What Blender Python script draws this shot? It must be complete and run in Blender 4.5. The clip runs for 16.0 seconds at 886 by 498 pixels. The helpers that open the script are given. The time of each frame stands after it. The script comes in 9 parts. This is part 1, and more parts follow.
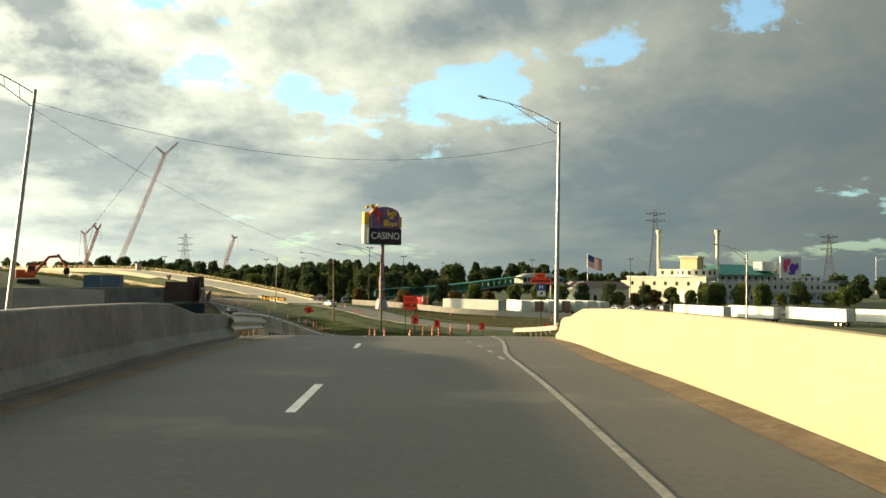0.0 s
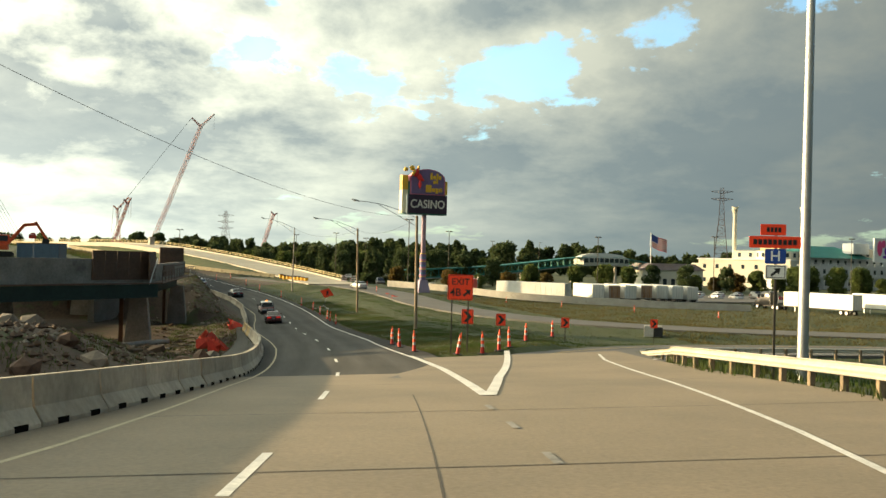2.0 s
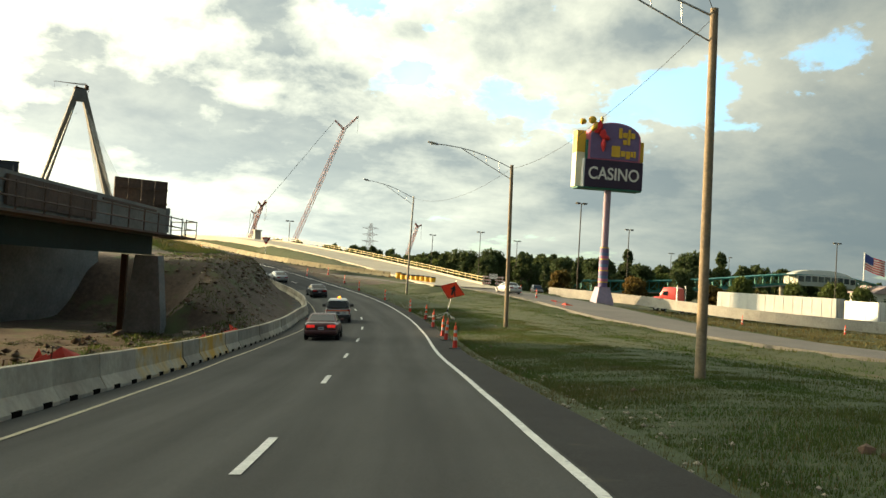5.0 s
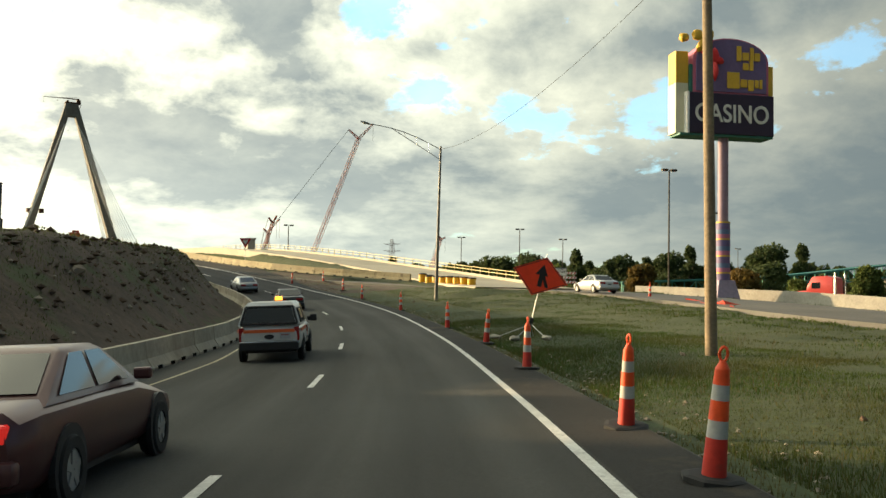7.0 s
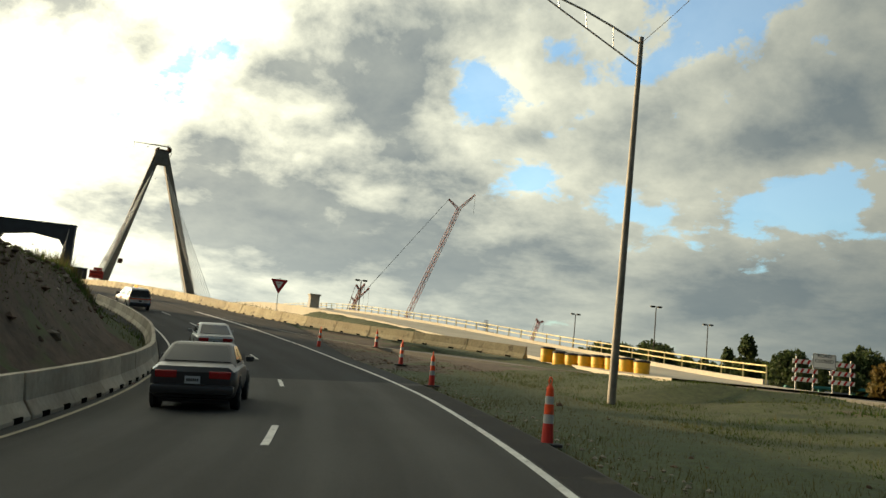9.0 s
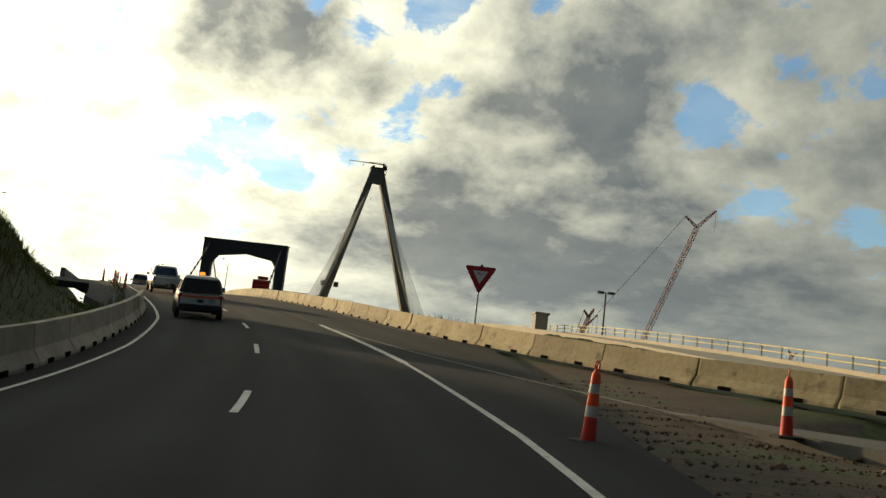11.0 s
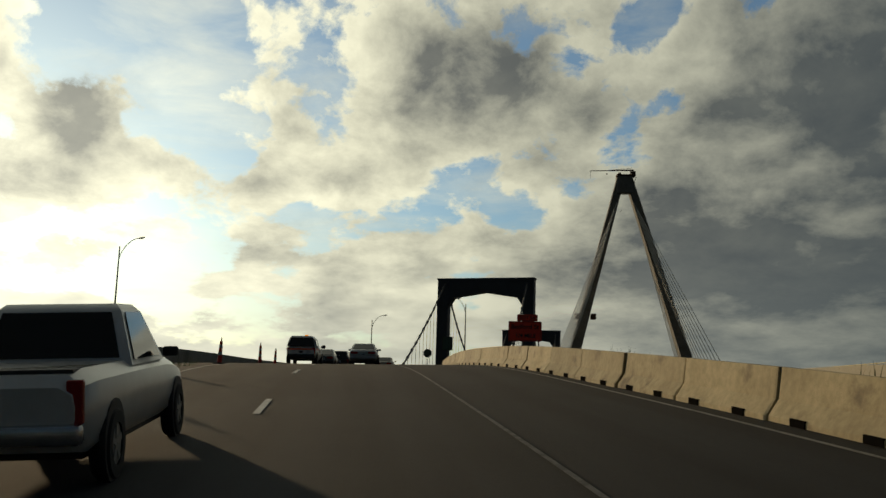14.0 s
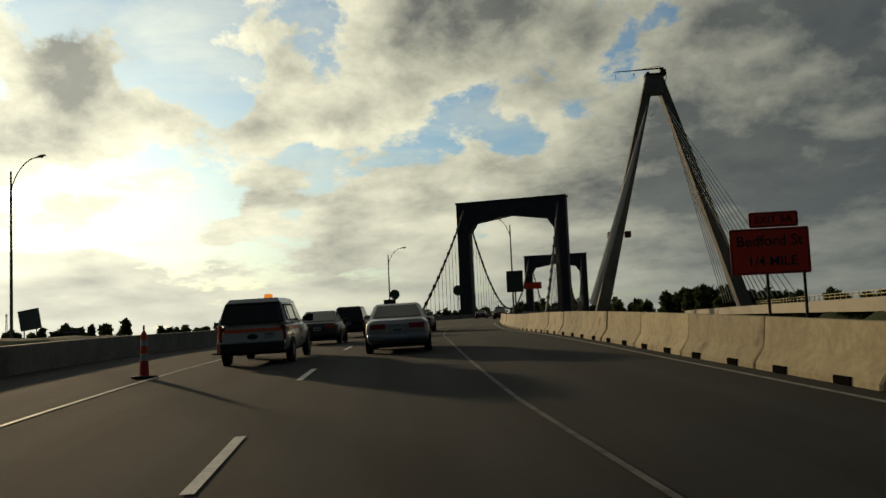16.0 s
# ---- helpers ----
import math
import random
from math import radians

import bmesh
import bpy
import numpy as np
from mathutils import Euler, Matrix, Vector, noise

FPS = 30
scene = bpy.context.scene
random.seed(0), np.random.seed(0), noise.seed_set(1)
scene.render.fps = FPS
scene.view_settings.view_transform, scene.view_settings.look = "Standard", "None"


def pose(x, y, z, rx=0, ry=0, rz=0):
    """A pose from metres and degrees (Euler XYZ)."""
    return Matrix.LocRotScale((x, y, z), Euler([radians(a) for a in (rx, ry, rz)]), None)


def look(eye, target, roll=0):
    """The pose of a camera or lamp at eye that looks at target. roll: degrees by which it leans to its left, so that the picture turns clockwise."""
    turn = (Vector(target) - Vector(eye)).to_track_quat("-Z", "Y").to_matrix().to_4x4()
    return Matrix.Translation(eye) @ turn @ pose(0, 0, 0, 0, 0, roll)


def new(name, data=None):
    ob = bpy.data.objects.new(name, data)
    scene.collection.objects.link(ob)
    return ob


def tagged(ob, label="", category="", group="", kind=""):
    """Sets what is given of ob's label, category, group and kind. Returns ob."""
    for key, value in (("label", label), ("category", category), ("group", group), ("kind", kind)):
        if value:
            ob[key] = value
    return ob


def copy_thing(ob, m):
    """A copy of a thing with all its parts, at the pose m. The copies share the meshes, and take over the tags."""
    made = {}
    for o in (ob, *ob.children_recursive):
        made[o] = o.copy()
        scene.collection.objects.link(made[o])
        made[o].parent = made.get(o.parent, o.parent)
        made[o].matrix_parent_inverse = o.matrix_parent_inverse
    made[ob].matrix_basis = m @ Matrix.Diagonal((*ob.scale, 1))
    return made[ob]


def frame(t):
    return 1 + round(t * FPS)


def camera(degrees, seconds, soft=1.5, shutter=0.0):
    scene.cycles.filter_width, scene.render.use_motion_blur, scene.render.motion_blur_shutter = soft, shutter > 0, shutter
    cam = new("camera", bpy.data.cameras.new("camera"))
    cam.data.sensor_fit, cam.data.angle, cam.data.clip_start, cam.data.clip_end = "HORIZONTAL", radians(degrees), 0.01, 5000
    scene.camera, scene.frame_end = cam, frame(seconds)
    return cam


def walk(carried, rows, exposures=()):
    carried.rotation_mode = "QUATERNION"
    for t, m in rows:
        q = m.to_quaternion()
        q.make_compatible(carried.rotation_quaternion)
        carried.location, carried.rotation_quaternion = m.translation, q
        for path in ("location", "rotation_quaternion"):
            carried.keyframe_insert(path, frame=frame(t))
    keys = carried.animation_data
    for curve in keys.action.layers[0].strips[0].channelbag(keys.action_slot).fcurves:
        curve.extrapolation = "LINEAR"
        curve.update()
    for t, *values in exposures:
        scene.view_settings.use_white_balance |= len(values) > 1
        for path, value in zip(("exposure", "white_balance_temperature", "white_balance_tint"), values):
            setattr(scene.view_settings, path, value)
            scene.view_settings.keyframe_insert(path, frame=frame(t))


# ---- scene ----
EXPOSURES = [(0.0, 1.3, 6300, 3), (2.0, 1.45, 6300, 4), (4.0, 1.55, 6300, 4), (5.2, 1.5, 6300, 4), (7.3, 1.25, 6300, 5), (8.2, 1.1, 6300, 6), (10.3, 0.2, 6200, 7), (12.0, -0.35, 6100, 8), (13.0, -0.92, 6050, 7), (14.0, -1.15, 6000, 7), (16.0, -1.18, 6000, 7)]
# ---- camera ----
cam = camera(52.0, 16.0)
PATH = [
    (0.0, (0.00, 0.00, 8.00), (0.00, 19.99, 8.64), 0.78),
    (0.5, (-0.11, 9.99, 7.96), (-0.08, 29.97, 8.72), 1.51),
    (1.0, (-0.36, 19.89, 7.91), (-0.76, 39.86, 8.86), 3.16),
    (1.5, (-1.15, 29.77, 7.56), (-1.90, 49.75, 7.86), 2.71),
    (2.0, (-1.68, 39.99, 7.07), (-2.68, 59.97, 7.29), 1.43),
    (2.5, (-2.59, 50.22, 6.34), (-3.75, 70.19, 6.25), 1.65),
    (3.0, (-3.69, 60.38, 5.52), (-4.75, 80.35, 5.57), 3.19),
    (3.5, (-4.97, 70.44, 4.70), (-6.64, 90.36, 5.30), 3.90),
    (4.0, (-6.61, 80.21, 3.88), (-9.41, 100.01, 4.05), 5.10),
    (4.5, (-8.48, 90.24, 3.23), (-12.04, 109.92, 3.68), 5.13),
    (5.0, (-10.57, 100.53, 2.72), (-14.80, 120.07, 3.31), 3.43),
    (7.3, (-22.71, 146.08, 0.78), (-27.44, 165.48, 1.86), 0.98),
    (7.5, (-23.83, 150.01, 0.73), (-28.52, 169.41, 1.92), 1.27),
    (8.0, (-26.71, 159.85, 0.63), (-31.79, 179.14, 2.07), 3.10),
    (8.2, (-27.96, 163.81, 0.62), (-33.39, 182.98, 2.41), 3.87),
    (10.3, (-45.59, 204.49, 1.56), (-54.54, 222.02, 5.13), 4.85),
    (10.5, (-47.62, 207.84, 1.71), (-57.02, 225.09, 5.44), 4.93),
    (11.0, (-53.09, 215.85, 2.18), (-64.23, 232.23, 4.96), 6.73),
    (11.5, (-59.06, 223.45, 2.79), (-70.99, 239.26, 5.57), 3.22),
    (12.0, (-65.66, 230.43, 3.44), (-78.37, 245.42, 7.16), 2.22),
    (12.5, (-72.31, 236.93, 4.28), (-85.50, 251.56, 7.73), 2.53),
    (13.0, (-79.15, 243.05, 5.09), (-92.84, 257.16, 8.74), 0.89),
    (13.5, (-86.14, 248.56, 5.92), (-100.68, 261.83, 9.46), 1.66),
    (13.7, (-88.93, 250.65, 6.22), (-103.77, 263.61, 9.66), 2.06),
    (14.0, (-93.06, 253.67, 6.63), (-108.02, 266.57, 9.78), 1.59),
    (14.5, (-99.83, 258.48, 7.27), (-114.95, 271.30, 9.88), 0.45),
    (15.0, (-106.49, 263.10, 7.91), (-122.00, 275.57, 9.96), 0.46),
    (15.2, (-109.14, 264.93, 8.16), (-124.62, 277.46, 10.06), -0.10),
    (15.5, (-113.10, 267.67, 8.50), (-128.42, 280.38, 10.42), -1.70),
    (16.0, (-119.69, 272.28, 9.04), (-134.89, 285.17, 10.69), -2.46),
]
walk(cam, [(t, look(eye, target, roll)) for t, eye, target, roll in PATH], EXPOSURES)

# ---- sky, sun ----
SUN_AZ, SUN_EL = 78.0, 8.5      # degrees left of +y, and above the horizon
SUN_DIR = Vector((-math.sin(radians(SUN_AZ)) * math.cos(radians(SUN_EL)), math.cos(radians(SUN_AZ)) * math.cos(radians(SUN_EL)), math.sin(radians(SUN_EL))))


def build_world():
    world = bpy.data.worlds.new("evening_sky")
    scene.world = world
    world.use_nodes = True
    nt = world.node_tree
    nt.nodes.clear()
    N, L = nt.nodes.new, nt.links.new

    def math_node(op, a, b=None, clamp=False):
        n = N("ShaderNodeMath")
        n.operation, n.use_clamp = op, clamp
        for i, v in enumerate((a, b)):
            if v is None:
                continue
            if isinstance(v, (int, float)):
                n.inputs[i].default_value = v
            else:
                L(v, n.inputs[i])
        return n.outputs[0]

    def ramp(v, stops):
        n = N("ShaderNodeValToRGB")
        n.color_ramp.elements[0].position, n.color_ramp.elements[0].color = stops[0][0], (*stops[0][1], 1)
        n.color_ramp.elements[1].position, n.color_ramp.elements[1].color = stops[-1][0], (*stops[-1][1], 1)
        for p, c in stops[1:-1]:
            e = n.color_ramp.elements.new(p)
            e.color = (*c, 1)
        L(v, n.inputs[0])
        return n.outputs[0]

    def mix(f, a, b, kind="MIX"):
        n = N("ShaderNodeMix")
        n.data_type, n.blend_type = "RGBA", kind
        for sock, v in ((n.inputs[0], f), (n.inputs[6], a), (n.inputs[7], b)):
            if isinstance(v, (int, float)):
                sock.default_value = v
            elif isinstance(v, tuple):
                sock.default_value = (*v, 1)
            else:
                L(v, sock)
        return n.outputs[2]

    tc = N("ShaderNodeTexCoord").outputs["Generated"]
    sky = N("ShaderNodeTexSky")
    sky.sky_type, sky.sun_disc = "NISHITA", False
    sky.sun_elevation, sky.sun_rotation = radians(SUN_EL), radians(-SUN_AZ)
    sky.air_density, sky.dust_density = 1.0, 0.5
    skyc = mix(1.0, sky.outputs[0], (SKY_GAIN, SKY_GAIN, SKY_GAIN), "MULTIPLY")
    sep = N("ShaderNodeSeparateXYZ")
    L(tc, sep.inputs[0])
    up = math_node("MAXIMUM", sep.outputs[2], 0.0)
    # how bright the air and clouds are, rising towards the sun
    def dotted(vec, d):
        n = N("ShaderNodeVectorMath")
        n.operation = "DOT_PRODUCT"
        L(vec, n.inputs[0])
        n.inputs[1].default_value = d
        return n.outputs["Value"]

    def grey(v):
        n = N("ShaderNodeCombineXYZ")
        for i in range(3):
            L(v, n.inputs[i])
        return n.outputs[0]

    near_sun = dotted(tc, SUN_DIR)
    warm = math_node("POWER", math_node("MULTIPLY", math_node("ADD", near_sun, 1.0), 0.5), 2.5)
    # cloud space: flattened towards the horizon, where the layer is seen edge on
    flat = N("ShaderNodeCombineXYZ")
    lift = math_node("MULTIPLY", math_node("LOGARITHM", math_node("ADD", up, 0.10), math.e), 0.55)
    L(sep.outputs[0], flat.inputs[0]), L(sep.outputs[1], flat.inputs[1]), L(lift, flat.inputs[2])

    def moved(vec, d):
        n = N("ShaderNodeVectorMath")
        n.operation = "ADD"
        L(vec, n.inputs[0])
        n.inputs[1].default_value = d
        return n.outputs[0]

    def noise(vec, scale, detail, rough, warp=0.0):
        n = N("ShaderNodeTexNoise")
        n.inputs["Scale"].default_value, n.inputs["Detail"].default_value = scale, detail
        n.inputs["Roughness"].default_value, n.inputs["Distortion"].default_value = rough, warp
        L(vec, n.inputs["Vector"])
        return n.outputs["Fac"]

    def vec_math(op, a, b=None, c=None):
        n = N("ShaderNodeVectorMath")
        n.operation = op
        for k, v in enumerate((a, b, c)):
            if v is None:
                continue
            if isinstance(v, tuple):
                n.inputs[k].default_value = v
            else:
                L(v, n.inputs[k])
        return n

    def banks(vec):
        """Where the great banks and the clear gaps lie, by bearing and height."""
        xyz = N("ShaderNodeSeparateXYZ")
        L(vec_math("NORMALIZE", vec).outputs[0], xyz.inputs[0])
        az = math_node("ARCTAN2", math_node("MULTIPLY", xyz.outputs[0], -1.0), xyz.outputs[1])
        el = math_node("ARCSINE", xyz.outputs[2])
        here_ = N("ShaderNodeCombineXYZ")
        L(az, here_.inputs[0]), L(el, here_.inputs[1])
        total = None
        for a, e, wide, high, amount in BANKS:
            d = vec_math("MULTIPLY_ADD", here_.outputs[0], (1 / radians(wide), 1 / radians(high), 0.0), (-a / wide, -e / high, 0.0)).outputs[0]
            v = math_node("POWER", math.exp(-1), vec_math("DOT_PRODUCT", d, d).outputs["Value"])
            n = N("ShaderNodeMath")
            n.operation = "MULTIPLY_ADD"
            L(v, n.inputs[0])
            n.inputs[1].default_value, n.inputs[2].default_value = amount, 0.0
            if total is not None:
                L(total, n.inputs[2])
            total = n.outputs[0]
        return total

    def swell(v):
        return math_node("ADD", math_node("MULTIPLY", v, 1.62), -0.25)

    to_sun = (SUN_DIR.x * 0.045, SUN_DIR.y * 0.045, -0.02)
    wob = N("ShaderNodeTexNoise")
    wob.inputs["Scale"].default_value, wob.inputs["Detail"].default_value = 8.0, 5.0
    L(flat.outputs[0], wob.inputs["Vector"])
    shake = vec_math("MULTIPLY_ADD", wob.outputs["Color"], (0.17, 0.17, 0.10), (-0.085, -0.085, -0.05)).outputs[0]
    bent = vec_math("ADD", tc, shake).outputs[0]
    seat = moved(flat.outputs[0], (CLOUD_SHIFT[0], CLOUD_SHIFT[1], 0.3))

    def layer(shift):
        """Thickness of the cloud: great banks, broad swells and small billows."""
        at = moved(seat, shift) if shift else seat
        broad = math_node("MULTIPLY", math_node("SUBTRACT", noise(at, 4.6, 3.0, 0.5, 0.10), 0.5), 1.0)
        puff = math_node("MULTIPLY", math_node("SUBTRACT", noise(at, 12.5, 9.0, 0.62, 0.15), 0.5), 0.85)
        return math_node("ADD", math_node("ADD", math_node("ADD", broad, puff), 0.56), banks(moved(bent, shift) if shift else bent))
    here, toward = layer(None), layer(to_sun)
    cover = ramp(here, [(0.40, (0.0, 0.0, 0.0)), (0.45, (0.55, 0.55, 0.55)), (0.49, (1, 1, 1))])
    # thin high wisps across the gaps
    high = vec_math("MULTIPLY", seat, (1.0, 1.0, 2.6)).outputs[0]
    wisp = math_node("MULTIPLY", math_node("SUBTRACT", noise(high, 5.5, 8.0, 0.62, 0.35), 0.44), 2.6, True)
    cover = math_node("MAXIMUM", cover, math_node("MULTIPLY", wisp, 0.6))
    cover = math_node("MAXIMUM", cover, math_node("MULTIPLY", math_node("SUBTRACT", 0.9, warm), 0.52))
    # lit rims on the sunward side, grey bellies where the layer is thick
    edge = math_node("MULTIPLY", math_node("SUBTRACT", here, toward), 1.9)
    thick = math_node("MULTIPLY", math_node("SUBTRACT", 0.735, here), 2.5)
    lit = math_node("ADD", math_node("ADD", edge, thick), 0.16, True)
    lit = math_node("ADD", math_node("MULTIPLY", lit, 0.90), math_node("MULTIPLY", math_node("SUBTRACT", noise(seat, 9.0, 7.0, 0.6, 0.15), 0.40), 0.40), True)
    glow_d = math_node("EXPONENT", math_node("MULTIPLY", near_sun, 1.2))
    glow_l = math_node("EXPONENT", math_node("MULTIPLY", near_sun, 2.3))
    dark = mix(1.0, mix(warm, (0.097, 0.117, 0.121), (0.069, 0.067, 0.059)), grey(glow_d), "MULTIPLY")
    bright = mix(1.0, mix(warm, (0.180, 0.184, 0.160), (0.265, 0.238, 0.158)), grey(glow_l), "MULTIPLY")
    cloud = mix(lit, dark, bright)
    # haze low down
    haze = mix(1.0, mix(warm, (0.030, 0.042, 0.045), (0.072, 0.066, 0.050)), grey(math_node("EXPONENT", math_node("MULTIPLY", near_sun, 3.0))), "MULTIPLY")
    haze = mix(1.0, haze, (0.034, 0.046, 0.049), "ADD")
    low = N("ShaderNodeMapRange")
    low.inputs["From Min"].default_value, low.inputs["From Max"].default_value = 0.20, 0.0
    L(up, low.inputs["Value"])
    lowf = math_node("MULTIPLY", math_node("POWER", low.outputs[0], 1.6), 0.72)
    body = mix(cover, mix(1.0, skyc, SKY_TINT, "MULTIPLY"), cloud)
    body = mix(lowf, body, haze)
    halo = math_node("POWER", math_node("MAXIMUM", near_sun, 0.0), 12.0)
    hal = mix(halo, (0, 0, 0), (0.75, 0.69, 0.52))
    body = mix(1.0, body, hal, "ADD")
    bg = N("ShaderNodeBackground")
    L(body, bg.inputs["Color"])
    bg.inputs["Strength"].default_value = 1.0
    out = N("ShaderNodeOutputWorld")
    L(bg.outputs[0], out.inputs["Surface"])


SKY_GAIN, SKY_TINT, CLOUD_SHIFT = 0.16, (0.76, 1.02, 1.24), (3.1, 1.7)
# bearing left of +y and height, how wide and how high in degrees, and how much thicker (or thinner) the layer is there
BANKS = [
    # clear gaps
    (17.2, 16.2, 3.0, 1.8, -0.20), (-1.8, 11.6, 2.8, 1.5, -0.22), (21.0, 13.2, 2.6, 0.8, -0.06), (29.0, 12.6, 4.0, 0.7, -0.16),
    (35.6, 23.2, 3.4, 3.0, -0.32), (33.0, 19.6, 1.6, 1.4, -0.18), (44.5, 11.0, 1.8, 0.9, -0.18), (44.6, 14.6, 2.0, 1.3, -0.14),
    (67.0, 18.5, 4.6, 3.6, -0.34), (65.0, 14.8, 3.2, 1.8, -0.20), (56.0, 10.4, 5.0, 1.1, -0.22), (74.0, 19.0, 4.0, 2.2, -0.22), (2.3, 24.4, 4.0, 2.6, -0.22), (72.0, 21.5, 8.0, 2.4, -0.16),
    # dark bodies
    (46.6, 18.4, 5.6, 3.2, 0.30), (50.0, 21.5, 4.0, 2.0, 0.12), (73.2, 15.0, 3.4, 1.7, 0.34), (25.6, 17.0, 4.4, 3.0, 0.32), (23.0, 9.5, 8.0, 3.6, 0.12), (28.0, 11.5, 6.0, 2.8, 0.26), (28.0, 5.6, 12.0, 2.4, 0.22),
    (60.9, 6.0, 3.2, 0.8, 0.26), (52.0, 5.8, 3.0, 0.6, 0.20), (-5.0, 3.6, 14.0, 2.6, 0.16), (-13.5, 6.6, 9.0, 2.4, 0.22), (-23.0, 7.8, 6.0, 2.6, 0.18),
    (10.0, 9.6, 7.0, 1.8, 0.12), (-5.0, 15.2, 5.5, 2.4, 0.24), (0.6, 17.4, 4.0, 2.0, 0.05), (31.5, 16.0, 3.6, 4.0, 0.10), (12.6, 11.8, 3.6, 1.2, 0.12), (28.0, 15.2, 5.0, 1.4, 0.10), (5.0, 5.6, 8.0, 1.2, 0.10),
    # thin bright cloud
    (-17.5, 11.2, 7.0, 1.6, 0.0), (2.0, 8.0, 3.4, 1.0, -0.09), (9.5, 14.6, 4.0, 2.2, 0.12), (2.0, 14.4, 5.0, 2.6, 0.12), (29.5, 10.0, 4.0, 0.9, -0.08), (36.8, 18.0, 2.8, 1.5, -0.12),
    (56.5, 18.5, 3.4, 3.4, -0.07), (25.4, 24.3, 5.0, 2.0, -0.08), (41.6, 11.8, 2.4, 1.3, -0.09), (70.0, 9.0, 9.0, 2.6, -0.12), (-19.0, 14.6, 8.0, 2.4, -0.07),
]
build_world()
sun = bpy.data.lights.new("sun", "SUN")
sun.energy, sun.angle, sun.color = 4.6, radians(1.2), (1.0, 0.70, 0.38)
sun_ob = new("sun", sun)
sun_ob.matrix_world = look(SUN_DIR * 100, (0, 0, 0))

# ---- materials ----
def surface(name, color, rough=0.8, metal=0.0, vary=0.18, grain=8.0, blotch=0.5, tint=None, bump=0.15, bump_scale=40.0, spec=0.4, stain=None, random_by=None, object_space=False, lanes=0.0):
    """A painted, earthen or stony surface: colour, blotches, grain and fine relief."""
    mt = bpy.data.materials.new(name)
    mt.use_nodes = True
    nt = mt.node_tree
    N, L = nt.nodes.new, nt.links.new
    b = nt.nodes["Principled BSDF"]
    b.inputs["Roughness"].default_value, b.inputs["Metallic"].default_value = rough, metal
    b.inputs["Specular IOR Level"].default_value = spec
    co = N("ShaderNodeTexCoord").outputs["Object"] if object_space else N("ShaderNodeNewGeometry").outputs["Position"]

    def noise_at(scale, detail=4.0, rough_=0.55):
        n = N("ShaderNodeTexNoise")
        n.inputs["Scale"].default_value, n.inputs["Detail"].default_value, n.inputs["Roughness"].default_value = scale, detail, rough_
        L(co, n.inputs["Vector"])
        return n.outputs["Fac"]

    def mixed(f, a, c, kind="MIX", amount=None):
        n = N("ShaderNodeMix")
        n.data_type, n.blend_type = "RGBA", kind
        for sock, v in ((n.inputs[0], f), (n.inputs[6], a), (n.inputs[7], c)):
            if isinstance(v, (int, float)):
                sock.default_value = v
            elif isinstance(v, tuple):
                sock.default_value = (*v, 1)
            else:
                L(v, sock)
        return n.outputs[2]

    def ramp(v, p0, c0, p1, c1):
        n = N("ShaderNodeValToRGB")
        n.color_ramp.elements[0].position, n.color_ramp.elements[0].color = p0, (*c0, 1)
        n.color_ramp.elements[1].position, n.color_ramp.elements[1].color = p1, (*c1, 1)
        L(v, n.inputs[0])
        return n.outputs[0]

    other = tint if tint else tuple(c * (1 - vary) for c in color)
    col = ramp(noise_at(blotch), 0.35, tuple(color), 0.68, tuple(other))
    lo = 1 - vary
    col = mixed(1.0, col, ramp(noise_at(grain, 6.0, 0.65), 0.3, (lo, lo, lo), 0.7, (1 + vary * 0.5,) * 3), "MULTIPLY")
    if stain:
        col = mixed(ramp(noise_at(stain[1], 5.0), stain[2], (0, 0, 0), stain[2] + 0.12, (1, 1, 1)), col, stain[0])
    if random_by:
        src = N("ShaderNodeObjectInfo").outputs["Random"] if random_by == "object" else N("ShaderNodeNewGeometry").outputs["Random Per Island"]
        col = mixed(1.0, col, ramp(src, 0.0, (0.72, 0.72, 0.72), 1.0, (1.18, 1.18, 1.18)), "MULTIPLY")
    if lanes:
        # oil down the middle of each lane, paler wheel tracks, broken up lengthwise
        sep = N("ShaderNodeSeparateXYZ")
        uv = N("ShaderNodeUVMap")
        uv.uv_map = "way"
        L(uv.outputs[0], sep.inputs[0])

        def calc(op, a, c, d=None):
            n = N("ShaderNodeMath")
            n.operation = op
            for k, v in enumerate((a, c, d)):
                if isinstance(v, (int, float)):
                    n.inputs[k].default_value = v
                elif v is not None:
                    L(v, n.inputs[k])
            return n.outputs[0]
        long = N("ShaderNodeCombineXYZ")
        L(calc("MULTIPLY", sep.outputs[0], 1.4), long.inputs[0]), L(calc("MULTIPLY", sep.outputs[1], 0.06), long.inputs[1])
        streak = N("ShaderNodeTexNoise")
        streak.inputs["Scale"].default_value, streak.inputs["Detail"].default_value = 1.6, 5.0
        L(long.outputs[0], streak.inputs["Vector"])
        wave = calc("COSINE", calc("MULTIPLY_ADD", sep.outputs[0], 2 * math.pi / 1.78, -0.9), 0.0)
        amount = calc("MULTIPLY_ADD", wave, -0.5 * lanes, calc("MULTIPLY_ADD", streak.outputs["Fac"], 2.4 * lanes, 1.0 - 1.2 * lanes))
        tone = N("ShaderNodeCombineXYZ")
        for k in range(3):
            L(amount, tone.inputs[k])
        col = mixed(1.0, col, tone.outputs[0], "MULTIPLY")
    L(col, b.inputs["Base Color"])
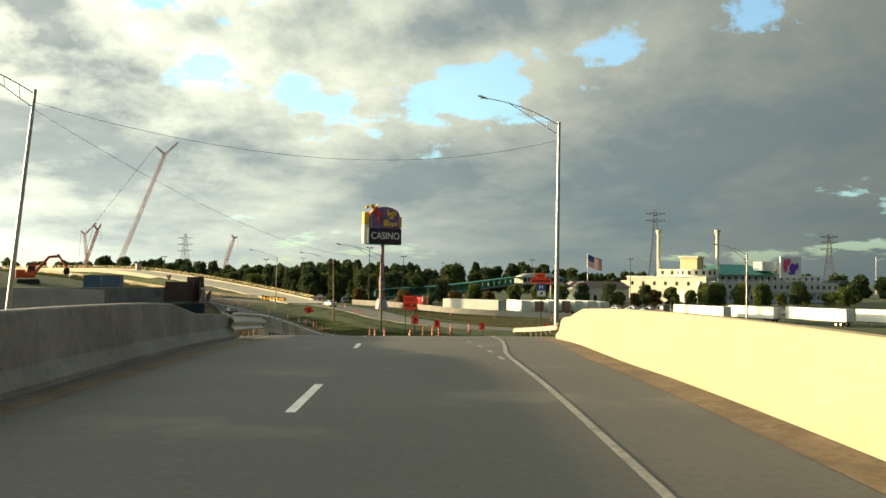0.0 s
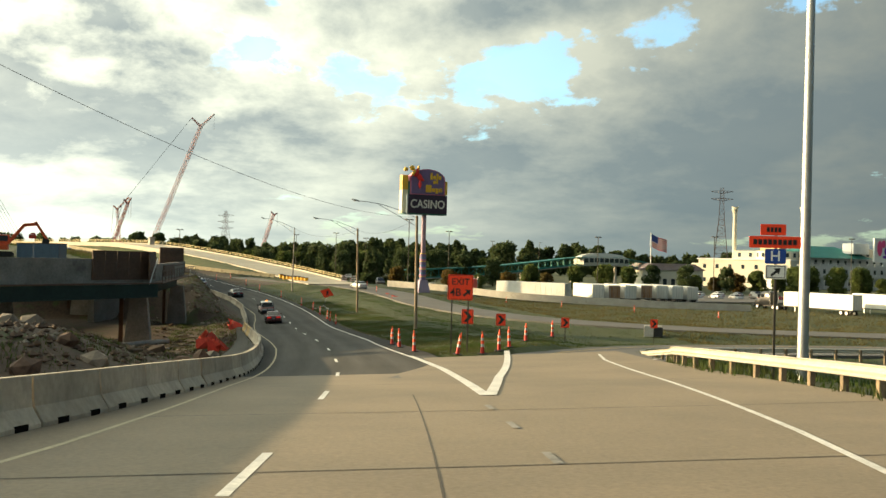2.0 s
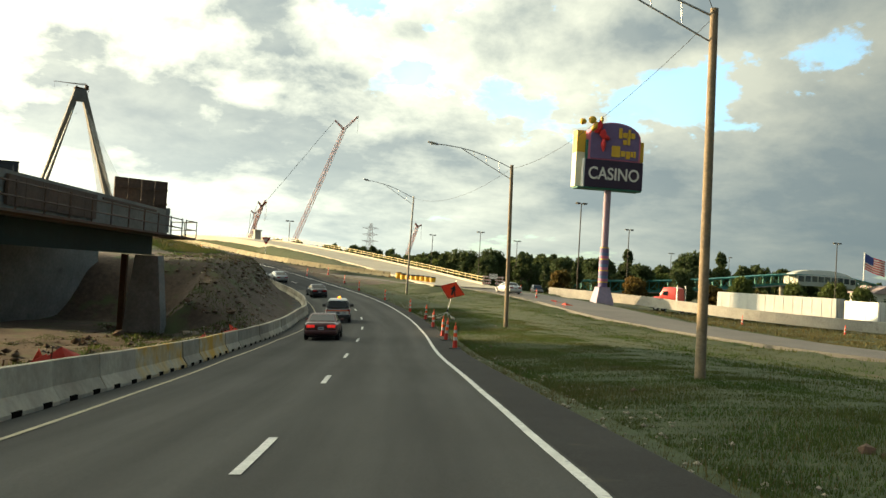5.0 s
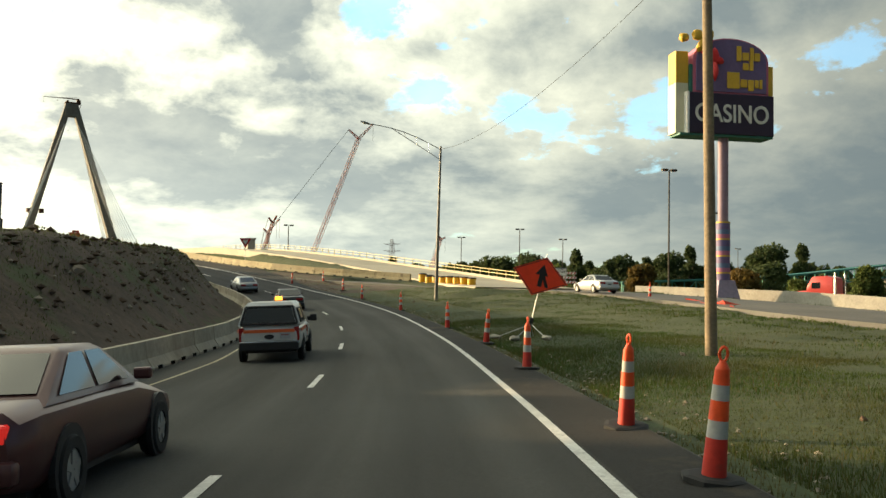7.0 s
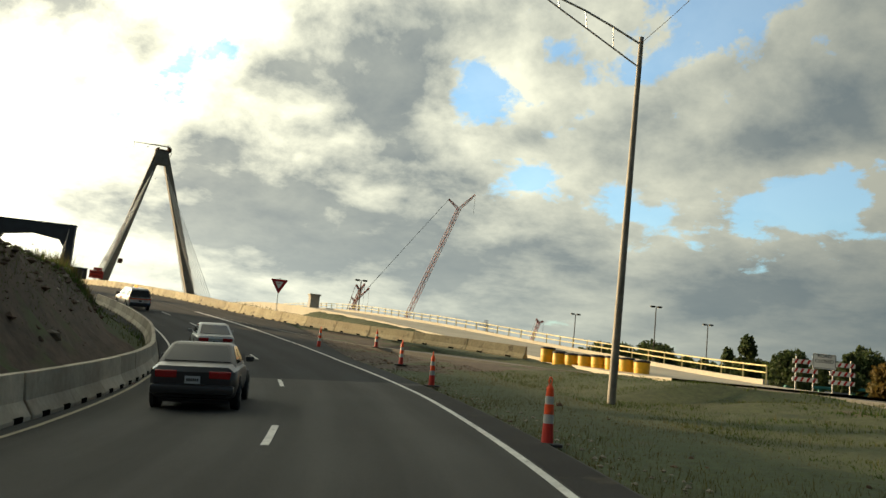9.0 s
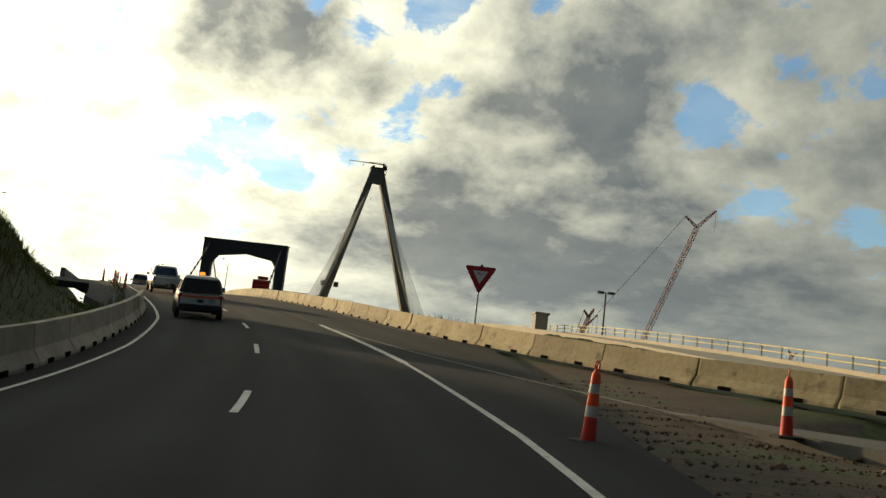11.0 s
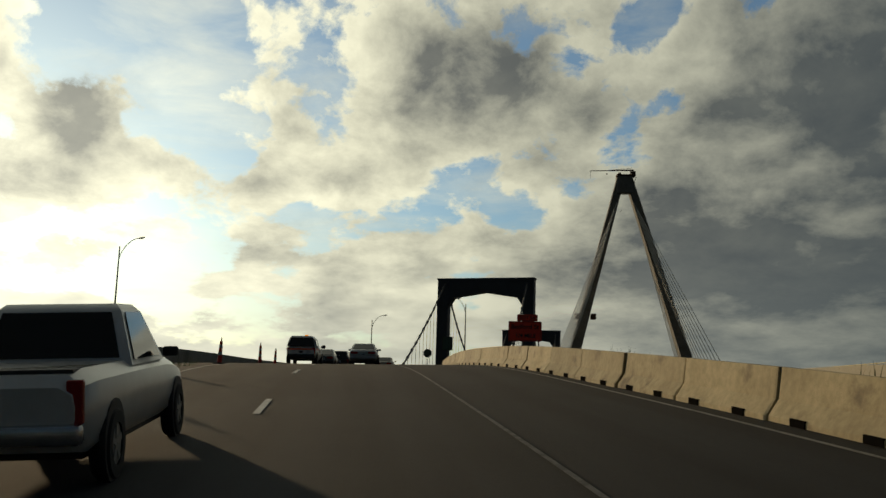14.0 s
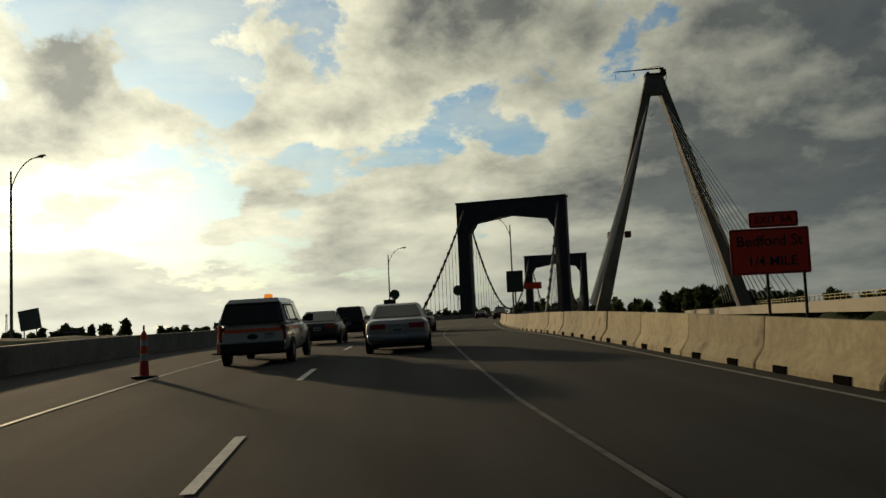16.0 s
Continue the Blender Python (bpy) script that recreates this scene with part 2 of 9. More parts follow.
    if bump:
        bn = N("ShaderNodeBump")
        bn.inputs["Strength"].default_value, bn.inputs["Distance"].default_value = bump, 0.02
        L(noise_at(bump_scale, 5.0), bn.inputs["Height"])
        L(bn.outputs[0], b.inputs["Normal"])
    return mt


def glass(name, color=(0.02, 0.025, 0.03)):
    mt = bpy.data.materials.new(name)
    mt.use_nodes = True
    b = mt.node_tree.nodes["Principled BSDF"]
    b.inputs["Base Color"].default_value = (*color, 1)
    b.inputs["Roughness"].default_value, b.inputs["Specular IOR Level"].default_value = 0.05, 0.6
    return mt


def lamp_mat(name, color, power):
    mt = bpy.data.materials.new(name)
    mt.use_nodes = True
    b = mt.node_tree.nodes["Principled BSDF"]
    b.inputs["Base Color"].default_value = (*color, 1)
    b.inputs["Emission Color"].default_value, b.inputs["Emission Strength"].default_value = (*color, 1), power
    b.inputs["Roughness"].default_value = 0.2
    return mt


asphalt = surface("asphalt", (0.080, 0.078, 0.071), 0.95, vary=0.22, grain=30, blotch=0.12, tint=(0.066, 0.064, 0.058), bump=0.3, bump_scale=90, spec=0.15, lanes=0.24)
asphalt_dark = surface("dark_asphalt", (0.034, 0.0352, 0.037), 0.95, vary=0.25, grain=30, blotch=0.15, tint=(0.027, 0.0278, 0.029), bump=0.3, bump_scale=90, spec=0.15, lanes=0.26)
concrete_road = surface("worn_concrete_paving", (0.235, 0.19, 0.13), 0.85, vary=0.22, grain=14, blotch=0.25, tint=(0.185, 0.152, 0.106), bump=0.2, bump_scale=60)
concrete = surface("cast_concrete", (0.42, 0.39, 0.33), 0.85, vary=0.2, grain=6, blotch=0.6, tint=(0.32, 0.30, 0.26), bump=0.2, bump_scale=30, stain=((0.22, 0.2, 0.17), 0.9, 0.62))
barrier_mat = surface("barrier_concrete", (0.44, 0.385, 0.29), 0.85, vary=0.22, grain=5, blotch=0.8, tint=(0.33, 0.285, 0.215), bump=0.25, bump_scale=25, stain=((0.20, 0.18, 0.14), 0.7, 0.63), random_by="object")
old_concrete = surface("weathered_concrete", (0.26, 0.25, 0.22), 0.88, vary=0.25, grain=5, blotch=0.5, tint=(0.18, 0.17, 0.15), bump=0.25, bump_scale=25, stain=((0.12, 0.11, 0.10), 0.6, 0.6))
paint_white = surface("road_paint_white", (0.72, 0.70, 0.64), 0.7, vary=0.25, grain=20, blotch=2.0, bump=0.1, stain=((0.25, 0.24, 0.22), 6.0, 0.62))
paint_worn = surface("road_paint_worn", (0.30, 0.285, 0.25), 0.8, vary=0.3, grain=16, blotch=1.5, bump=0.1, stain=((0.14, 0.135, 0.12), 5.0, 0.55))
paint_faint = surface("road_paint_rubbed_off", (0.13, 0.127, 0.118), 0.85, vary=0.35, grain=12, blotch=1.2, bump=0.1, stain=((0.05, 0.05, 0.048), 3.0, 0.48))
paint_pale = surface("road_paint_pale_yellow", (0.46, 0.40, 0.26), 0.75, vary=0.25, grain=20, blotch=2.0, bump=0.1, stain=((0.2, 0.18, 0.13), 6.0, 0.6))
paint_yellow = surface("road_paint_yellow", (0.55, 0.38, 0.10), 0.7, vary=0.25, grain=20, blotch=2.0, bump=0.1, stain=((0.2, 0.17, 0.1), 6.0, 0.6))
grass_soil = surface("grassy_soil", (0.042, 0.060, 0.018), 0.95, vary=0.5, grain=5.0, blotch=0.16, tint=(0.050, 0.062, 0.020), bump=0.9, bump_scale=14, stain=((0.075, 0.055, 0.033), 0.30, 0.63))
dirt = surface("brown_dirt", (0.078, 0.052, 0.034), 0.95, vary=0.5, grain=3.0, blotch=0.35, tint=(0.052, 0.036, 0.024), bump=1.0, bump_scale=6, stain=((0.048, 0.062, 0.02), 0.45, 0.54))
steel_dark = surface("navy_bridge_steel", (0.035, 0.04, 0.055), 0.55, metal=0.2, vary=0.2, grain=3, bump=0.05)
steel_grey = surface("galvanised_steel", (0.42, 0.42, 0.40), 0.45, metal=0.7, vary=0.15, grain=6, bump=0.05)
steel_green = surface("green_girder_paint", (0.016, 0.038, 0.032), 0.8, metal=0.0, vary=0.25, grain=3, bump=0.05)
wood_pole = surface("weathered_pole_wood", (0.27, 0.20, 0.12), 0.85, vary=0.35, grain=12, blotch=1.5, tint=(0.2, 0.15, 0.1), bump=0.4, bump_scale=20)
plywood = surface("formwork_plywood", (0.12, 0.075, 0.05), 0.8, vary=0.3, grain=5, blotch=0.9, tint=(0.085, 0.055, 0.04), bump=0.2, bump_scale=12)
black = surface("black_rubber", (0.02, 0.02, 0.02), 0.8, vary=0.2, bump=0.1)
orange = surface("fluorescent_orange", (0.85, 0.10, 0.02), 0.45, vary=0.12, grain=10, bump=0.03)
white_sheet = surface("reflective_white", (0.75, 0.74, 0.70), 0.4, vary=0.12, grain=8, bump=0.03, stain=((0.4, 0.38, 0.34), 3.0, 0.66))

# ---- the line of the road ----
ROUTE = [
    (0.5, -60.0, 5.20), (0.2, -25.0, 6.10), (0.0, 0.0, 6.35), (-0.4, 19.9, 6.26), (-1.7, 40.0, 5.42), (-3.6, 59.4, 3.96),
    (-6.4, 79.2, 2.31), (-10.4, 99.5, 1.12), (-15.0, 118.6, 0.16), (-20.5, 138.2, -0.68), (-25.8, 156.9, -1.00), (-32.2, 175.8, -0.94),
    (-40.3, 194.6, -0.47), (-50.3, 211.9, 0.28), (-63.0, 227.7, 1.51), (-77.1, 241.3, 3.20), (-93.1, 253.7, 4.98), (-109.1, 264.9, 6.51),
    (-119.7, 272.3, 7.39), (-131.2, 280.5, 7.99), (-143.8, 290.3, 8.36), (-159.5, 303.2, 8.54), (-181.8, 323.5, 8.90), (-209.9, 351.8, 9.39),
    (-249.6, 396.4, 9.92), (-291.1, 446.6, 10.49), (-350.7, 519.9, 11.09), (-410.1, 592.8, 10.49), (-499.9, 702.8, 7.49), (-670.5, 912.1, 4.49)]


def spline(knots, step):
    """Points about a step apart along a smooth line through the knots."""
    k = np.array(knots, float)
    k = np.vstack([2 * k[0] - k[1], k, 2 * k[-1] - k[-2]])
    rows = []
    for i in range(1, len(k) - 2):
        a, b, c, d = k[i - 1:i + 3]
        ta, tb = np.linalg.norm(b - a) ** 0.5, np.linalg.norm(c - b) ** 0.5
        td = np.linalg.norm(d - c) ** 0.5
        m1 = tb * ((b - a) / ta - (c - a) / (ta + tb) + (c - b) / tb)
        m2 = tb * ((c - b) / tb - (d - b) / (tb + td) + (d - c) / td)
        n = max(2, int(np.linalg.norm(c - b) / step))
        for u in np.arange(n) / n:
            rows.append((2 * u**3 - 3 * u**2 + 1) * b + (u**3 - 2 * u**2 + u) * m1 + (-2 * u**3 + 3 * u**2) * c + (u**3 - u**2) * m2)
    rows.append(k[-2])
    return np.array(rows)


class Line:
    """A way over the ground: s metres along it, l metres to its right."""

    def __init__(self, knots, origin=None, step=1.0, tilt=((0, 0), (1, 0))):
        self.p = spline(knots, step)
        self.s = np.concatenate([[0], np.cumsum(np.hypot(*np.diff(self.p[:, :2], axis=0).T))])
        if origin is not None:
            self.s -= self.s[np.argmin(((self.p[:, :2] - origin) ** 2).sum(1))]
        t = np.gradient(self.p[:, :2], axis=0)
        self.t = t / np.linalg.norm(t, axis=1)[:, None]
        self.tilt = tilt

    def lean(self, s):
        return np.interp(s, [a for a, _ in self.tilt], [b for _, b in self.tilt])

    def at(self, s, l=0.0, dz=0.0):
        x, y, z = (float(np.interp(s, self.s, self.p[:, i])) for i in range(3))
        tx, ty = (float(np.interp(s, self.s, self.t[:, i])) for i in range(2))
        return Vector((x + ty * l, y - tx * l, z + float(self.lean(s)) * max(-14, min(14, l)) + dz))

    def heading(self, s):
        tx, ty = (float(np.interp(s, self.s, self.t[:, i])) for i in range(2))
        return math.degrees(math.atan2(-tx, ty))

    def slope(self, s):
        return math.degrees(math.atan((self.at(s + 2).z - self.at(s - 2).z) / 4))

    def near(self, x, y):
        """For arrays of places: s, l and the height of the surface there."""
        x, y = np.asarray(x, float).ravel(), np.asarray(y, float).ravel()
        k = np.empty(len(x), int)
        for i in range(0, len(x), 4000):
            k[i:i + 4000] = ((x[i:i + 4000, None] - self.p[None, :, 0]) ** 2 + (y[i:i + 4000, None] - self.p[None, :, 1]) ** 2).argmin(1)
        dx, dy = x - self.p[k, 0], y - self.p[k, 1]
        al, la = dx * self.t[k, 0] + dy * self.t[k, 1], dx * self.t[k, 1] - dy * self.t[k, 0]
        return self.s[k] + al, la, self.p[k, 2] + self.lean(self.s[k]) * la.clip(-14, 14)


main = Line(ROUTE, (0.0, 0.0), tilt=((40, 0), (90, 0.05), (295, 0.05), (330, 0.02), (420, 0.0)))

EXIT_KNOTS = [(-0.5, 66.0, 3.40), (0.8, 80.0, 2.25), (4.8, 93.0, 1.55), (12.0, 107.0, 0.75), (24.0, 115.2, 0.35), (42.0, 121.8, 0.0), (75.0, 131.0, -0.6), (130.0, 142.0, -1.0)]
FRONT_KNOTS = [(120.0, 152.0, -0.9), (60.0, 152.0, -0.9), (25.0, 153.5, -0.8), (4.0, 162.0, -0.55), (-8.5, 178.0, -0.1), (-19.0, 203.0, 0.7), (-31.0, 222.0, 1.25), (-44.0, 230.5, 1.45), (-58.0, 238.0, 2.0)]
RAMP_KNOTS = [(-28.0, 214.0, 1.25), (-37.5, 234.0, 1.65), (-54.0, 259.0, 3.6), (-79.0, 286.0, 6.6), (-109.0, 316.0, 9.2), (-153.0, 358.0, 9.7), (-233.0, 448.0, 9.8), (-300.0, 540.0, 10.0)]
exit_road = Line(EXIT_KNOTS)
front_road = Line(FRONT_KNOTS)
ramp = Line(RAMP_KNOTS)


def table(*rows):
    xs, ys = [r[0] for r in rows], [r[1] for r in rows]
    return lambda s: float(np.interp(s, xs, ys))


dash_l = table((-60, -1.65), (95, -1.65), (113, -1.88), (126, -2.1), (160, -1.92), (175, -1.68), (186, -1.5), (215, -1.6), (228, -1.66), (240, -1.45), (262, -1.4), (286, -1.48), (311, -1.65), (322, -1.5), (420, -1.5))
right_l = table((62, 2.2), (77, 2.55), (86, 2.35), (89, 2.16), (91, 2.08), (94.5, 1.92), (102, 1.74), (110, 1.84), (114, 1.74), (122, 1.66), (138, 1.75), (160, 1.93), (171, 2.08), (186, 2.25), (210, 2.45), (227, 2.36), (238, 2.65), (250, 2.6), (257, 2.38), (264, 2.24), (300, 2.27), (313, 2.25), (325, 2.0), (420, 2.1))
left_l = table((-60, -5.0), (36, -5.2), (41, -5.15), (45, -4.8), (52, -4.48), (60, -4.5), (67, -4.65), (73, -4.65), (92, -4.87), (102, -5.02), (114, -5.5), (121, -5.85), (135, -6.3), (150, -6.2), (170, -5.3), (200, -5.35), (214, -5.7), (225, -5.55), (233, -5.2), (250, -4.7), (262, -4.7), (280, -5.15), (303, -5.3), (318, -5.6), (330, -5.2), (420, -5.1))
lbar_l = table((-60, -5.5), (30, -6.1), (43, -6.12), (50, -6.08), (56, -5.8), (63, -5.58), (75, -5.45), (105, -6.2), (120, -6.9), (140, -7.3), (172, -6.8), (180, -6.2), (195, -6.0), (230, -6.2), (240, -5.8), (275, -5.45))
rbar_l = table((234, 19.5), (237.5, 17.7), (245, 13.0), (250, 10.5), (256, 8.8), (262, 7.5), (270, 6.8), (300, 6.5), (330, 6.3), (420, 6.0))
exit_l = table((-60, 1.8), (10, 1.8), (17.5, 1.85), (21.2, 1.95), (25, 2.4), (31, 3.08), (38.3, 3.73), (44.5, 4.6), (50.2, 5.5), (54.6, 6.4), (58.6, 7.06), (65, 8.05), (73, 9.2), (80, 10.3), (86, 11.8))
edge_l = table((-60, 4.05), (19, 4.2), (23, 4.5), (28, 5.05), (35, 5.75), (42, 7.2), (47.5, 8.4), (54.5, 10.0), (60, 10.9), (67, 11.3), (75, 11.75), (86, 12.6))


# ---- building helpers ----
def box(bm, size, m=None, at=(0, 0, 0), bevel=0.0):
    g = bmesh.ops.create_cube(bm, size=1.0)["verts"]
    mm = (m if m is not None else Matrix()) @ Matrix.Translation(at) @ Matrix.Diagonal((*size, 1))
    bmesh.ops.transform(bm, matrix=mm, verts=g)
    if bevel:
        es = list({e for v in g for e in v.link_edges})
        bmesh.ops.bevel(bm, geom=es, offset=bevel, segments=2, affect="EDGES", profile=0.5)
    return g


def rod(bm, a, b, r0, r1=None, seg=8, cap=True):
    a, b = Vector(a), Vector(b)
    d = b - a
    if d.length < 1e-6:
        return
    m = Matrix.Translation((a + b) / 2) @ d.to_track_quat("Z", "Y").to_matrix().to_4x4()
    bmesh.ops.create_cone(bm, cap_ends=cap, segments=seg, radius1=r0, radius2=r0 if r1 is None else r1, depth=d.length, matrix=m)


def tube(bm, pts, r, seg=6):
    """A round bar along points; r one radius, or one for each point."""
    pts = [Vector(p) for p in pts]
    rs = r if isinstance(r, (list, tuple)) else [r] * len(pts)
    rings = []
    for i, p in enumerate(pts):
        d = (pts[min(i + 1, len(pts) - 1)] - pts[max(i - 1, 0)]).normalized()
        u = d.cross(Vector((0, 0, 1)))
        u = u.normalized() if u.length > 1e-3 else Vector((1, 0, 0))
        w = d.cross(u)
        rings.append([bm.verts.new(p + (u * math.cos(a) + w * math.sin(a)) * rs[i]) for a in (2 * math.pi * k / seg for k in range(seg))])
    for a, b in zip(rings, rings[1:]):
        for k in range(seg):
            bm.faces.new((a[k], a[(k + 1) % seg], b[(k + 1) % seg], b[k]))
    bm.faces.new(rings[0][::-1]), bm.faces.new(rings[-1])


def loft(bm, rings, cap=True, closed=True):
    """Skin through rings of equally many points."""
    vs = [[bm.verts.new(p) for p in r] for r in rings]
    n = len(vs[0])
    for a, b in zip(vs, vs[1:]):
        for k in range(n if closed else n - 1):
            bm.faces.new((a[k], a[(k + 1) % n], b[(k + 1) % n], b[k]))
    if cap and closed:
        bm.faces.new(vs[0][::-1]), bm.faces.new(vs[-1])
    return vs


def prism(bm, outline, depth, m=None):
    """A flat outline in x and z, given thickness along y (centred)."""
    m = m if m is not None else Matrix()
    loft(bm, [[m @ Vector((x, y, z)) for x, z in outline] for y in (-depth / 2, depth / 2)])
    bmesh.ops.recalc_face_normals(bm, faces=bm.faces)


def mesh_of(name, bm, material, smooth=False):
    bmesh.ops.recalc_face_normals(bm, faces=bm.faces)
    me = bpy.data.meshes.new(name)
    bm.to_mesh(me)
    bm.free()
    for mt in (material if isinstance(material, (list, tuple)) else [material]):
        me.materials.append(mt)
    if smooth:
        me.polygons.foreach_set("use_smooth", [True] * len(me.polygons))
        me.set_sharp_from_angle(angle=radians(38))
    return me


def part(name, bm, material, parent=None, label="", smooth=False, m=None):
    ob = new(name, mesh_of(name, bm, material, smooth))
    if parent is not None:
        ob.parent = parent
    if m is not None:
        ob.matrix_basis = m
    return tagged(ob, label)


def shared(name, me, parent, m=None, label=""):
    ob = new(name, me)
    if parent is not None:
        ob.parent = parent
    if m is not None:
        ob.matrix_basis = m
    return tagged(ob, label)


def thing(name, m, label, category, group="", kind=""):
    ob = new(name)
    ob.empty_display_size = 0.3
    ob.matrix_basis = m
    return tagged(ob, label, category, group, kind)


def strip(line, l0, l1, s0, s1, dz=0.0, step=1.5, skirt=0.0):
    """A band of surface along a line, with a skirt down its sides."""
    bm = bmesh.new()
    way = bm.loops.layers.uv.new("way")
    n = max(2, int((s1 - s0) / step) + 1)
    prev, before = None, None
    for s in np.linspace(s0, s1, n):
        a, b = (l0(s) if callable(l0) else l0), (l1(s) if callable(l1) else l1)
        row = [line.at(s, a, dz), line.at(s, (a + b) / 2, dz), line.at(s, b, dz)]
        here = [(a, s), ((a + b) / 2, s), (b, s)]
        if skirt:
            here = [here[0]] + here + [here[-1]]
            row = [row[0] - Vector((0, 0, skirt))] + row + [row[-1] - Vector((0, 0, skirt))]
        row = [bm.verts.new(p) for p in row]
        if prev:
            for k in range(len(row) - 1):
                f = bm.faces.new((prev[k], prev[k + 1], row[k + 1], row[k]))
                for loop, place in zip(f.loops, (before[k], before[k + 1], here[k + 1], here[k])):
                    loop[way].uv = place
        prev, before = row, here
    return bm


def sweep(line, l, s0, s1, profile, step=1.5, dz=0.0):
    """A profile of (across, up) points carried along a line."""
    bm = bmesh.new()
    rings = []
    for s in np.linspace(s0, s1, max(2, int((s1 - s0) / step) + 1)):
        o = l(s) if callable(l) else l
        base = line.at(s, o, dz)
        tx, ty = (float(np.interp(s, line.s, line.t[:, i])) for i in range(2))
        rings.append([base + Vector((ty * a, -tx * a, h)) for a, h in profile])
    loft(bm, rings)
    return bm


def stand(line, s, l, turn=0.0, dz=0.0):
    """A pose on the surface of a line, facing along it."""
    p = line.at(s, l, dz)
    return pose(p.x, p.y, p.z, 0, 0, line.heading(s) + turn)

# ---- ground ----
mound = table((140, 0.0), (156, 0.2), (163, 2.4), (171, 4.2), (180, 4.6), (205, 4.2), (235, 3.4), (270, 3.0), (295, 2.3), (318, 1.3), (345, 0.8), (420, 0.5))


def smooth(a, b, v):
    u = ((v - a) / (b - a)).clip(0, 1)
    return u * u * (3 - 2 * u)


def ground_height(x, y):
    x, y = np.asarray(x, float).ravel(), np.asarray(y, float).ravel()
    s, l, zr = main.near(x, y)
    d = np.hypot(x, y - 200)
    base = -1.3 + 2.6 * np.exp(-(((x + 45) / 38) ** 2 + ((y - 245) / 38) ** 2)) + 0 * x
    base = base - 2.5 * smooth(350, 900, d)
    # right side: level near the road, then down or up to the flat land
    reach = np.interp(s, [-60, 30, 47, 60, 75, 90, 140, 240, 300, 340], [5.0, 6.5, 9.5, 12.0, 13.0, 9.0, 6.0, 9.0, 7.5, 6.5])
    wide = np.interp(s, [-60, 60, 90, 240, 300, 340], [14.0, 16.0, 26.0, 30.0, 26.0, 20.0])
    wr = 1 - smooth(0, 1, (l - reach) / wide)
    wl = 1 - smooth(0, 1, (-l - 6.2) / np.interp(s, [-60, 60, 90, 150], [12.0, 9.0, 5.0, 5.0]))
    along = 1 - smooth(345, 400, s)
    w = np.where(l > 0, wr, wl) * along
    z = zr * w + base * (1 - w) - 0.10
    # the bank of fill to the left, and its flat top
    h = np.interp(s, *zip(*[(a, mound(a)) for a in range(130, 430, 5)]))
    up = smooth(0, 1, (-l - np.interp(s, [190, 210, 262, 280], [7.2, 6.5, 6.5, 7.2])) / np.interp(s, [170, 205, 262, 285], [7.3, 4.6, 4.6, 7.3])) * (1 - smooth(70, 120, -l)) * (1 - smooth(360, 430, s)) * smooth(140, 150, s)
    z = np.where((l < 0) & (s > 138), np.maximum(z, (zr + h + 0.12) * up + z * (1 - up)), z)
    # the raised fill beyond the works
    fill = smooth(50, 62, -l) * (1 - smooth(150, 190, -l)) * smooth(55, 80, s) * (1 - smooth(190, 215, s))
    z = np.where(l < 0, np.maximum(z, 4.6 * fill + z * (1 - fill)), z)
    # the hollow under the unfinished deck, held by the abutment
    hollow = smooth(9.5, 13.5, -l) * (1 - smooth(45, 60, -l)) * smooth(104, 116, s) * (1 - smooth(167, 173, s))
    hollow = hollow * np.where(s > 160, smooth(13.0, 15.5, -l), 1.0)
    z = np.where(l < 0, z * (1 - hollow) + np.minimum(z, -1.9) * hollow, z)
    # the heap of broken rock beside the first barriers
    heap = 5.2 * np.exp(-(((s - 80) / 27) ** 2 + ((l + 18) / 8.5) ** 2)) * smooth(6.3, 10.0, -l)
    z = z + heap
    # the side roads lie on the land
    for line, half, reach_ in ((exit_road, 4.6, 8.0), (front_road, 4.1, 9.0), (ramp, 5.8, 7.0)):
        s2, l2, z2 = line.near(x, y)
        on = (s2 > 2) & (s2 < line.s[-1] - 2)
        w2 = np.where(on, 1 - smooth(half + 0.6, half + reach_, np.abs(l2)), 0.0)
        if line is ramp:
            w2 = w2 * np.where(l < 12, smooth(6.8, 12, l), 1.0)
        z = z * (1 - w2) + np.where(np.abs(l2) < half + 0.6, z2 - 0.22, np.where(z > z2, z, z2 - 0.1)) * w2
    # keep the sheet under the carriageway
    inside = (l > np.interp(s, [190, 205, 262, 275], [-7.5, -6.6, -6.6, -7.5])) & (l < np.interp(s, [-60, 30, 47, 60, 75, 84, 92, 120, 225, 240, 270, 330], [4.6, 5.4, 8.4, 10.8, 11.6, 11.0, 3.4, 2.9, 3.4, 17.0, 7.0, 7.0])) & (s < 380)
    z = np.where(inside, np.minimum(z, zr - 0.14), z)
    z = np.where((s > 296) & (l > 8), z - 0.9 * smooth(296, 306, s) * smooth(8, 10, l), z)
    bumps = 0.10 * np.sin(x * 0.9 + 1.3 * np.sin(y * 0.7)) * np.sin(y * 1.1 + x * 0.3) + 0.05 * np.sin(x * 2.3 + y * 1.9)
    far = smooth(8, 14, np.abs(l)) * (d < 400)
    return z + bumps * far


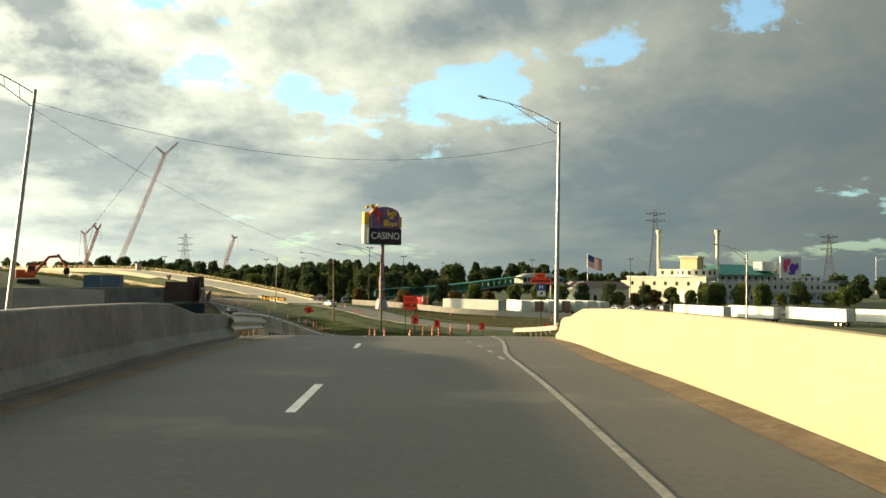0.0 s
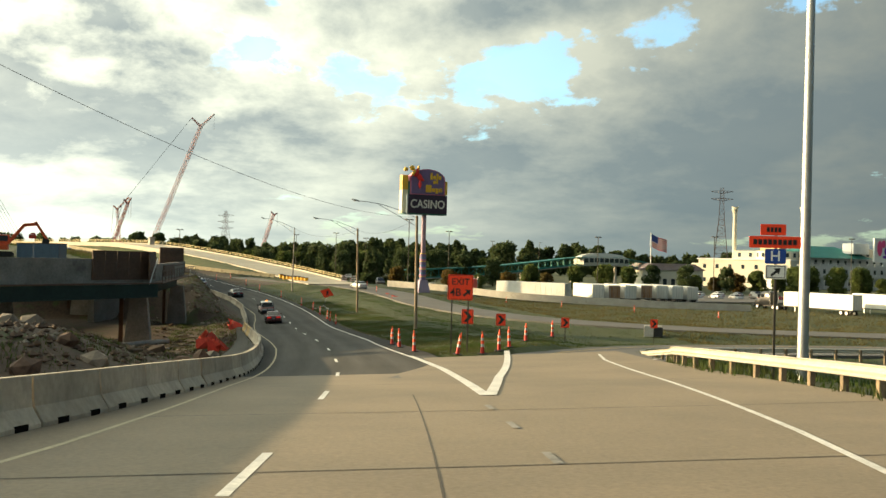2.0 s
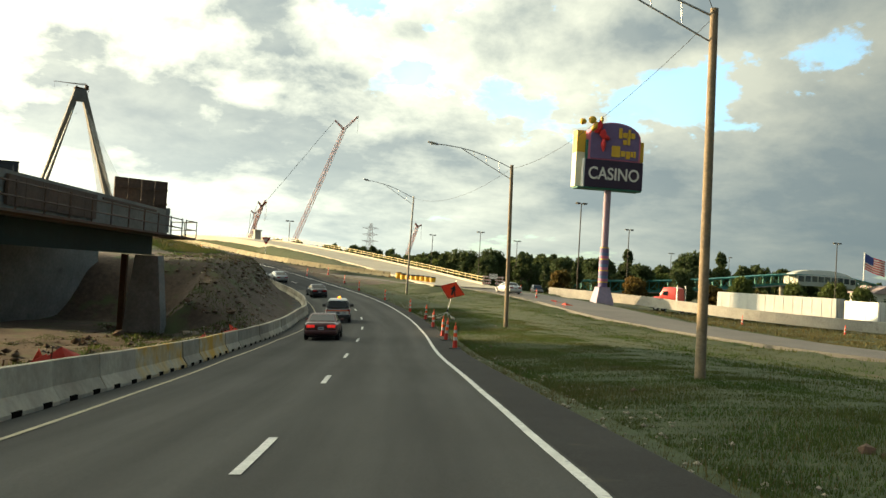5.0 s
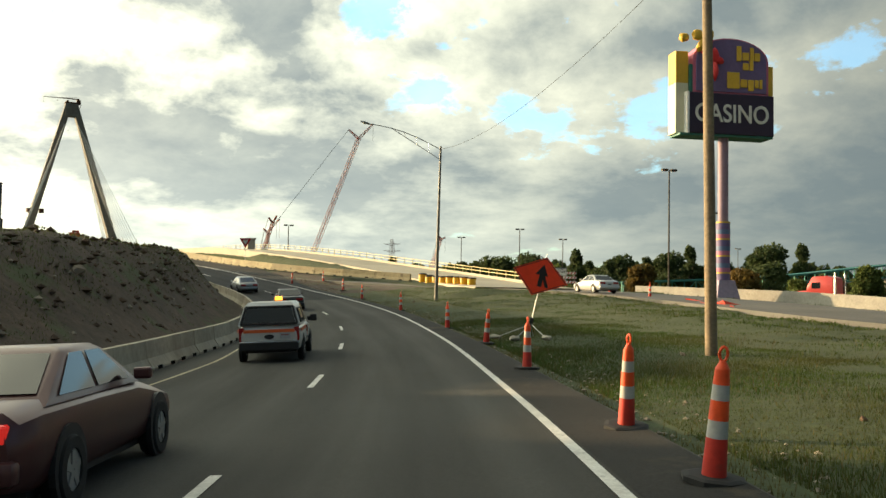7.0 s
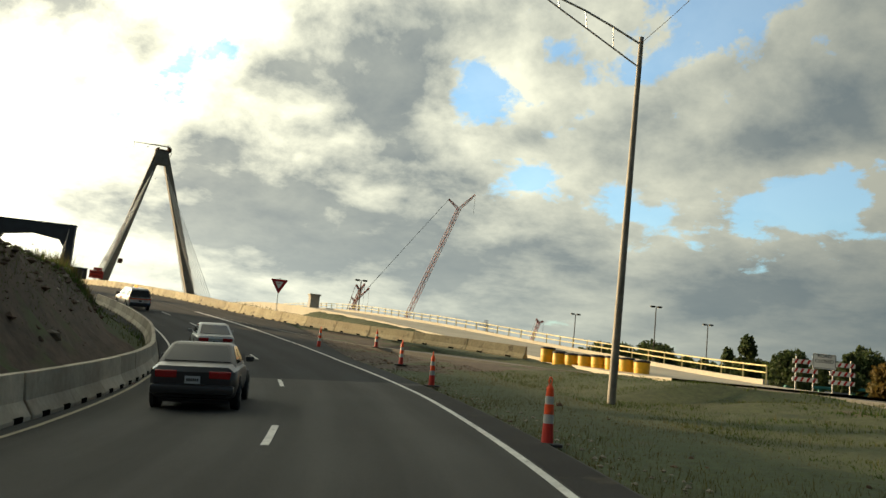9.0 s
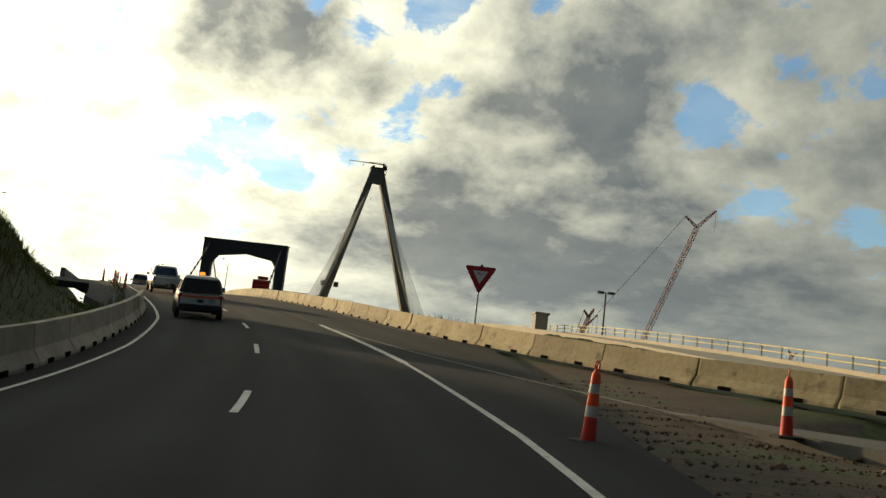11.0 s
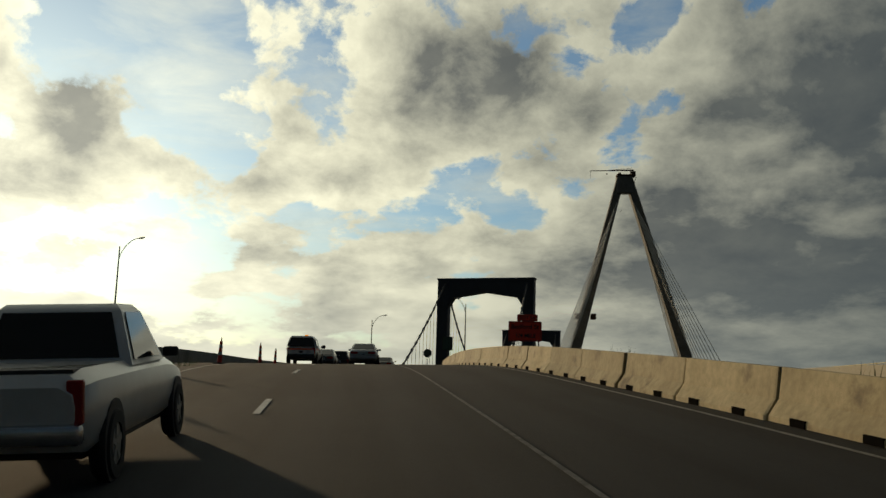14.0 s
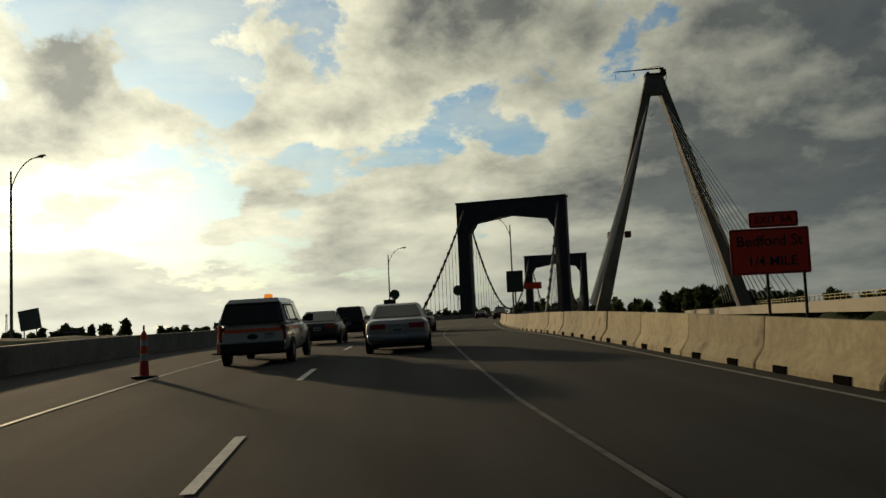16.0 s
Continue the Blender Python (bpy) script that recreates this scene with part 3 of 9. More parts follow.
def build_ground():
    def spread(lo, hi, step):
        fine = list(np.arange(lo, hi + step, step))
        k, a, b = step, lo, hi
        while a > -4200:
            k *= 1.35
            a -= k
            fine.insert(0, a)
            b += k
            fine.append(b)
        return np.array(fine)
    xs, ys = spread(-170, 70, 1.6), spread(-20, 330, 1.6)
    gx, gy = np.meshgrid(xs, ys)
    z = ground_height(gx, gy)
    nx, ny = len(xs), len(ys)
    i = np.arange((nx - 1) * (ny - 1))
    a = i // (nx - 1) * nx + i % (nx - 1)
    me = bpy.data.meshes.new("ground")
    me.from_pydata(np.stack([gx.ravel(), gy.ravel(), z], 1).tolist(), [], np.stack([a, a + 1, a + nx + 1, a + nx], 1).tolist())
    # grass on the flat, bare earth on the bank and under the works
    s, l, _ = main.near(gx, gy)
    bare = (((l < -5) & (s < 228) & (s > 30) & (l > -90)) | ((l > 2.4) & (l < 10) & (s > 224) & (s < 254))).reshape(ny, nx)[:-1, :-1].ravel()
    me.materials.append(grass_soil), me.materials.append(dirt)
    me.polygons.foreach_set("material_index", bare.astype(int))
    me.polygons.foreach_set("use_smooth", [True] * len(me.polygons))
    return tagged(new("ground", me), "grassy and muddy ground around the roadworks", "ground", kind="structure")


build_ground()


def build_roads():
    ob = part("road", strip(main, lambda s: np.interp(s, [185, 200, 266, 276, 299, 300], [-8.2, -6.7, -6.7, -8.2, -8.2, -11.0]), lambda s: np.interp(s, [56, 90, 120, 230, 238, 262, 270, 380], [3.0, 3.6, 2.9, 3.4, 4.4, 8.2, 7.6, 7.0]), 56, 216, 0.0, skirt=0.5), asphalt)
    tagged(ob, "worn grey asphalt carriageway curving uphill", "road", kind="structure")
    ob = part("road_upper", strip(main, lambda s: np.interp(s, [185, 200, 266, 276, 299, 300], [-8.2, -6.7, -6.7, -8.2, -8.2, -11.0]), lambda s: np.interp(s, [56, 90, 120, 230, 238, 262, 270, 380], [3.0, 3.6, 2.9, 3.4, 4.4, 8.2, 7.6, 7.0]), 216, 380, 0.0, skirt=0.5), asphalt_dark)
    tagged(ob, "worn dark asphalt carriageway curving uphill to a bridge", "road", kind="structure")
    ob = part("road_apron", strip(main, -6.6, lambda s: edge_l(s) + 0.25, -60, 73.8, 0.006, skirt=0.6), concrete_road)
    tagged(ob, "tan worn concrete paving with cracked joints", "road", kind="structure")
    ob = part("road_apron_gore", strip(main, table((73.8, 0.55), (78, 1.75), (81, 2.6), (86, 2.7)), lambda s: edge_l(s) + 0.25, 73.8, 86, 0.006, 0.6, skirt=0.6), concrete_road)
    tagged(ob, "tan worn concrete paving with cracked joints", "road", kind="structure")


build_roads()
ob = part("road_shoulder", strip(main, lambda s: right_l(s) + 0.12, lambda s: np.interp(s, [56, 90, 120, 216], [3.0, 3.6, 2.9, 3.3]) - 0.02, 88, 215, 0.007), surface("shoulder_asphalt", (0.046, 0.044, 0.041), 0.95, vary=0.3, grain=25, blotch=0.5, tint=(0.036, 0.034, 0.032), bump=0.4, bump_scale=70, spec=0.12, stain=((0.085, 0.072, 0.052), 0.8, 0.62)))
tagged(ob, "dark gritty asphalt shoulder beside the verge", "road", kind="structure")


def build_deck():
    """The old bridge deck, ending at a skewed joint."""
    bm = bmesh.new()
    cols = []
    for u in np.linspace(0, 1, 13):
        cols.append([])
        for k in range(41):
            f = k / 40
            l = -6.6 + u * (6.6 + edge_l(-60 + f * 106))
            s = -60 + f * (101.2 + 0.76 * l)
            l = -6.6 + u * (6.6 + edge_l(s) + 0.2)
            cols[-1].append(bm.verts.new(main.at(s, l, 0.009)))
    for a, b in zip(cols, cols[1:]):
        for k in range(40):
            bm.faces.new((a[k], b[k], b[k + 1], a[k + 1]))
    bmesh.ops.recalc_face_normals(bm, faces=bm.faces)
    deck = surface("deck_paving", (0.096, 0.093, 0.084), 0.88, vary=0.22, grain=14, blotch=0.2, tint=(0.076, 0.074, 0.068), bump=0.25, bump_scale=60, stain=((0.125, 0.116, 0.098), 0.35, 0.6))
    tagged(part("road_deck", bm, deck), "grey worn concrete bridge deck", "road", kind="structure")
    # the greyer slab between the joint and the tan paving
    bm = bmesh.new()
    rows = []
    for l in np.linspace(-6.5, 7.6, 24):
        a, b = 41.26 + 0.76 * l, 47.4 + 0.05 * l
        rows.append([bm.verts.new(main.at(a + (b - a) * k / 6, l, 0.0095)) for k in range(7)])
    for a, b in zip(rows, rows[1:]):
        for k in range(6):
            bm.faces.new((a[k], b[k], b[k + 1], a[k + 1]))
    bmesh.ops.recalc_face_normals(bm, faces=bm.faces)
    slab = surface("approach_slab", (0.135, 0.124, 0.102), 0.88, vary=0.22, grain=14, blotch=0.3, tint=(0.112, 0.103, 0.085), bump=0.25, bump_scale=60, stain=((0.10, 0.09, 0.075), 0.5, 0.62))
    tagged(part("road_slab", bm, slab), "grey concrete approach slab beyond the deck joint", "road", kind="structure")


build_deck()


def mark(name, l, s0, s1, width, material, label, step=1.5, dz=0.012):
    ob = part(name, strip(main, lambda s: (l(s) if callable(l) else l) - width / 2, lambda s: (l(s) if callable(l) else l) + width / 2, s0, s1, dz, step), material)
    return tagged(ob, label, "road marking", kind="structure")


DASHES = [(-6, -36.0), (-2, 12.4), (-1, 25.0), (0, 38.5), (1, 50.0), (5, 98.6), (6, 112.5), (7, 125.6), (10, 162.6), (11, 174.6), (12, 186.0), (15, 227.8), (16, 240.2), (17, 251.5), (18, 261.6), (19, 273.0), (20, 286.0), (21, 298.0), (22, 310.9), (23, 322.0), (24, 332.0), (45, 590.0)]
for n in range(-6, 46):
    s = float(np.interp(n, [a for a, _ in DASHES], [b for _, b in DASHES]))
    mark("lane_dash", dash_l, s - 1.5, s + 1.5, 0.13, paint_white, "short white lane dash on the carriageway", 1.0)
mark("edge_line_left", left_l, -20, 215, 0.10, paint_pale, "faded yellow edge line beside the barrier")
mark("edge_line_far", left_l, 215, 420, 0.10, paint_white, "white edge line along the uphill carriageway")
mark("edge_line_right", right_l, 86, 250, 0.14, paint_white, "white edge line along the grass verge")

jersey_profile = [(-0.30, 0.0), (-0.30, 0.08), (-0.13, 0.33), (-0.08, 0.81), (0.08, 0.81), (0.13, 0.33), (0.30, 0.08), (0.30, 0.0)]


barrier_tan = surface("barrier_tan_concrete", (0.47, 0.395, 0.235), 0.85, vary=0.25, grain=7, blotch=0.9, tint=(0.36, 0.295, 0.17), bump=0.35, bump_scale=25, stain=((0.17, 0.135, 0.085), 1.5, 0.585), random_by="object")
# near-black without gloss: the shade inside a slot, put into the colour
slot_dark = surface("slot_painted_shade", (0.012, 0.011, 0.010), 1.0, vary=0.2, bump=0.0, spec=0.0)
barrier_yellow = surface("barrier_worn_yellow", (0.46, 0.40, 0.28), 0.85, vary=0.25, grain=4, blotch=1.2, tint=(0.5, 0.30, 0.05), bump=0.25, bump_scale=25, stain=((0.52, 0.29, 0.03), 0.9, 0.5))


def barrier_run(line, l, s0, s1, length, label, group, dz=0.0):
    """Precast barrier units set end to end, each with lifting slots."""
    s = s0
    rnd = random.Random(int(s0 * 7))
    while s < s1:
        o = l(s + length / 2) if callable(l) else l
        a, b = line.at(s, l(s) if callable(l) else l, dz), line.at(s + length, l(s + length) if callable(l) else l, dz)
        d = b - a
        mid = (a + b) / 2
        m = Matrix.Translation(mid) @ d.to_track_quat("Y", "Z").to_matrix().to_4x4() @ pose(rnd.uniform(-.02, .02), 0, 0, 0, rnd.uniform(-.6, .6), rnd.uniform(-.5, .5))
        bm = bmesh.new()
        h = d.length / 2 - 0.025
        loft(bm, [[Vector((x * k, y, z)) for x, z in jersey_profile] for y, k in ((-h, 0.93), (-h + 0.05, 1.0), (h - 0.05, 1.0), (h, 0.93))])
        yellow = group == "barriers along the left edge" and (125 < s + 1.5 < 131 or 135.3 < s + 1.5 < 140.5)
        root = part("barrier_unit", bm, barrier_yellow if yellow else (barrier_tan if "merging" in group else barrier_mat), None)
        root.matrix_basis = m
        tagged(root, "precast concrete barrier unit with worn yellow paint" if yellow else label, "barrier", group)
        for y in (-h * 0.5, h * 0.5):
            for side in (-1, 1):
                bm = bmesh.new()
                # stands slightly proud; its dark colour paints the recess's shade
                box(bm, (0.06, 0.42, 0.11), at=(side * 0.288, y, 0.056))
                part("drain_slot", bm, slot_dark, root, "near-black block painted as a shaded drainage slot")
        s += length
    return


barrier_run(main, lbar_l, 39.4, 268, 3.05, "grey precast concrete barrier unit along the road edge", "barriers along the left edge")
barrier_run(main, rbar_l, 238, 420, 3.7, "sunlit tan precast concrete barrier unit", "barriers along the merging lane")

# ---- paint, parapets, side roads ----
def bounded(v, lo, hi):
    return max(lo, min(hi, v))


# the fork of the exit lane
mark("edge_line_deck", exit_l, -60, 42, 0.105, paint_worn, "worn white edge line on the bridge deck", 2.0, 0.018)
mark("exit_edge_line", exit_l, 42, 84, 0.14, paint_white, "white edge line bending into the exit lane", 2.0, 0.018)
mark("gore_line_left", right_l, 61.5, 88, 0.30, paint_white, "broad white gore line", 2.0, 0.02)
gore_r = table((61.5, 2.3), (70, 3.75), (76, 5.0), (89, 7.7))
mark("gore_line_right", gore_r, 61.5, 89, 0.30, paint_white, "broad white gore line", 2.0, 0.026)
for s in (19.3, 21.9, 24.5, 28.2, 31.9, 35.6, 39.4, 43.2, 46.7, 50.6, 54.4, 57.8):
    mark("lane_dash", 1.70 + 0.005 * (s - 20), s, s + 1.0, 0.12, paint_worn, "short white dash beside the exit lane", 1.0, 0.018)
mark("merge_line_right", table((242, 7.0), (248, 5.2), (254.3, 3.68), (259.5, 2.87), (264, 2.5)), 242, 264, 0.10, paint_worn, "thin worn white merge line")
mark("merge_line_left", right_l, 250, 266, 0.24, paint_white, "broad white line at the merge", 2.0, 0.016)
mark("lane_line_faint", right_l, 266, 420, 0.075, paint_faint, "faint worn white line between the lanes", 1.0)
mark("edge_line_barrier", lambda s: rbar_l(s) - 0.72, 262, 420, 0.09, paint_worn, "worn white edge line along the foot of the barrier", 1.0)


def joint(line, s, l0, l1, width, dz, material=None, skew=0.0):
    bm = bmesh.new()
    lo = [(float(v), s + skew * float(v)) for v in np.linspace(l0, l1, 16)]
    rows = [[bm.verts.new(line.at(a + w, v, dz)) for v, a in lo] for w in (0.0, width)]
    for i in range(len(lo) - 1):
        bm.faces.new((rows[0][i], rows[0][i + 1], rows[1][i + 1], rows[1][i]))
    bmesh.ops.recalc_face_normals(bm, faces=bm.faces)
    ob = part("paving_joint", bm, material or black)
    return tagged(ob, "dark sealed joint across the concrete paving", "joint", kind="structure")


joint_mat = surface("joint_sealant", (0.085, 0.075, 0.06), 0.9, vary=0.3, grain=12, bump=0.1)
for s, skew, width in ((5.5, 0.3, 0.05), (24.5, 0.6, 0.05), (41.2, 0.76, 0.06), (50.2, 0.2, 0.05), (57.3, 0.18, 0.05), (66.5, 0.1, 0.05), (76.0, 0.1, 0.05)):
    joint(main, s, -4.6, bounded(edge_l(s + 3) - 0.3, 3.6, 12.0), width, 0.011, joint_mat, skew)
mark("paving_joint_long", lambda s: 0.35 + 0.006 * (s - 40), 41, 62, 0.03, joint_mat, "dark lengthwise joint in the concrete paving", 2.0, 0.0095)
mark("gutter_dirt_right", lambda s: edge_l(s) - 0.35, -60, 42, 0.62, surface("gutter_silt", (0.19, 0.135, 0.08), 0.95, vary=0.4, grain=9, blotch=1.2, bump=0.6, bump_scale=30), "strip of tan silt along the parapet", 2.0, 0.014)
mark("gutter_dirt_left", lambda s: -5.0, -60, 30, 0.45, surface("gutter_grit", (0.15, 0.11, 0.07), 0.95, vary=0.4, grain=9, blotch=1.2, bump=0.6, bump_scale=30), "strip of brown grit along the parapet", 2.0, 0.014)

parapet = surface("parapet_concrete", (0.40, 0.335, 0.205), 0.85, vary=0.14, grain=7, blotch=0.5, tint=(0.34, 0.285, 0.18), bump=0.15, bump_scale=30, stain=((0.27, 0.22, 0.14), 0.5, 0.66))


def parapet_wall(name, l, s0, s1, height, side, mt, label):
    bm = bmesh.new()
    rings = []
    for s in np.linspace(s0, s1, 60):
        hh = height(s) if callable(height) else height
        prof = [(0.0, 0.0), (0.0, 0.10), (0.18 * side, 0.34), (0.27 * side, hh - 0.03), (0.30 * side, hh), (0.55 * side, hh), (0.60 * side, -1.4), (0.0, -1.4)]
        base = main.at(s, l(s) if callable(l) else l)
        tx, ty = (float(np.interp(s, main.s, main.t[:, i])) for i in range(2))
        rings.append([base + Vector((ty * a, -tx * a, h)) for a, h in prof])
    loft(bm, rings)
    return tagged(part(name, bm, mt), label, "parapet", kind="structure")


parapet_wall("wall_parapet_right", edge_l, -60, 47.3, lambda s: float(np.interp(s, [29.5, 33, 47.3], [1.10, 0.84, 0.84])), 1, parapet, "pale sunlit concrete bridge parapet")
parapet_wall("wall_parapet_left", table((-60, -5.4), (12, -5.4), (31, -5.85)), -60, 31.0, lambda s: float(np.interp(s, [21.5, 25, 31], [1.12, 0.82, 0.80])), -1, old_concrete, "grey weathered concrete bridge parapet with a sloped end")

beam_profile = [(-0.03, 0.42), (0.05, 0.46), (0.05, 0.52), (-0.03, 0.57), (-0.03, 0.61), (0.05, 0.66), (0.05, 0.72), (-0.03, 0.76), (-0.06, 0.74), (0.02, 0.69), (-0.06, 0.60), (-0.06, 0.57), (0.02, 0.50), (-0.06, 0.44)]
deep_profile = [(a, 0.27 + (h - 0.42) * 1.75) for a, h in beam_profile]
rail_mat = surface("weathered_rail_zinc", (0.55, 0.52, 0.44), 0.5, metal=0.35, vary=0.15, grain=4, blotch=0.7, bump=0.05, stain=((0.35, 0.3, 0.24), 0.8, 0.66))
post_mat = surface("rail_post_timber", (0.22, 0.17, 0.11), 0.9, vary=0.3, grain=10, bump=0.3)


def guard_rail(line, l, s0, s1, label, flip=1, posts=1.9, rise=0.0, deep=False):
    first = line.at((s0 + s1) / 2, l((s0 + s1) / 2))
    root = thing("guard_rail", Matrix.Translation(first), label, "guard rail")
    inv = Matrix.Translation(-first)
    shape = deep_profile if deep else beam_profile
    bm = sweep(line, l, s0, s1, [(a * flip * 1.2, h + rise) for a, h in shape], 1.0)
    bmesh.ops.transform(bm, matrix=inv, verts=bm.verts)
    part("beam", bm, rail_mat, root)
    for s in np.arange(s0 + 0.6, s1, posts):
        p = line.at(s, l(s) + 0.16 * flip)
        bm = bmesh.new()
        box(bm, (0.16, 0.18, 1.15), at=(0, 0, 0.13 + rise), bevel=0.012)
        part("post", bm, post_mat, root, m=inv @ Matrix.Translation(p) @ pose(0, 0, 0, 0, 0, line.heading(s)))
    return root


verge_rail = Line([tuple(main.at(a, edge_l(a) + 0.1)) for a in (46.6, 50.0, 54.5, 60.0, 66.0, 75.0)] + [(8.6, 92.0, 1.55), (9.1, 104.0, 0.25), (10.6, 107.6, 0.15), (14.0, 108.4, 0.2), (20.0, 108.9, 0.3), (30.0, 110.0, 0.35), (46.0, 112.4, 0.2)])
guard_rail(verge_rail, lambda s: 0.0, 0.3, verge_rail.s[-1], "long pale steel guard rail beside the exit lane", 1)
guard_rail(main, table((0, -5.9), (30, -5.9), (41, -6.05)), 30.2, 40.2, "short deep grey steel guard rail at the parapet's end", -1, deep=True)

# exit road, and the frontage road that climbs back to merge
grey_road = surface("grey_worn_asphalt", (0.13, 0.125, 0.112), 0.9, vary=0.2, grain=20, blotch=0.2, tint=(0.10, 0.096, 0.088), bump=0.3, bump_scale=70)
ob = part("road_exit", strip(exit_road, -4.7, 3.6, 4, 150, 0.0, skirt=0.6), grey_road)
tagged(ob, "grey exit ramp curving away between grass verges", "road", kind="structure")
ob = part("road_frontage", strip(front_road, -3.9, 3.9, 0, front_road.s[-1], 0.02, skirt=0.8), grey_road)
tagged(ob, "grey frontage road passing the sign and climbing to the merge", "road", kind="structure")


def line_mark(name, line, l, s0, s1, width, mt, label, dz=0.03):
    return tagged(part(name, strip(line, l - width / 2, l + width / 2, s0, s1, dz), mt), label, "road marking", kind="structure")


line_mark("exit_line_yellow", exit_road, -3.3, 22, 150, 0.12, paint_yellow, "yellow edge line round the exit curve")
line_mark("exit_line_white", exit_road, 2.7, 22, 150, 0.12, paint_white, "white edge line round the exit curve")

# the closed concrete ramp behind the barriers
new_concrete = surface("new_ramp_concrete", (0.46, 0.41, 0.31), 0.85, vary=0.15, grain=5, blotch=0.15, tint=(0.38, 0.34, 0.26), bump=0.12, bump_scale=25)
ob = part("road_ramp", strip(ramp, -6.0, 5.6, 10, ramp.s[-1], 0.05, skirt=1.2), new_concrete)
tagged(ob, "pale unfinished concrete ramp, closed to traffic", "road", kind="structure")

# ---- things beside the road ----
def gz(x, y):
    return float(ground_height([x], [y])[0])


def text_part(name, body, size, material, parent, m, label="", extrude=0.004):
    """Lettering in the built-in font, as a mesh."""
    cu = bpy.data.curves.new("lettering", "FONT")
    cu.body, cu.size, cu.extrude, cu.align_x, cu.align_y = body, size, extrude, "CENTER", "CENTER"
    cu.offset = 0.012 * size
    tmp = bpy.data.objects.new("lettering", cu)
    scene.collection.objects.link(tmp)
    me = bpy.data.meshes.new_from_object(tmp)
    bpy.data.objects.remove(tmp)
    me.materials.append(material)
    ob = new(name, me)
    ob.parent, ob.matrix_basis = parent, m
    return tagged(ob, label)


def bars(name, widths, height, gap, material, parent, m, label):
    """Unreadable lettering as a row of small bars."""
    bm = bmesh.new()
    x = -(sum(widths) + gap * (len(widths) - 1)) / 2
    for w in widths:
        box(bm, (w, 0.006, height), at=(x + w / 2, 0, 0))
        x += w + gap
    return part(name, bm, material, parent, label, m=m)


FACE = pose(0, 0, 0, 90, 0, 0)      # turns lettering upright, to be read from -y
sign_black = surface("sign_black", (0.015, 0.015, 0.015), 0.5, vary=0.1, bump=0.0)
sign_orange = surface("sign_orange", (0.94, 0.060, 0.015), 0.4, vary=0.08, grain=6, blotch=1.0, bump=0.02)
cone_orange = surface("cone_orange", (0.88, 0.09, 0.015), 0.5, vary=0.15, grain=10, blotch=3.0, bump=0.05, stain=((0.35, 0.07, 0.03), 4.0, 0.66))
cone_white = surface("cone_sheeting", (0.46, 0.45, 0.42), 0.4, vary=0.15, grain=12, bump=0.03)
post_steel = surface("sign_post_steel", (0.058, 0.050, 0.038), 0.75, metal=0.15, vary=0.2, grain=10, bump=0.1)
alu = surface("sign_back_aluminium", (0.45, 0.45, 0.44), 0.5, metal=0.6, vary=0.1, bump=0.02)


cone_red = surface("cone_worn_red", (0.55, 0.035, 0.02), 0.6, vary=0.2, grain=8, blotch=3.0, bump=0.05, stain=((0.28, 0.04, 0.025), 4.0, 0.6))


def make_channelizer():
    """A slim looper cone: heavy base, banded tube and a hand loop."""
    root = thing("traffic_cone", Matrix(), "slim orange and white banded traffic cone on a black base", "traffic cone", "cones along the road")
    bm = bmesh.new()
    loft(bm, [[Vector((r * math.cos(a), r * math.sin(a), z)) for a in (math.pi / 8 + k * math.pi / 4 for k in range(8))] for r, z in ((0.30, 0.0), (0.30, 0.045), (0.24, 0.06))])
    part("base", bm, black, root, "black rubber base")
    zs = [0.05, 0.40, 0.56, 0.74, 0.88, 1.02]
    rr = [0.112, 0.096, 0.090, 0.082, 0.075, 0.066]
    for i, (z0, z1) in enumerate(zip(zs, zs[1:])):
        bm = bmesh.new()
        loft(bm, [[Vector((r * math.cos(a), r * math.sin(a), z)) for a in (k * math.pi / 6 for k in range(12))] for r, z in ((rr[i], z0), (rr[i + 1], z1))])
        part("band_white" if i % 2 else "band_orange", bm, cone_white if i % 2 else (cone_red if i == 0 else cone_orange), root, "grey-white reflective band" if i % 2 else "", True)
    bm = bmesh.new()
    loft(bm, [[Vector((r * math.cos(a), r * math.sin(a), z)) for a in (k * math.pi / 6 for k in range(12))] for r, z in ((0.066, 1.02), (0.040, 1.07), (0.030, 1.09))])
    tube(bm, [Vector((0.036 * math.sin(a), 0, 1.155 - 0.066 * math.cos(a))) for a in (k * math.pi / 6 for k in range(13))], 0.014, 5)
    part("handle", bm, cone_orange, root, "orange loop handle", True)
    return root


CONES = [(88.6, 4.9, 8), (88.2, 6.2, -1), (91.9, 2.95, 2), (97.2, 2.68, -2), (101.2, 2.66, 1), (93.5, 8.9, 3), (90.5, 7.6, -3), (100.0, 11.6, 2), (105.0, 15.0, 0),
         (143.4, 2.75, 2), (150.5, 2.75, -4), (154.0, 2.8, 6), (163.5, 2.95, -1), (174.2, 3.4, 5), (183.7, 3.25, -2), (200.2, 3.3, 1), (215.8, 3.7, -2),
         (226.8, 5.15, 3), (238.0, 3.66, -2), (240.0, 7.9, 1), (291.3, -6.0, 2), (298.4, -6.3, -1), (304.8, -6.35, 1), (313.2, -7.1, -2), (323.2, -5.9, 2), (334.2, -5.5, 1), (345.6, -6.2, -1)]
first_cone = None
for s, l, lean in CONES:
    p = main.at(s, l)
    z = max(p.z - 0.06 if abs(l) > 2.95 else p.z, gz(p.x, p.y)) if not (-8 < l < 2.95) else p.z
    m = pose(p.x, p.y, z + 0.002, lean * 0.6, lean, main.heading(s) + s * 37)
    if first_cone is None:
        first_cone = make_channelizer()
        first_cone.matrix_basis = m
    else:
        copy_thing(first_cone, m)
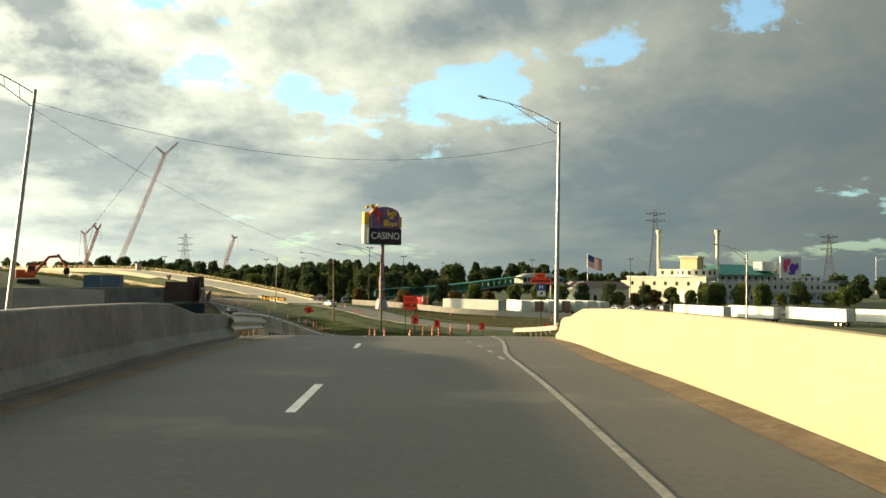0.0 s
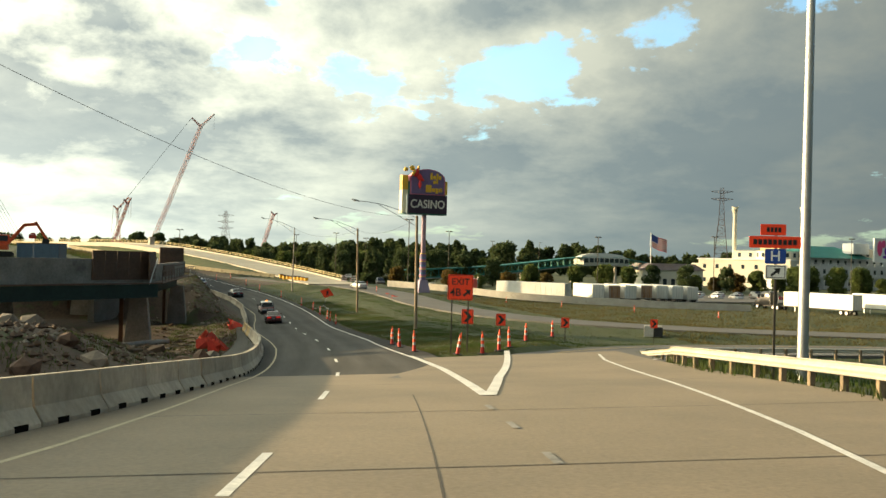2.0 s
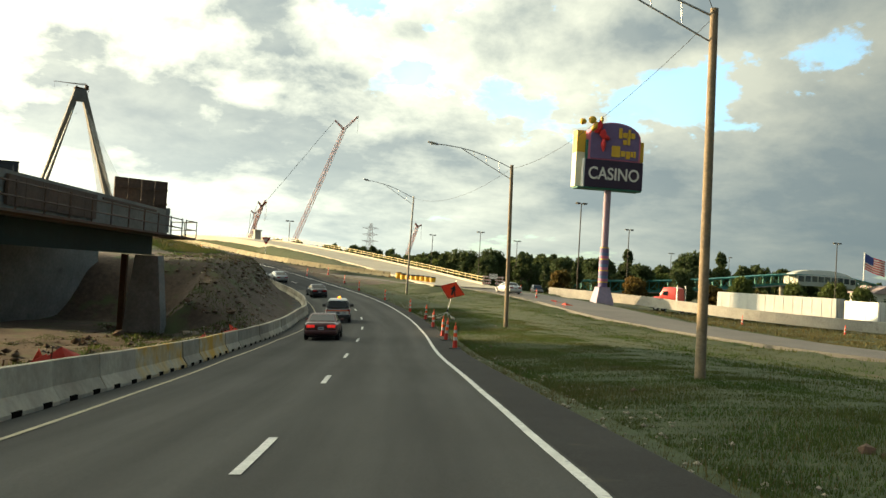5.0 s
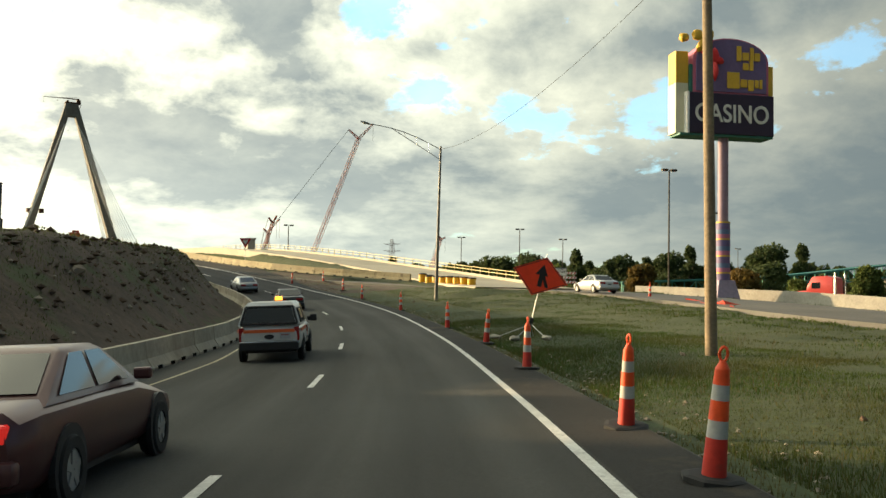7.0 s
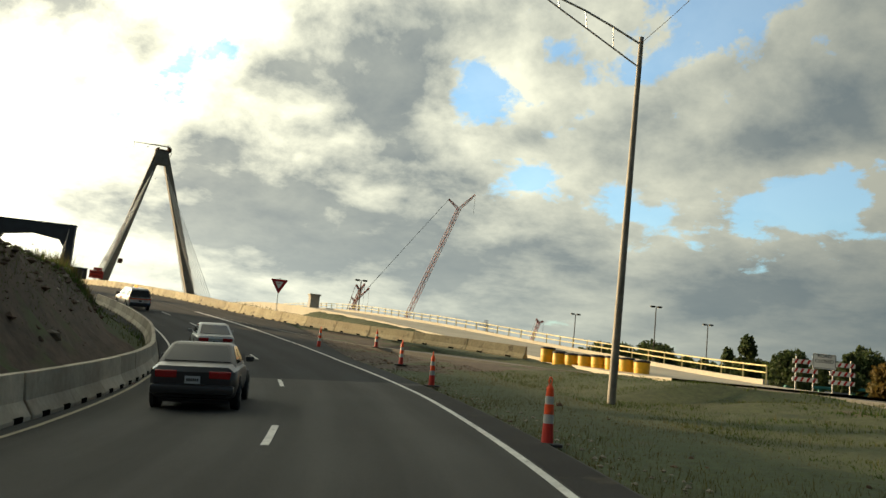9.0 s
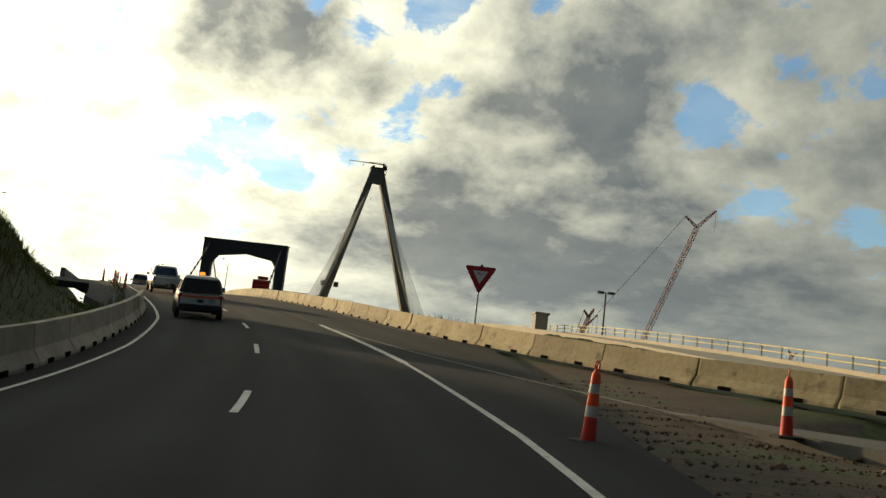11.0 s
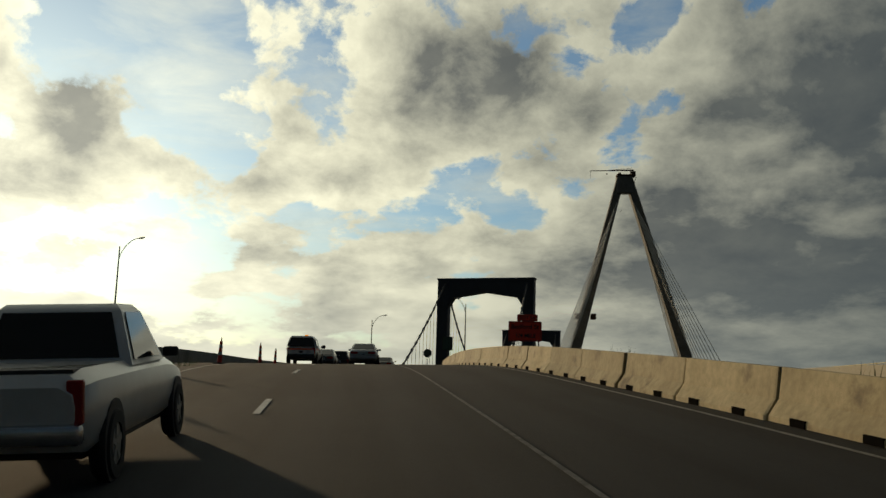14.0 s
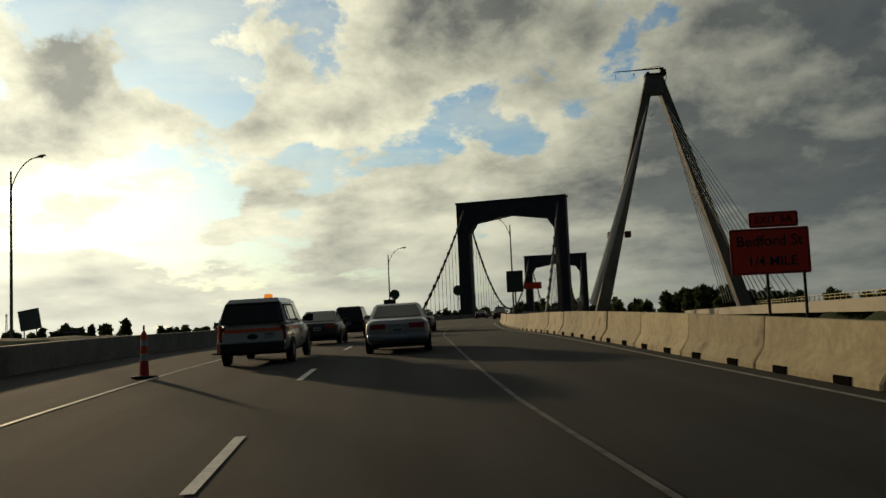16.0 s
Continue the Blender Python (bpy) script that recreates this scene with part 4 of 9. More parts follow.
for x, y in ((-22.0, 206.0), (-14.0, 232.0), (2.0, 216.0), (12.0, 208.0), (24.0, 200.0), (36.0, 190.0), (-25.5, 219.0)):
    copy_thing(first_cone, pose(x, y, gz(x, y) + 0.01, 0, 0, x * 20))


def u_posts(root, xs, top, depth, mt=None):
    for x in xs:
        bm = bmesh.new()
        box(bm, (0.075, 0.045, top + 0.5), at=(x, depth, top / 2 - 0.25), bevel=0.006)
        part("post", bm, mt or post_steel, root, "dark steel sign post")


def rounded_plate(w, h, r, t):
    out = []
    for cx, cz, a0 in ((w / 2 - r, h / 2 - r, 0), (-w / 2 + r, h / 2 - r, 90), (-w / 2 + r, -h / 2 + r, 180), (w / 2 - r, -h / 2 + r, 270)):
        out += [(cx + r * math.cos(radians(a0 + k * 30)), cz + r * math.sin(radians(a0 + k * 30))) for k in range(4)]
    bm = bmesh.new()
    prism(bm, out, t)
    return bm


def border(w, h, t, inset, depth):
    bm = bmesh.new()
    for x, z, sx, sz in ((0, h / 2 - inset, w - inset * 2, t), (0, -h / 2 + inset, w - inset * 2, t), (w / 2 - inset, 0, t, h - inset * 2 + t), (-w / 2 + inset, 0, t, h - inset * 2 + t)):
        box(bm, (sx, depth, sz), at=(x, 0, z))
    return bm


def plate(root, name, w, h, at, mt, label, r=0.06, edge=True):
    p = part(name, rounded_plate(w, h, r, 0.012), mt, root, label, m=Matrix.Translation(at))
    if edge:
        part("border", border(w, h, 0.022, 0.045, 0.006), sign_black, p, "black border line", m=pose(0, -0.0085, 0))
    return p


def arrow_outline(length, width):
    h = length / 2
    return [(-width * 0.16, -h), (width * 0.16, -h), (width * 0.16, h * 0.1), (width * 0.5, h * 0.1), (0, h), (-width * 0.5, h * 0.1), (-width * 0.16, h * 0.1)]


def exit_sign():
    x, y = -3.2, 91.05
    zg = main.at(91.5, 4.5).z - 0.05
    root = thing("exit_sign", pose(x, y, zg, 0, 0, 5), "square orange work-zone exit sign on two dark posts", "road sign")
    zc = 5.50 - zg
    p = plate(root, "panel", 1.42, 1.42, (0, 0, zc), sign_orange, "orange panel with black lettering")
    text_part("lettering", "EXIT", 0.50, sign_black, p, pose(0, -0.009, 0.30) @ FACE, "black word")
    text_part("number", "4B", 0.60, sign_black, p, pose(-0.27, -0.009, -0.30) @ FACE, "black number")
    bm = bmesh.new()
    prism(bm, arrow_outline(0.52, 0.42), 0.006)
    part("arrow", bm, sign_black, p, "black slanted arrow", m=pose(0.38, -0.009, -0.30, 0, 50, 0))
    u_posts(root, (-0.46, 0.46), zc + 0.6, 0.03)


exit_sign()


def chevron_sign(x, y, zc, turn, size):
    zg = min(gz(x, y), zc - 1.0)
    root = thing("chevron_sign", pose(x, y, zg, 0, 0, turn), "orange chevron sign with a black arrowhead on a post", "road sign", "chevrons round the exit curve")
    w, h = size * 0.8, size
    p = plate(root, "panel", w, h, (0, 0, zc - zg), sign_orange, "orange panel")
    bm = bmesh.new()
    a, b, c = w * 0.36, h * 0.36, w * 0.34
    prism(bm, [(-a, b), (-a + c, b), (a, 0), (-a + c, -b), (-a, -b), (a - c, 0)], 0.006)
    part("chevron", bm, sign_black, p, "black chevron", m=pose(0, -0.009, 0))
    u_posts(root, (0,), zc - zg + h * 0.4, 0.035)


for x, y, z, t, sz in ((-2.88, 96.6, 3.52, 2, 0.92), (-0.6, 109.9, 2.52, -3, 0.92), (5.4, 122.5, 1.6, -6, 0.92), (15.1, 132.2, 1.1, -8, 0.9)):
    chevron_sign(x, y, z, t, sz)


def merge_sign():
    """The tilted diamond on a folding stand, weighted with sandbags."""
    x, y = -25.6, 174.7
    zg = gz(x, y)
    root = thing("merge_sign", pose(x, y, zg, 0, 0, 16), "tilted orange diamond merge sign on a folding tripod", "road sign")
    tilt = pose(0, 0, 0, 0, 17, 0)
    hub = Vector((-0.34, 0, 0.62))
    centre = Vector((0.0, 0, 1.56 - zg))
    side = 1.22
    m = Matrix.Translation(centre) @ pose(0, 0, 0, 0, 45 + 17, 0)
    corners = [Vector(c) for c in ((-1.04, 0.32), (0.26, 0.72), (1.04, -0.32), (-0.33, -0.72))]
    bm = bmesh.new()
    prism(bm, [tuple(c) for c in reversed(corners)], 0.012)
    p = part("panel", bm, sign_orange, root, "orange roll-up diamond panel, sagging out of square", m=Matrix.Translation(centre))
    bm = bmesh.new()
    for a, b in zip(corners, corners[1:] + corners[:1]):
        a, b = a * 0.94, b * 0.94
        d = b - a
        box(bm, (d.length, 0.006, 0.026), m=pose((a.x + b.x) / 2, -0.0085, (a.y + b.y) / 2, 0, -math.degrees(math.atan2(d.y, d.x)), 0))
    part("border", bm, sign_black, p, "black border line")
    bm = bmesh.new()
    prism(bm, [(-0.085, -0.42), (0.085, -0.42), (0.085, 0.02), (0.25, 0.02), (0.0, 0.44), (-0.25, 0.02), (-0.085, 0.02)], 0.006)
    prism(bm, [(0.07, -0.12), (0.22, -0.40), (0.36, -0.40), (0.085, 0.10)], 0.006, Matrix.Translation((0, 0.001, 0)))
    part("merge_arrow", bm, sign_black, p, "black merging arrow", m=pose(0.04, -0.009, 0.02, 0, 14, 0))
    up = Vector((math.sin(radians(17)), 0, math.cos(radians(17))))
    bm = bmesh.new()
    rod(bm, hub, centre + up * 0.9 + Vector((0, 0.03, 0)), 0.018)
    part("mast", bm, steel_grey, root, "thin metal mast")
    bm = bmesh.new()
    box(bm, (0.14, 0.10, 0.30), m=Matrix.Translation(hub + Vector((0, 0, 0.0))) @ tilt, bevel=0.01)
    part("spring_box", bm, black, root, "black spring box")
    for k, (dx, dy) in enumerate(((-1.35, 0.35), (-0.75, -1.0), (0.40, -1.3), (0.15, 0.5))):
        bm = bmesh.new()
        end = Vector((hub.x + dx, dy, 0.05))
        spot = root.matrix_basis @ end
        end.z = gz(spot.x, spot.y) - zg + 0.05
        rod(bm, hub - Vector((0, 0, 0.1)), end, 0.016)
        part("leg", bm, steel_grey, root, "splayed pale leg")
        if k < 3:
            bm = bmesh.new()
            bmesh.ops.create_icosphere(bm, subdivisions=2, radius=1.0)
            for v in bm.verts:
                v.co = Vector((v.co.x * (0.27 + 0.08 * noise.noise(v.co * 2.1 + Vector((k * 7.0, 0, 0)))), v.co.y * 0.17, v.co.z * 0.10 + 0.07 * noise.noise(v.co * 2.6 + Vector((0, k * 5.0, 0)))))
            ob = part("sandbag", bm, surface("sandbag_cloth", (0.42, 0.38, 0.30), 0.95, vary=0.25, grain=20, bump=0.4) if k == 0 else bpy.data.materials["sandbag_cloth"], None, smooth=True)
            w = root.matrix_basis @ end
            ob.matrix_basis = pose(w.x, w.y, gz(w.x, w.y) + 0.09, 0, 0, 50 * k + 20)
            tagged(ob, "off-white sandbag lying on the sign stand's foot", "sandbag", "sandbags on the sign stand")


merge_sign()


def yield_sign():
    x, y, zc = -76.2, 253.3, 7.2
    zg = gz(x, y) - 0.1
    root = thing("yield_sign", pose(x, y, zg, 0, 0, 33), "red and white triangular yield sign on a pale post", "road sign")
    red = surface("sign_red", (0.40, 0.02, 0.02), 0.45, vary=0.12, grain=8, bump=0.02)

    def tri_plate(k, t):
        bm = bmesh.new()
        r = 0.06 * k
        pts = []
        for cx, cz, a0 in ((0.61 * k - r * 1.7, 0.36 * k - r, -30), (-0.61 * k + r * 1.7, 0.36 * k - r, 90), (0, -0.69 * k + r * 1.9, 210)):
            pts += [(cx + r * math.cos(radians(a0 + j * 30)), cz + r * math.sin(radians(a0 + j * 30))) for j in range(5)]
        prism(bm, pts, t)
        return bm
    p = part("panel", tri_plate(1.30, 0.012), red, root, "red triangle", m=pose(0, 0, zc - zg + 0.05))
    part("white_field", tri_plate(0.62, 0.006), white_sheet, p, "white inner triangle", m=pose(0, -0.009, 0.02))
    text_part("lettering", "YIELD", 0.13, red, p, pose(0, -0.014, 0.10) @ FACE, "small red word")
    bm = bmesh.new()
    box(bm, (0.07, 0.05, zc - zg + 0.6), at=(0, 0.04, (zc - zg + 0.6) / 2), bevel=0.006)
    part("post", bm, surface("pale_post", (0.6, 0.6, 0.58), 0.5, metal=0.4, bump=0.02), root, "pale metal post")
    bm = bmesh.new()
    box(bm, (0.10, 0.08, 0.12), at=(0.05, 0.03, zc - zg + 0.55), bevel=0.01)
    part("clamp", bm, black, root, "dark warning lamp bracket")


yield_sign()


def bedford_sign():
    c = Vector((-132.55, 294.65, 10.62))
    zg = main.at(342, 8).z - 0.5
    root = thing("exit_board", pose(c.x, c.y, zg, 0, 0, 42), "red-orange exit distance board on two posts behind the barrier", "road sign")
    red = surface("board_red_orange", (0.72, 0.045, 0.02), 0.45, vary=0.1, grain=6, bump=0.02)
    p = plate(root, "panel", 2.06, 1.24, (0, 0, c.z - zg), red, "red-orange main panel")
    text_part("street_name", "Bedford St", 0.40, sign_black, p, pose(0, -0.009, 0.27) @ FACE, "black street name")
    text_part("distance", "1/4 MILE", 0.36, sign_black, p, pose(0.05, -0.009, -0.28) @ FACE, "black distance")
    p = plate(root, "top_panel", 1.28, 0.42, (0.14, 0, c.z - zg + 0.845), red, "red-orange top panel")
    text_part("exit_number", "EXIT 5A", 0.28, sign_black, p, pose(0, -0.009, 0) @ FACE, "black exit number")
    u_posts(root, (-0.1, 0.85), c.z - zg + 0.5, 0.04)


bedford_sign()


def hospital_sign():
    x, y = 7.55, 69.8
    zg = main.at(68.5, 10.5).z - 0.25
    root = thing("route_sign", pose(x, y, zg, 0, 0, -3), "orange route panels over a blue hospital sign and arrow", "road sign")
    k = 8.08 - zg
    a = plate(root, "orange_panel_top", 0.80, 0.36, (-0.06, 0, k + 0.20), sign_orange, "small orange panel", 0.04, False)
    bars("lettering", (0.09, 0.09, 0.09, 0.09), 0.15, 0.03, sign_black, a, pose(0.02, -0.010, 0), "unreadable dark figures")
    a = plate(root, "orange_panel_wide", 1.62, 0.38, (0.0, 0, k - 0.20), sign_orange, "wide orange panel", 0.04, False)
    bars("lettering", (0.12,) * 9, 0.17, 0.035, sign_black, a, pose(0, -0.010, 0), "unreadable dark lettering")
    a = plate(root, "hospital_panel", 0.66, 0.48, (0.02, 0, k - 0.66), surface("sign_blue", (0.02, 0.06, 0.28), 0.4, vary=0.08, bump=0.0), "blue panel", 0.05, False)
    text_part("letter", "H", 0.46, white_sheet, a, pose(0, -0.009, 0) @ FACE, "white letter")
    a = plate(root, "arrow_panel", 0.66, 0.46, (0.04, 0, k - 1.16), white_sheet, "white panel", 0.05)
    bm = bmesh.new()
    prism(bm, arrow_outline(0.38, 0.26), 0.006)
    part("arrow", bm, sign_black, a, "black slanted arrow", m=pose(0, -0.009, 0, 0, 50, 0))
    u_posts(root, (0.04,), k + 0.3, 0.04)


hospital_sign()


# ---- lamp poles and wires ----
lamp_head = surface("lamp_head_grey", (0.35, 0.35, 0.33), 0.5, metal=0.4, vary=0.1, bump=0.02)


def cobra_head(root, at, along):
    bm = bmesh.new()
    d = Vector(along).normalized()
    u = d.cross(Vector((0, 0, 1))).normalized()
    rings = []
    for q, w, h in ((-0.35, 0.05, 0.05), (-0.15, 0.13, 0.10), (0.15, 0.17, 0.12), (0.42, 0.12, 0.08), (0.50, 0.05, 0.04)):
        c = Vector(at) + d * q
        rings.append([c + u * w * math.cos(a) + Vector((0, 0, h * math.sin(a) * (1.0 if math.sin(a) > 0 else 0.6))) for a in (k * math.pi / 5 for k in range(10))])
    loft(bm, rings)
    head = part("lamp_head", bm, lamp_head, root, "grey cobra lamp head", True)
    bm = bmesh.new()
    c = Vector(at) + d * 0.15 - Vector((0, 0, 0.06))
    bmesh.ops.create_uvsphere(bm, u_segments=10, v_segments=6, radius=1.0, matrix=Matrix.Translation(c) @ Matrix.Diagonal((0.13, 0.13, 0.07, 1)))
    part("lens", bm, glass("lamp_lens", (0.5, 0.5, 0.46)), head, "clouded glass lens", True)


def truss_lamp(base, top, arm, label, mt, r0, r1, group):
    """A tapered pole with a two-bar bracket arm; arm is the lamp's place."""
    base, top, arm = Vector(base), Vector(top), Vector(arm)
    root = thing("street_lamp", Matrix.Translation(base), label, "street lamp", group)
    t, a = top - base, arm - base
    bm = bmesh.new()
    tube(bm, [Vector((0, 0, -0.6)), t * 0.33, t * 0.66, t], [r0, r0 + (r1 - r0) * 0.33, r0 + (r1 - r0) * 0.66, r1], 12)
    part("pole", bm, mt, root, "", True)
    bm = bmesh.new()
    up = t + Vector((0, 0, -0.25))
    low = t + Vector((0, 0, -1.05))
    bend = [up.lerp(a, k / 6) + Vector((0, 0, 0.35 * math.sin(math.pi * k / 6))) for k in range(7)]
    tube(bm, bend, 0.035, 6)
    part("upper_arm", bm, steel_grey, root, "bent steel arm", True)
    bm = bmesh.new()
    tube(bm, [low, bend[4]], 0.028, 6)
    part("brace", bm, steel_grey, root, "steel brace")
    for k in (1, 2, 3):
        bm = bmesh.new()
        tube(bm, [low.lerp(bend[4], k / 4.2), bend[k]], 0.018, 5)
        part("strut", bm, steel_grey, root)
    cobra_head(root, a, a - t)
    return root


truss_lamp((-8.6, 128.8, -1.15), (-8.75, 128.7, 11.25), (-14.62, 127.82, 12.55), "weathered wooden lamp pole with a steel bracket arm on the verge", wood_pole, 0.17, 0.12, "lamp poles along the verge")
truss_lamp((-19.75, 166.1, -1.3), (-19.95, 165.8, 11.05), (-25.52, 164.44, 12.26), "weathered wooden lamp pole with a steel bracket arm on the verge", wood_pole, 0.17, 0.12, "lamp poles along the verge")
truss_lamp((-38.3, 208.9, -0.15), (-38.12, 208.96, 12.3), (-43.37, 206.27, 13.79), "grey steel lamp pole with a truss arm over the road", surface("dull_galvanised", (0.22, 0.20, 0.165), 0.6, metal=0.3, vary=0.3, grain=4, blotch=0.6, bump=0.05), 0.14, 0.08, "lamp poles along the verge")
truss_lamp((8.9, 71.0, 2.2), (9.0, 71.1, 20.4), (3.0, 70.4, 22.1), "tall galvanised lamp pole with a truss arm beside the guard rail", steel_grey, 0.19, 0.12, "tall lamp poles")
truss_lamp((46.2, 138.0, -0.9), (46.2, 138.0, 12.4), (41.0, 136.5, 13.6), "galvanised lamp pole with a truss arm beside the side road", steel_grey, 0.15, 0.09, "tall lamp poles")
truss_lamp((-23.4, 48.1, 1.5), (-21.7, 47.8, 17.7), (-26.4, 47.0, 19.2), "leaning steel lamp pole with a truss arm near the works", steel_grey, 0.15, 0.09, "tall lamp poles")


def bent_lamp(base, height, reach, turn, label):
    root = thing("street_lamp", pose(*base, 0, 0, turn), label, "street lamp", "bent-arm lamps on the bridge approach")
    bm = bmesh.new()
    tube(bm, [(0, 0, -1.0), (0, 0, height * 0.5), (0, 0, height)], [0.13, 0.10, 0.07], 10)
    part("pole", bm, surface("dull_pole_steel", (0.16, 0.16, 0.16), 0.5, metal=0.5, vary=0.15, bump=0.03) if "dull_pole_steel" not in bpy.data.materials else bpy.data.materials["dull_pole_steel"], root, "", True)
    bm = bmesh.new()
    pts = [(reach * (1 - math.cos(a)) ** 0.8, 0, height - 1.6 + 2.4 * math.sin(a)) for a in (k * math.pi / 2 / 7 for k in range(8))]
    tube(bm, pts, 0.04, 6)
    part("arm", bm, bpy.data.materials["dull_pole_steel"], root, "curved arm", True)
    cobra_head(root, (reach + 0.35, 0, height + 0.83), (1, 0, 0.12))


bent_lamp((-189.9, 290.8, 8.5), 13.0, 2.3, 31, "slender lamp pole with a curved arm beside the far carriageway")
bent_lamp((-223.8, 350.2, 9.2), 10.1, 2.0, 31, "slender lamp pole with a curved arm beside the bridge approach")
bent_lamp((-194.5, 346.0, 8.8), 11.4, -1.6, 31, "slender lamp pole with a curved arm beside the bridge approach")


def wire(a, b, sag, r=0.011, knots=()):
    a, b = Vector(a), Vector(b)
    bm = bmesh.new()
    tube(bm, [a.lerp(b, u) - Vector((0, 0, 4 * sag * u * (1 - u))) for u in (k / 24 for k in range(25))], r, 4)
    ob = part("overhead_wire", bm, black)
    tagged(ob, "thin dark overhead wire strung between lamp poles", "wire", "overhead wires")


wire((-21.7, 47.8, 17.0), (8.5, 69.1, 18.6), 2.2)
wire((-21.7, 47.8, 16.6), (-8.75, 128.7, 11.1), 2.4)
wire((-8.75, 128.7, 11.0), (-19.95, 165.8, 10.8), 0.9)
wire((-19.95, 165.8, 10.8), (-38.12, 208.96, 12.1), 1.2)


# ---- barrels, rails, barricade at the closed ramp ----
yellow_plastic = surface("yellow_barrel_plastic", (0.72, 0.40, 0.015), 0.45, vary=0.15, grain=8, blotch=2.0, bump=0.03)


def make_barrel():
    root = thing("crash_barrel", Matrix(), "yellow sand-filled crash barrel with a dark lid", "barrel", "crash barrels at the barrier's end")
    bm = bmesh.new()
    loft(bm, [[Vector((r * math.cos(a), r * math.sin(a), z)) for a in (k * math.pi / 8 for k in range(16))] for r, z in ((0.40, 0), (0.42, 0.05), (0.44, 0.40), (0.46, 0.42), (0.46, 0.46), (0.445, 0.48), (0.46, 0.84))])
    part("drum", bm, yellow_plastic, root, "", True)
    bm = bmesh.new()
    loft(bm, [[Vector((r * math.cos(a), r * math.sin(a), z)) for a in (k * math.pi / 8 for k in range(16))] for r, z in ((0.48, 0.82), (0.48, 0.90), (0.40, 0.95), (0.1, 0.97))])
    part("lid", bm, black, root, "black lid", True)
    return root


barrel = None
for k in range(8):
    for row in range(2 if k < 6 else 1):
        p = Vector((-46.7, 236.3, 0)).lerp(Vector((-40.3, 231.9, 0)), k / 7) + Vector((0.55, 0.85, 0)) * row
        m = pose(p.x, p.y, max(front_road.near([p.x], [p.y])[2][0], gz(p.x, p.y)) + 0.03, 0, 0, 20 * k)
        if barrel is None:
            barrel = make_barrel()
            barrel.matrix_basis = m
        else:
            copy_thing(barrel, m)

rail_yellow = surface("yellow_rail_paint", (0.75, 0.62, 0.30), 0.5, vary=0.15, grain=8, bump=0.02)


def ramp_rail(s0, s1, l, label, span=16.0):
    """A two-bar pipe rail along the edge of the ramp, in lengths."""
    s = s0
    while s < s1:
        e = min(s + span, s1)
        o = ramp.at((s + e) / 2, l)
        root = thing("ramp_rail", Matrix.Translation(o), label, "railing", "pipe rails along the ramp")
        kerb = sweep(ramp, l, s, e, [(-0.2, 0.0), (-0.2, 0.35), (0.15, 0.35), (0.15, 0.0)], 2.0)
        bmesh.ops.translate(kerb, vec=-o, verts=kerb.verts)
        part("kerb", kerb, new_concrete, root, "pale concrete kerb")
        for h in (0.78, 1.18):
            bm = bmesh.new()
            tube(bm, [ramp.at(q, l, h) - o for q in np.linspace(s, e, 5)], 0.05, 6)
            part("bar", bm, rail_yellow, root)
        for q in np.arange(s, e, 2.7):
            bm = bmesh.new()
            p = ramp.at(q, l) - o
            box(bm, (0.09, 0.09, 1.2), at=(p.x, p.y, p.z + 0.6))
            part("post", bm, rail_yellow, root)
        s = e


ramp_rail(24, 138, 5.4, "pale yellow two-bar pipe rail on a concrete kerb")
ramp_rail(138, 300, 5.4, "pale yellow two-bar pipe rail on a concrete kerb", 27.0)


def post_block():
    x, y = -106.7, 318.3
    root = thing("concrete_pier_block", pose(x, y, ramp.near([x], [y])[2][0], 0, 0, 42), "squat tan concrete end block on the ramp", "concrete block")
    bm = bmesh.new()
    box(bm, (1.6, 1.5, 2.2), at=(0, 0, 1.1), bevel=0.05)
    part("shaft", bm, concrete, root)
    bm = bmesh.new()
    box(bm, (1.9, 1.8, 0.3), at=(0, 0, 2.33), bevel=0.04)
    part("cap", bm, concrete, root)


post_block()


def barricade():
    x, y = -31.0, 230.3
    root = thing("road_closed_barricade", pose(x, y, gz(x, y) + 0.2, 0, 0, 20), "white and red striped barricade with a closed-road sign", "barricade")
    red = bpy.data.materials["sign_red"]
    for k, z in enumerate((0.35, 0.80, 1.25)):
        for side in (-1, 1):
            bm = bmesh.new()
            box(bm, (1.3, 0.03, 0.22), at=(side * 0.95, 0, z + 0.3))
            board = part("board", bm, white_sheet, root, "white striped board")
            for j in range(4):
                bm = bmesh.new()
                prism(bm, [(-0.11, -0.105), (0.02, -0.105), (0.13, 0.105), (0.0, 0.105)], 0.006)
                part("stripe", bm, red, board, "red slanted stripe", m=pose(side * 0.95 - 0.48 + j * 0.32, -0.019, z + 0.3))
    for x in (-1.4, -0.5, 0.5, 1.4):
        bm = bmesh.new()
        box(bm, (0.06, 0.06, 1.8), at=(x, 0.05, 0.9))
        box(bm, (0.06, 1.2, 0.05), at=(x, 0, 0.03))
        part("upright", bm, steel_grey, root)
    p = plate(root, "panel", 1.22, 0.76, (0, -0.03, 1.65), white_sheet, "white panel", 0.04)
    text_part("lettering", "ROAD\nCLOSED", 0.26, sign_black, p, pose(0, -0.009, 0.14) @ FACE, "black words")


barricade()


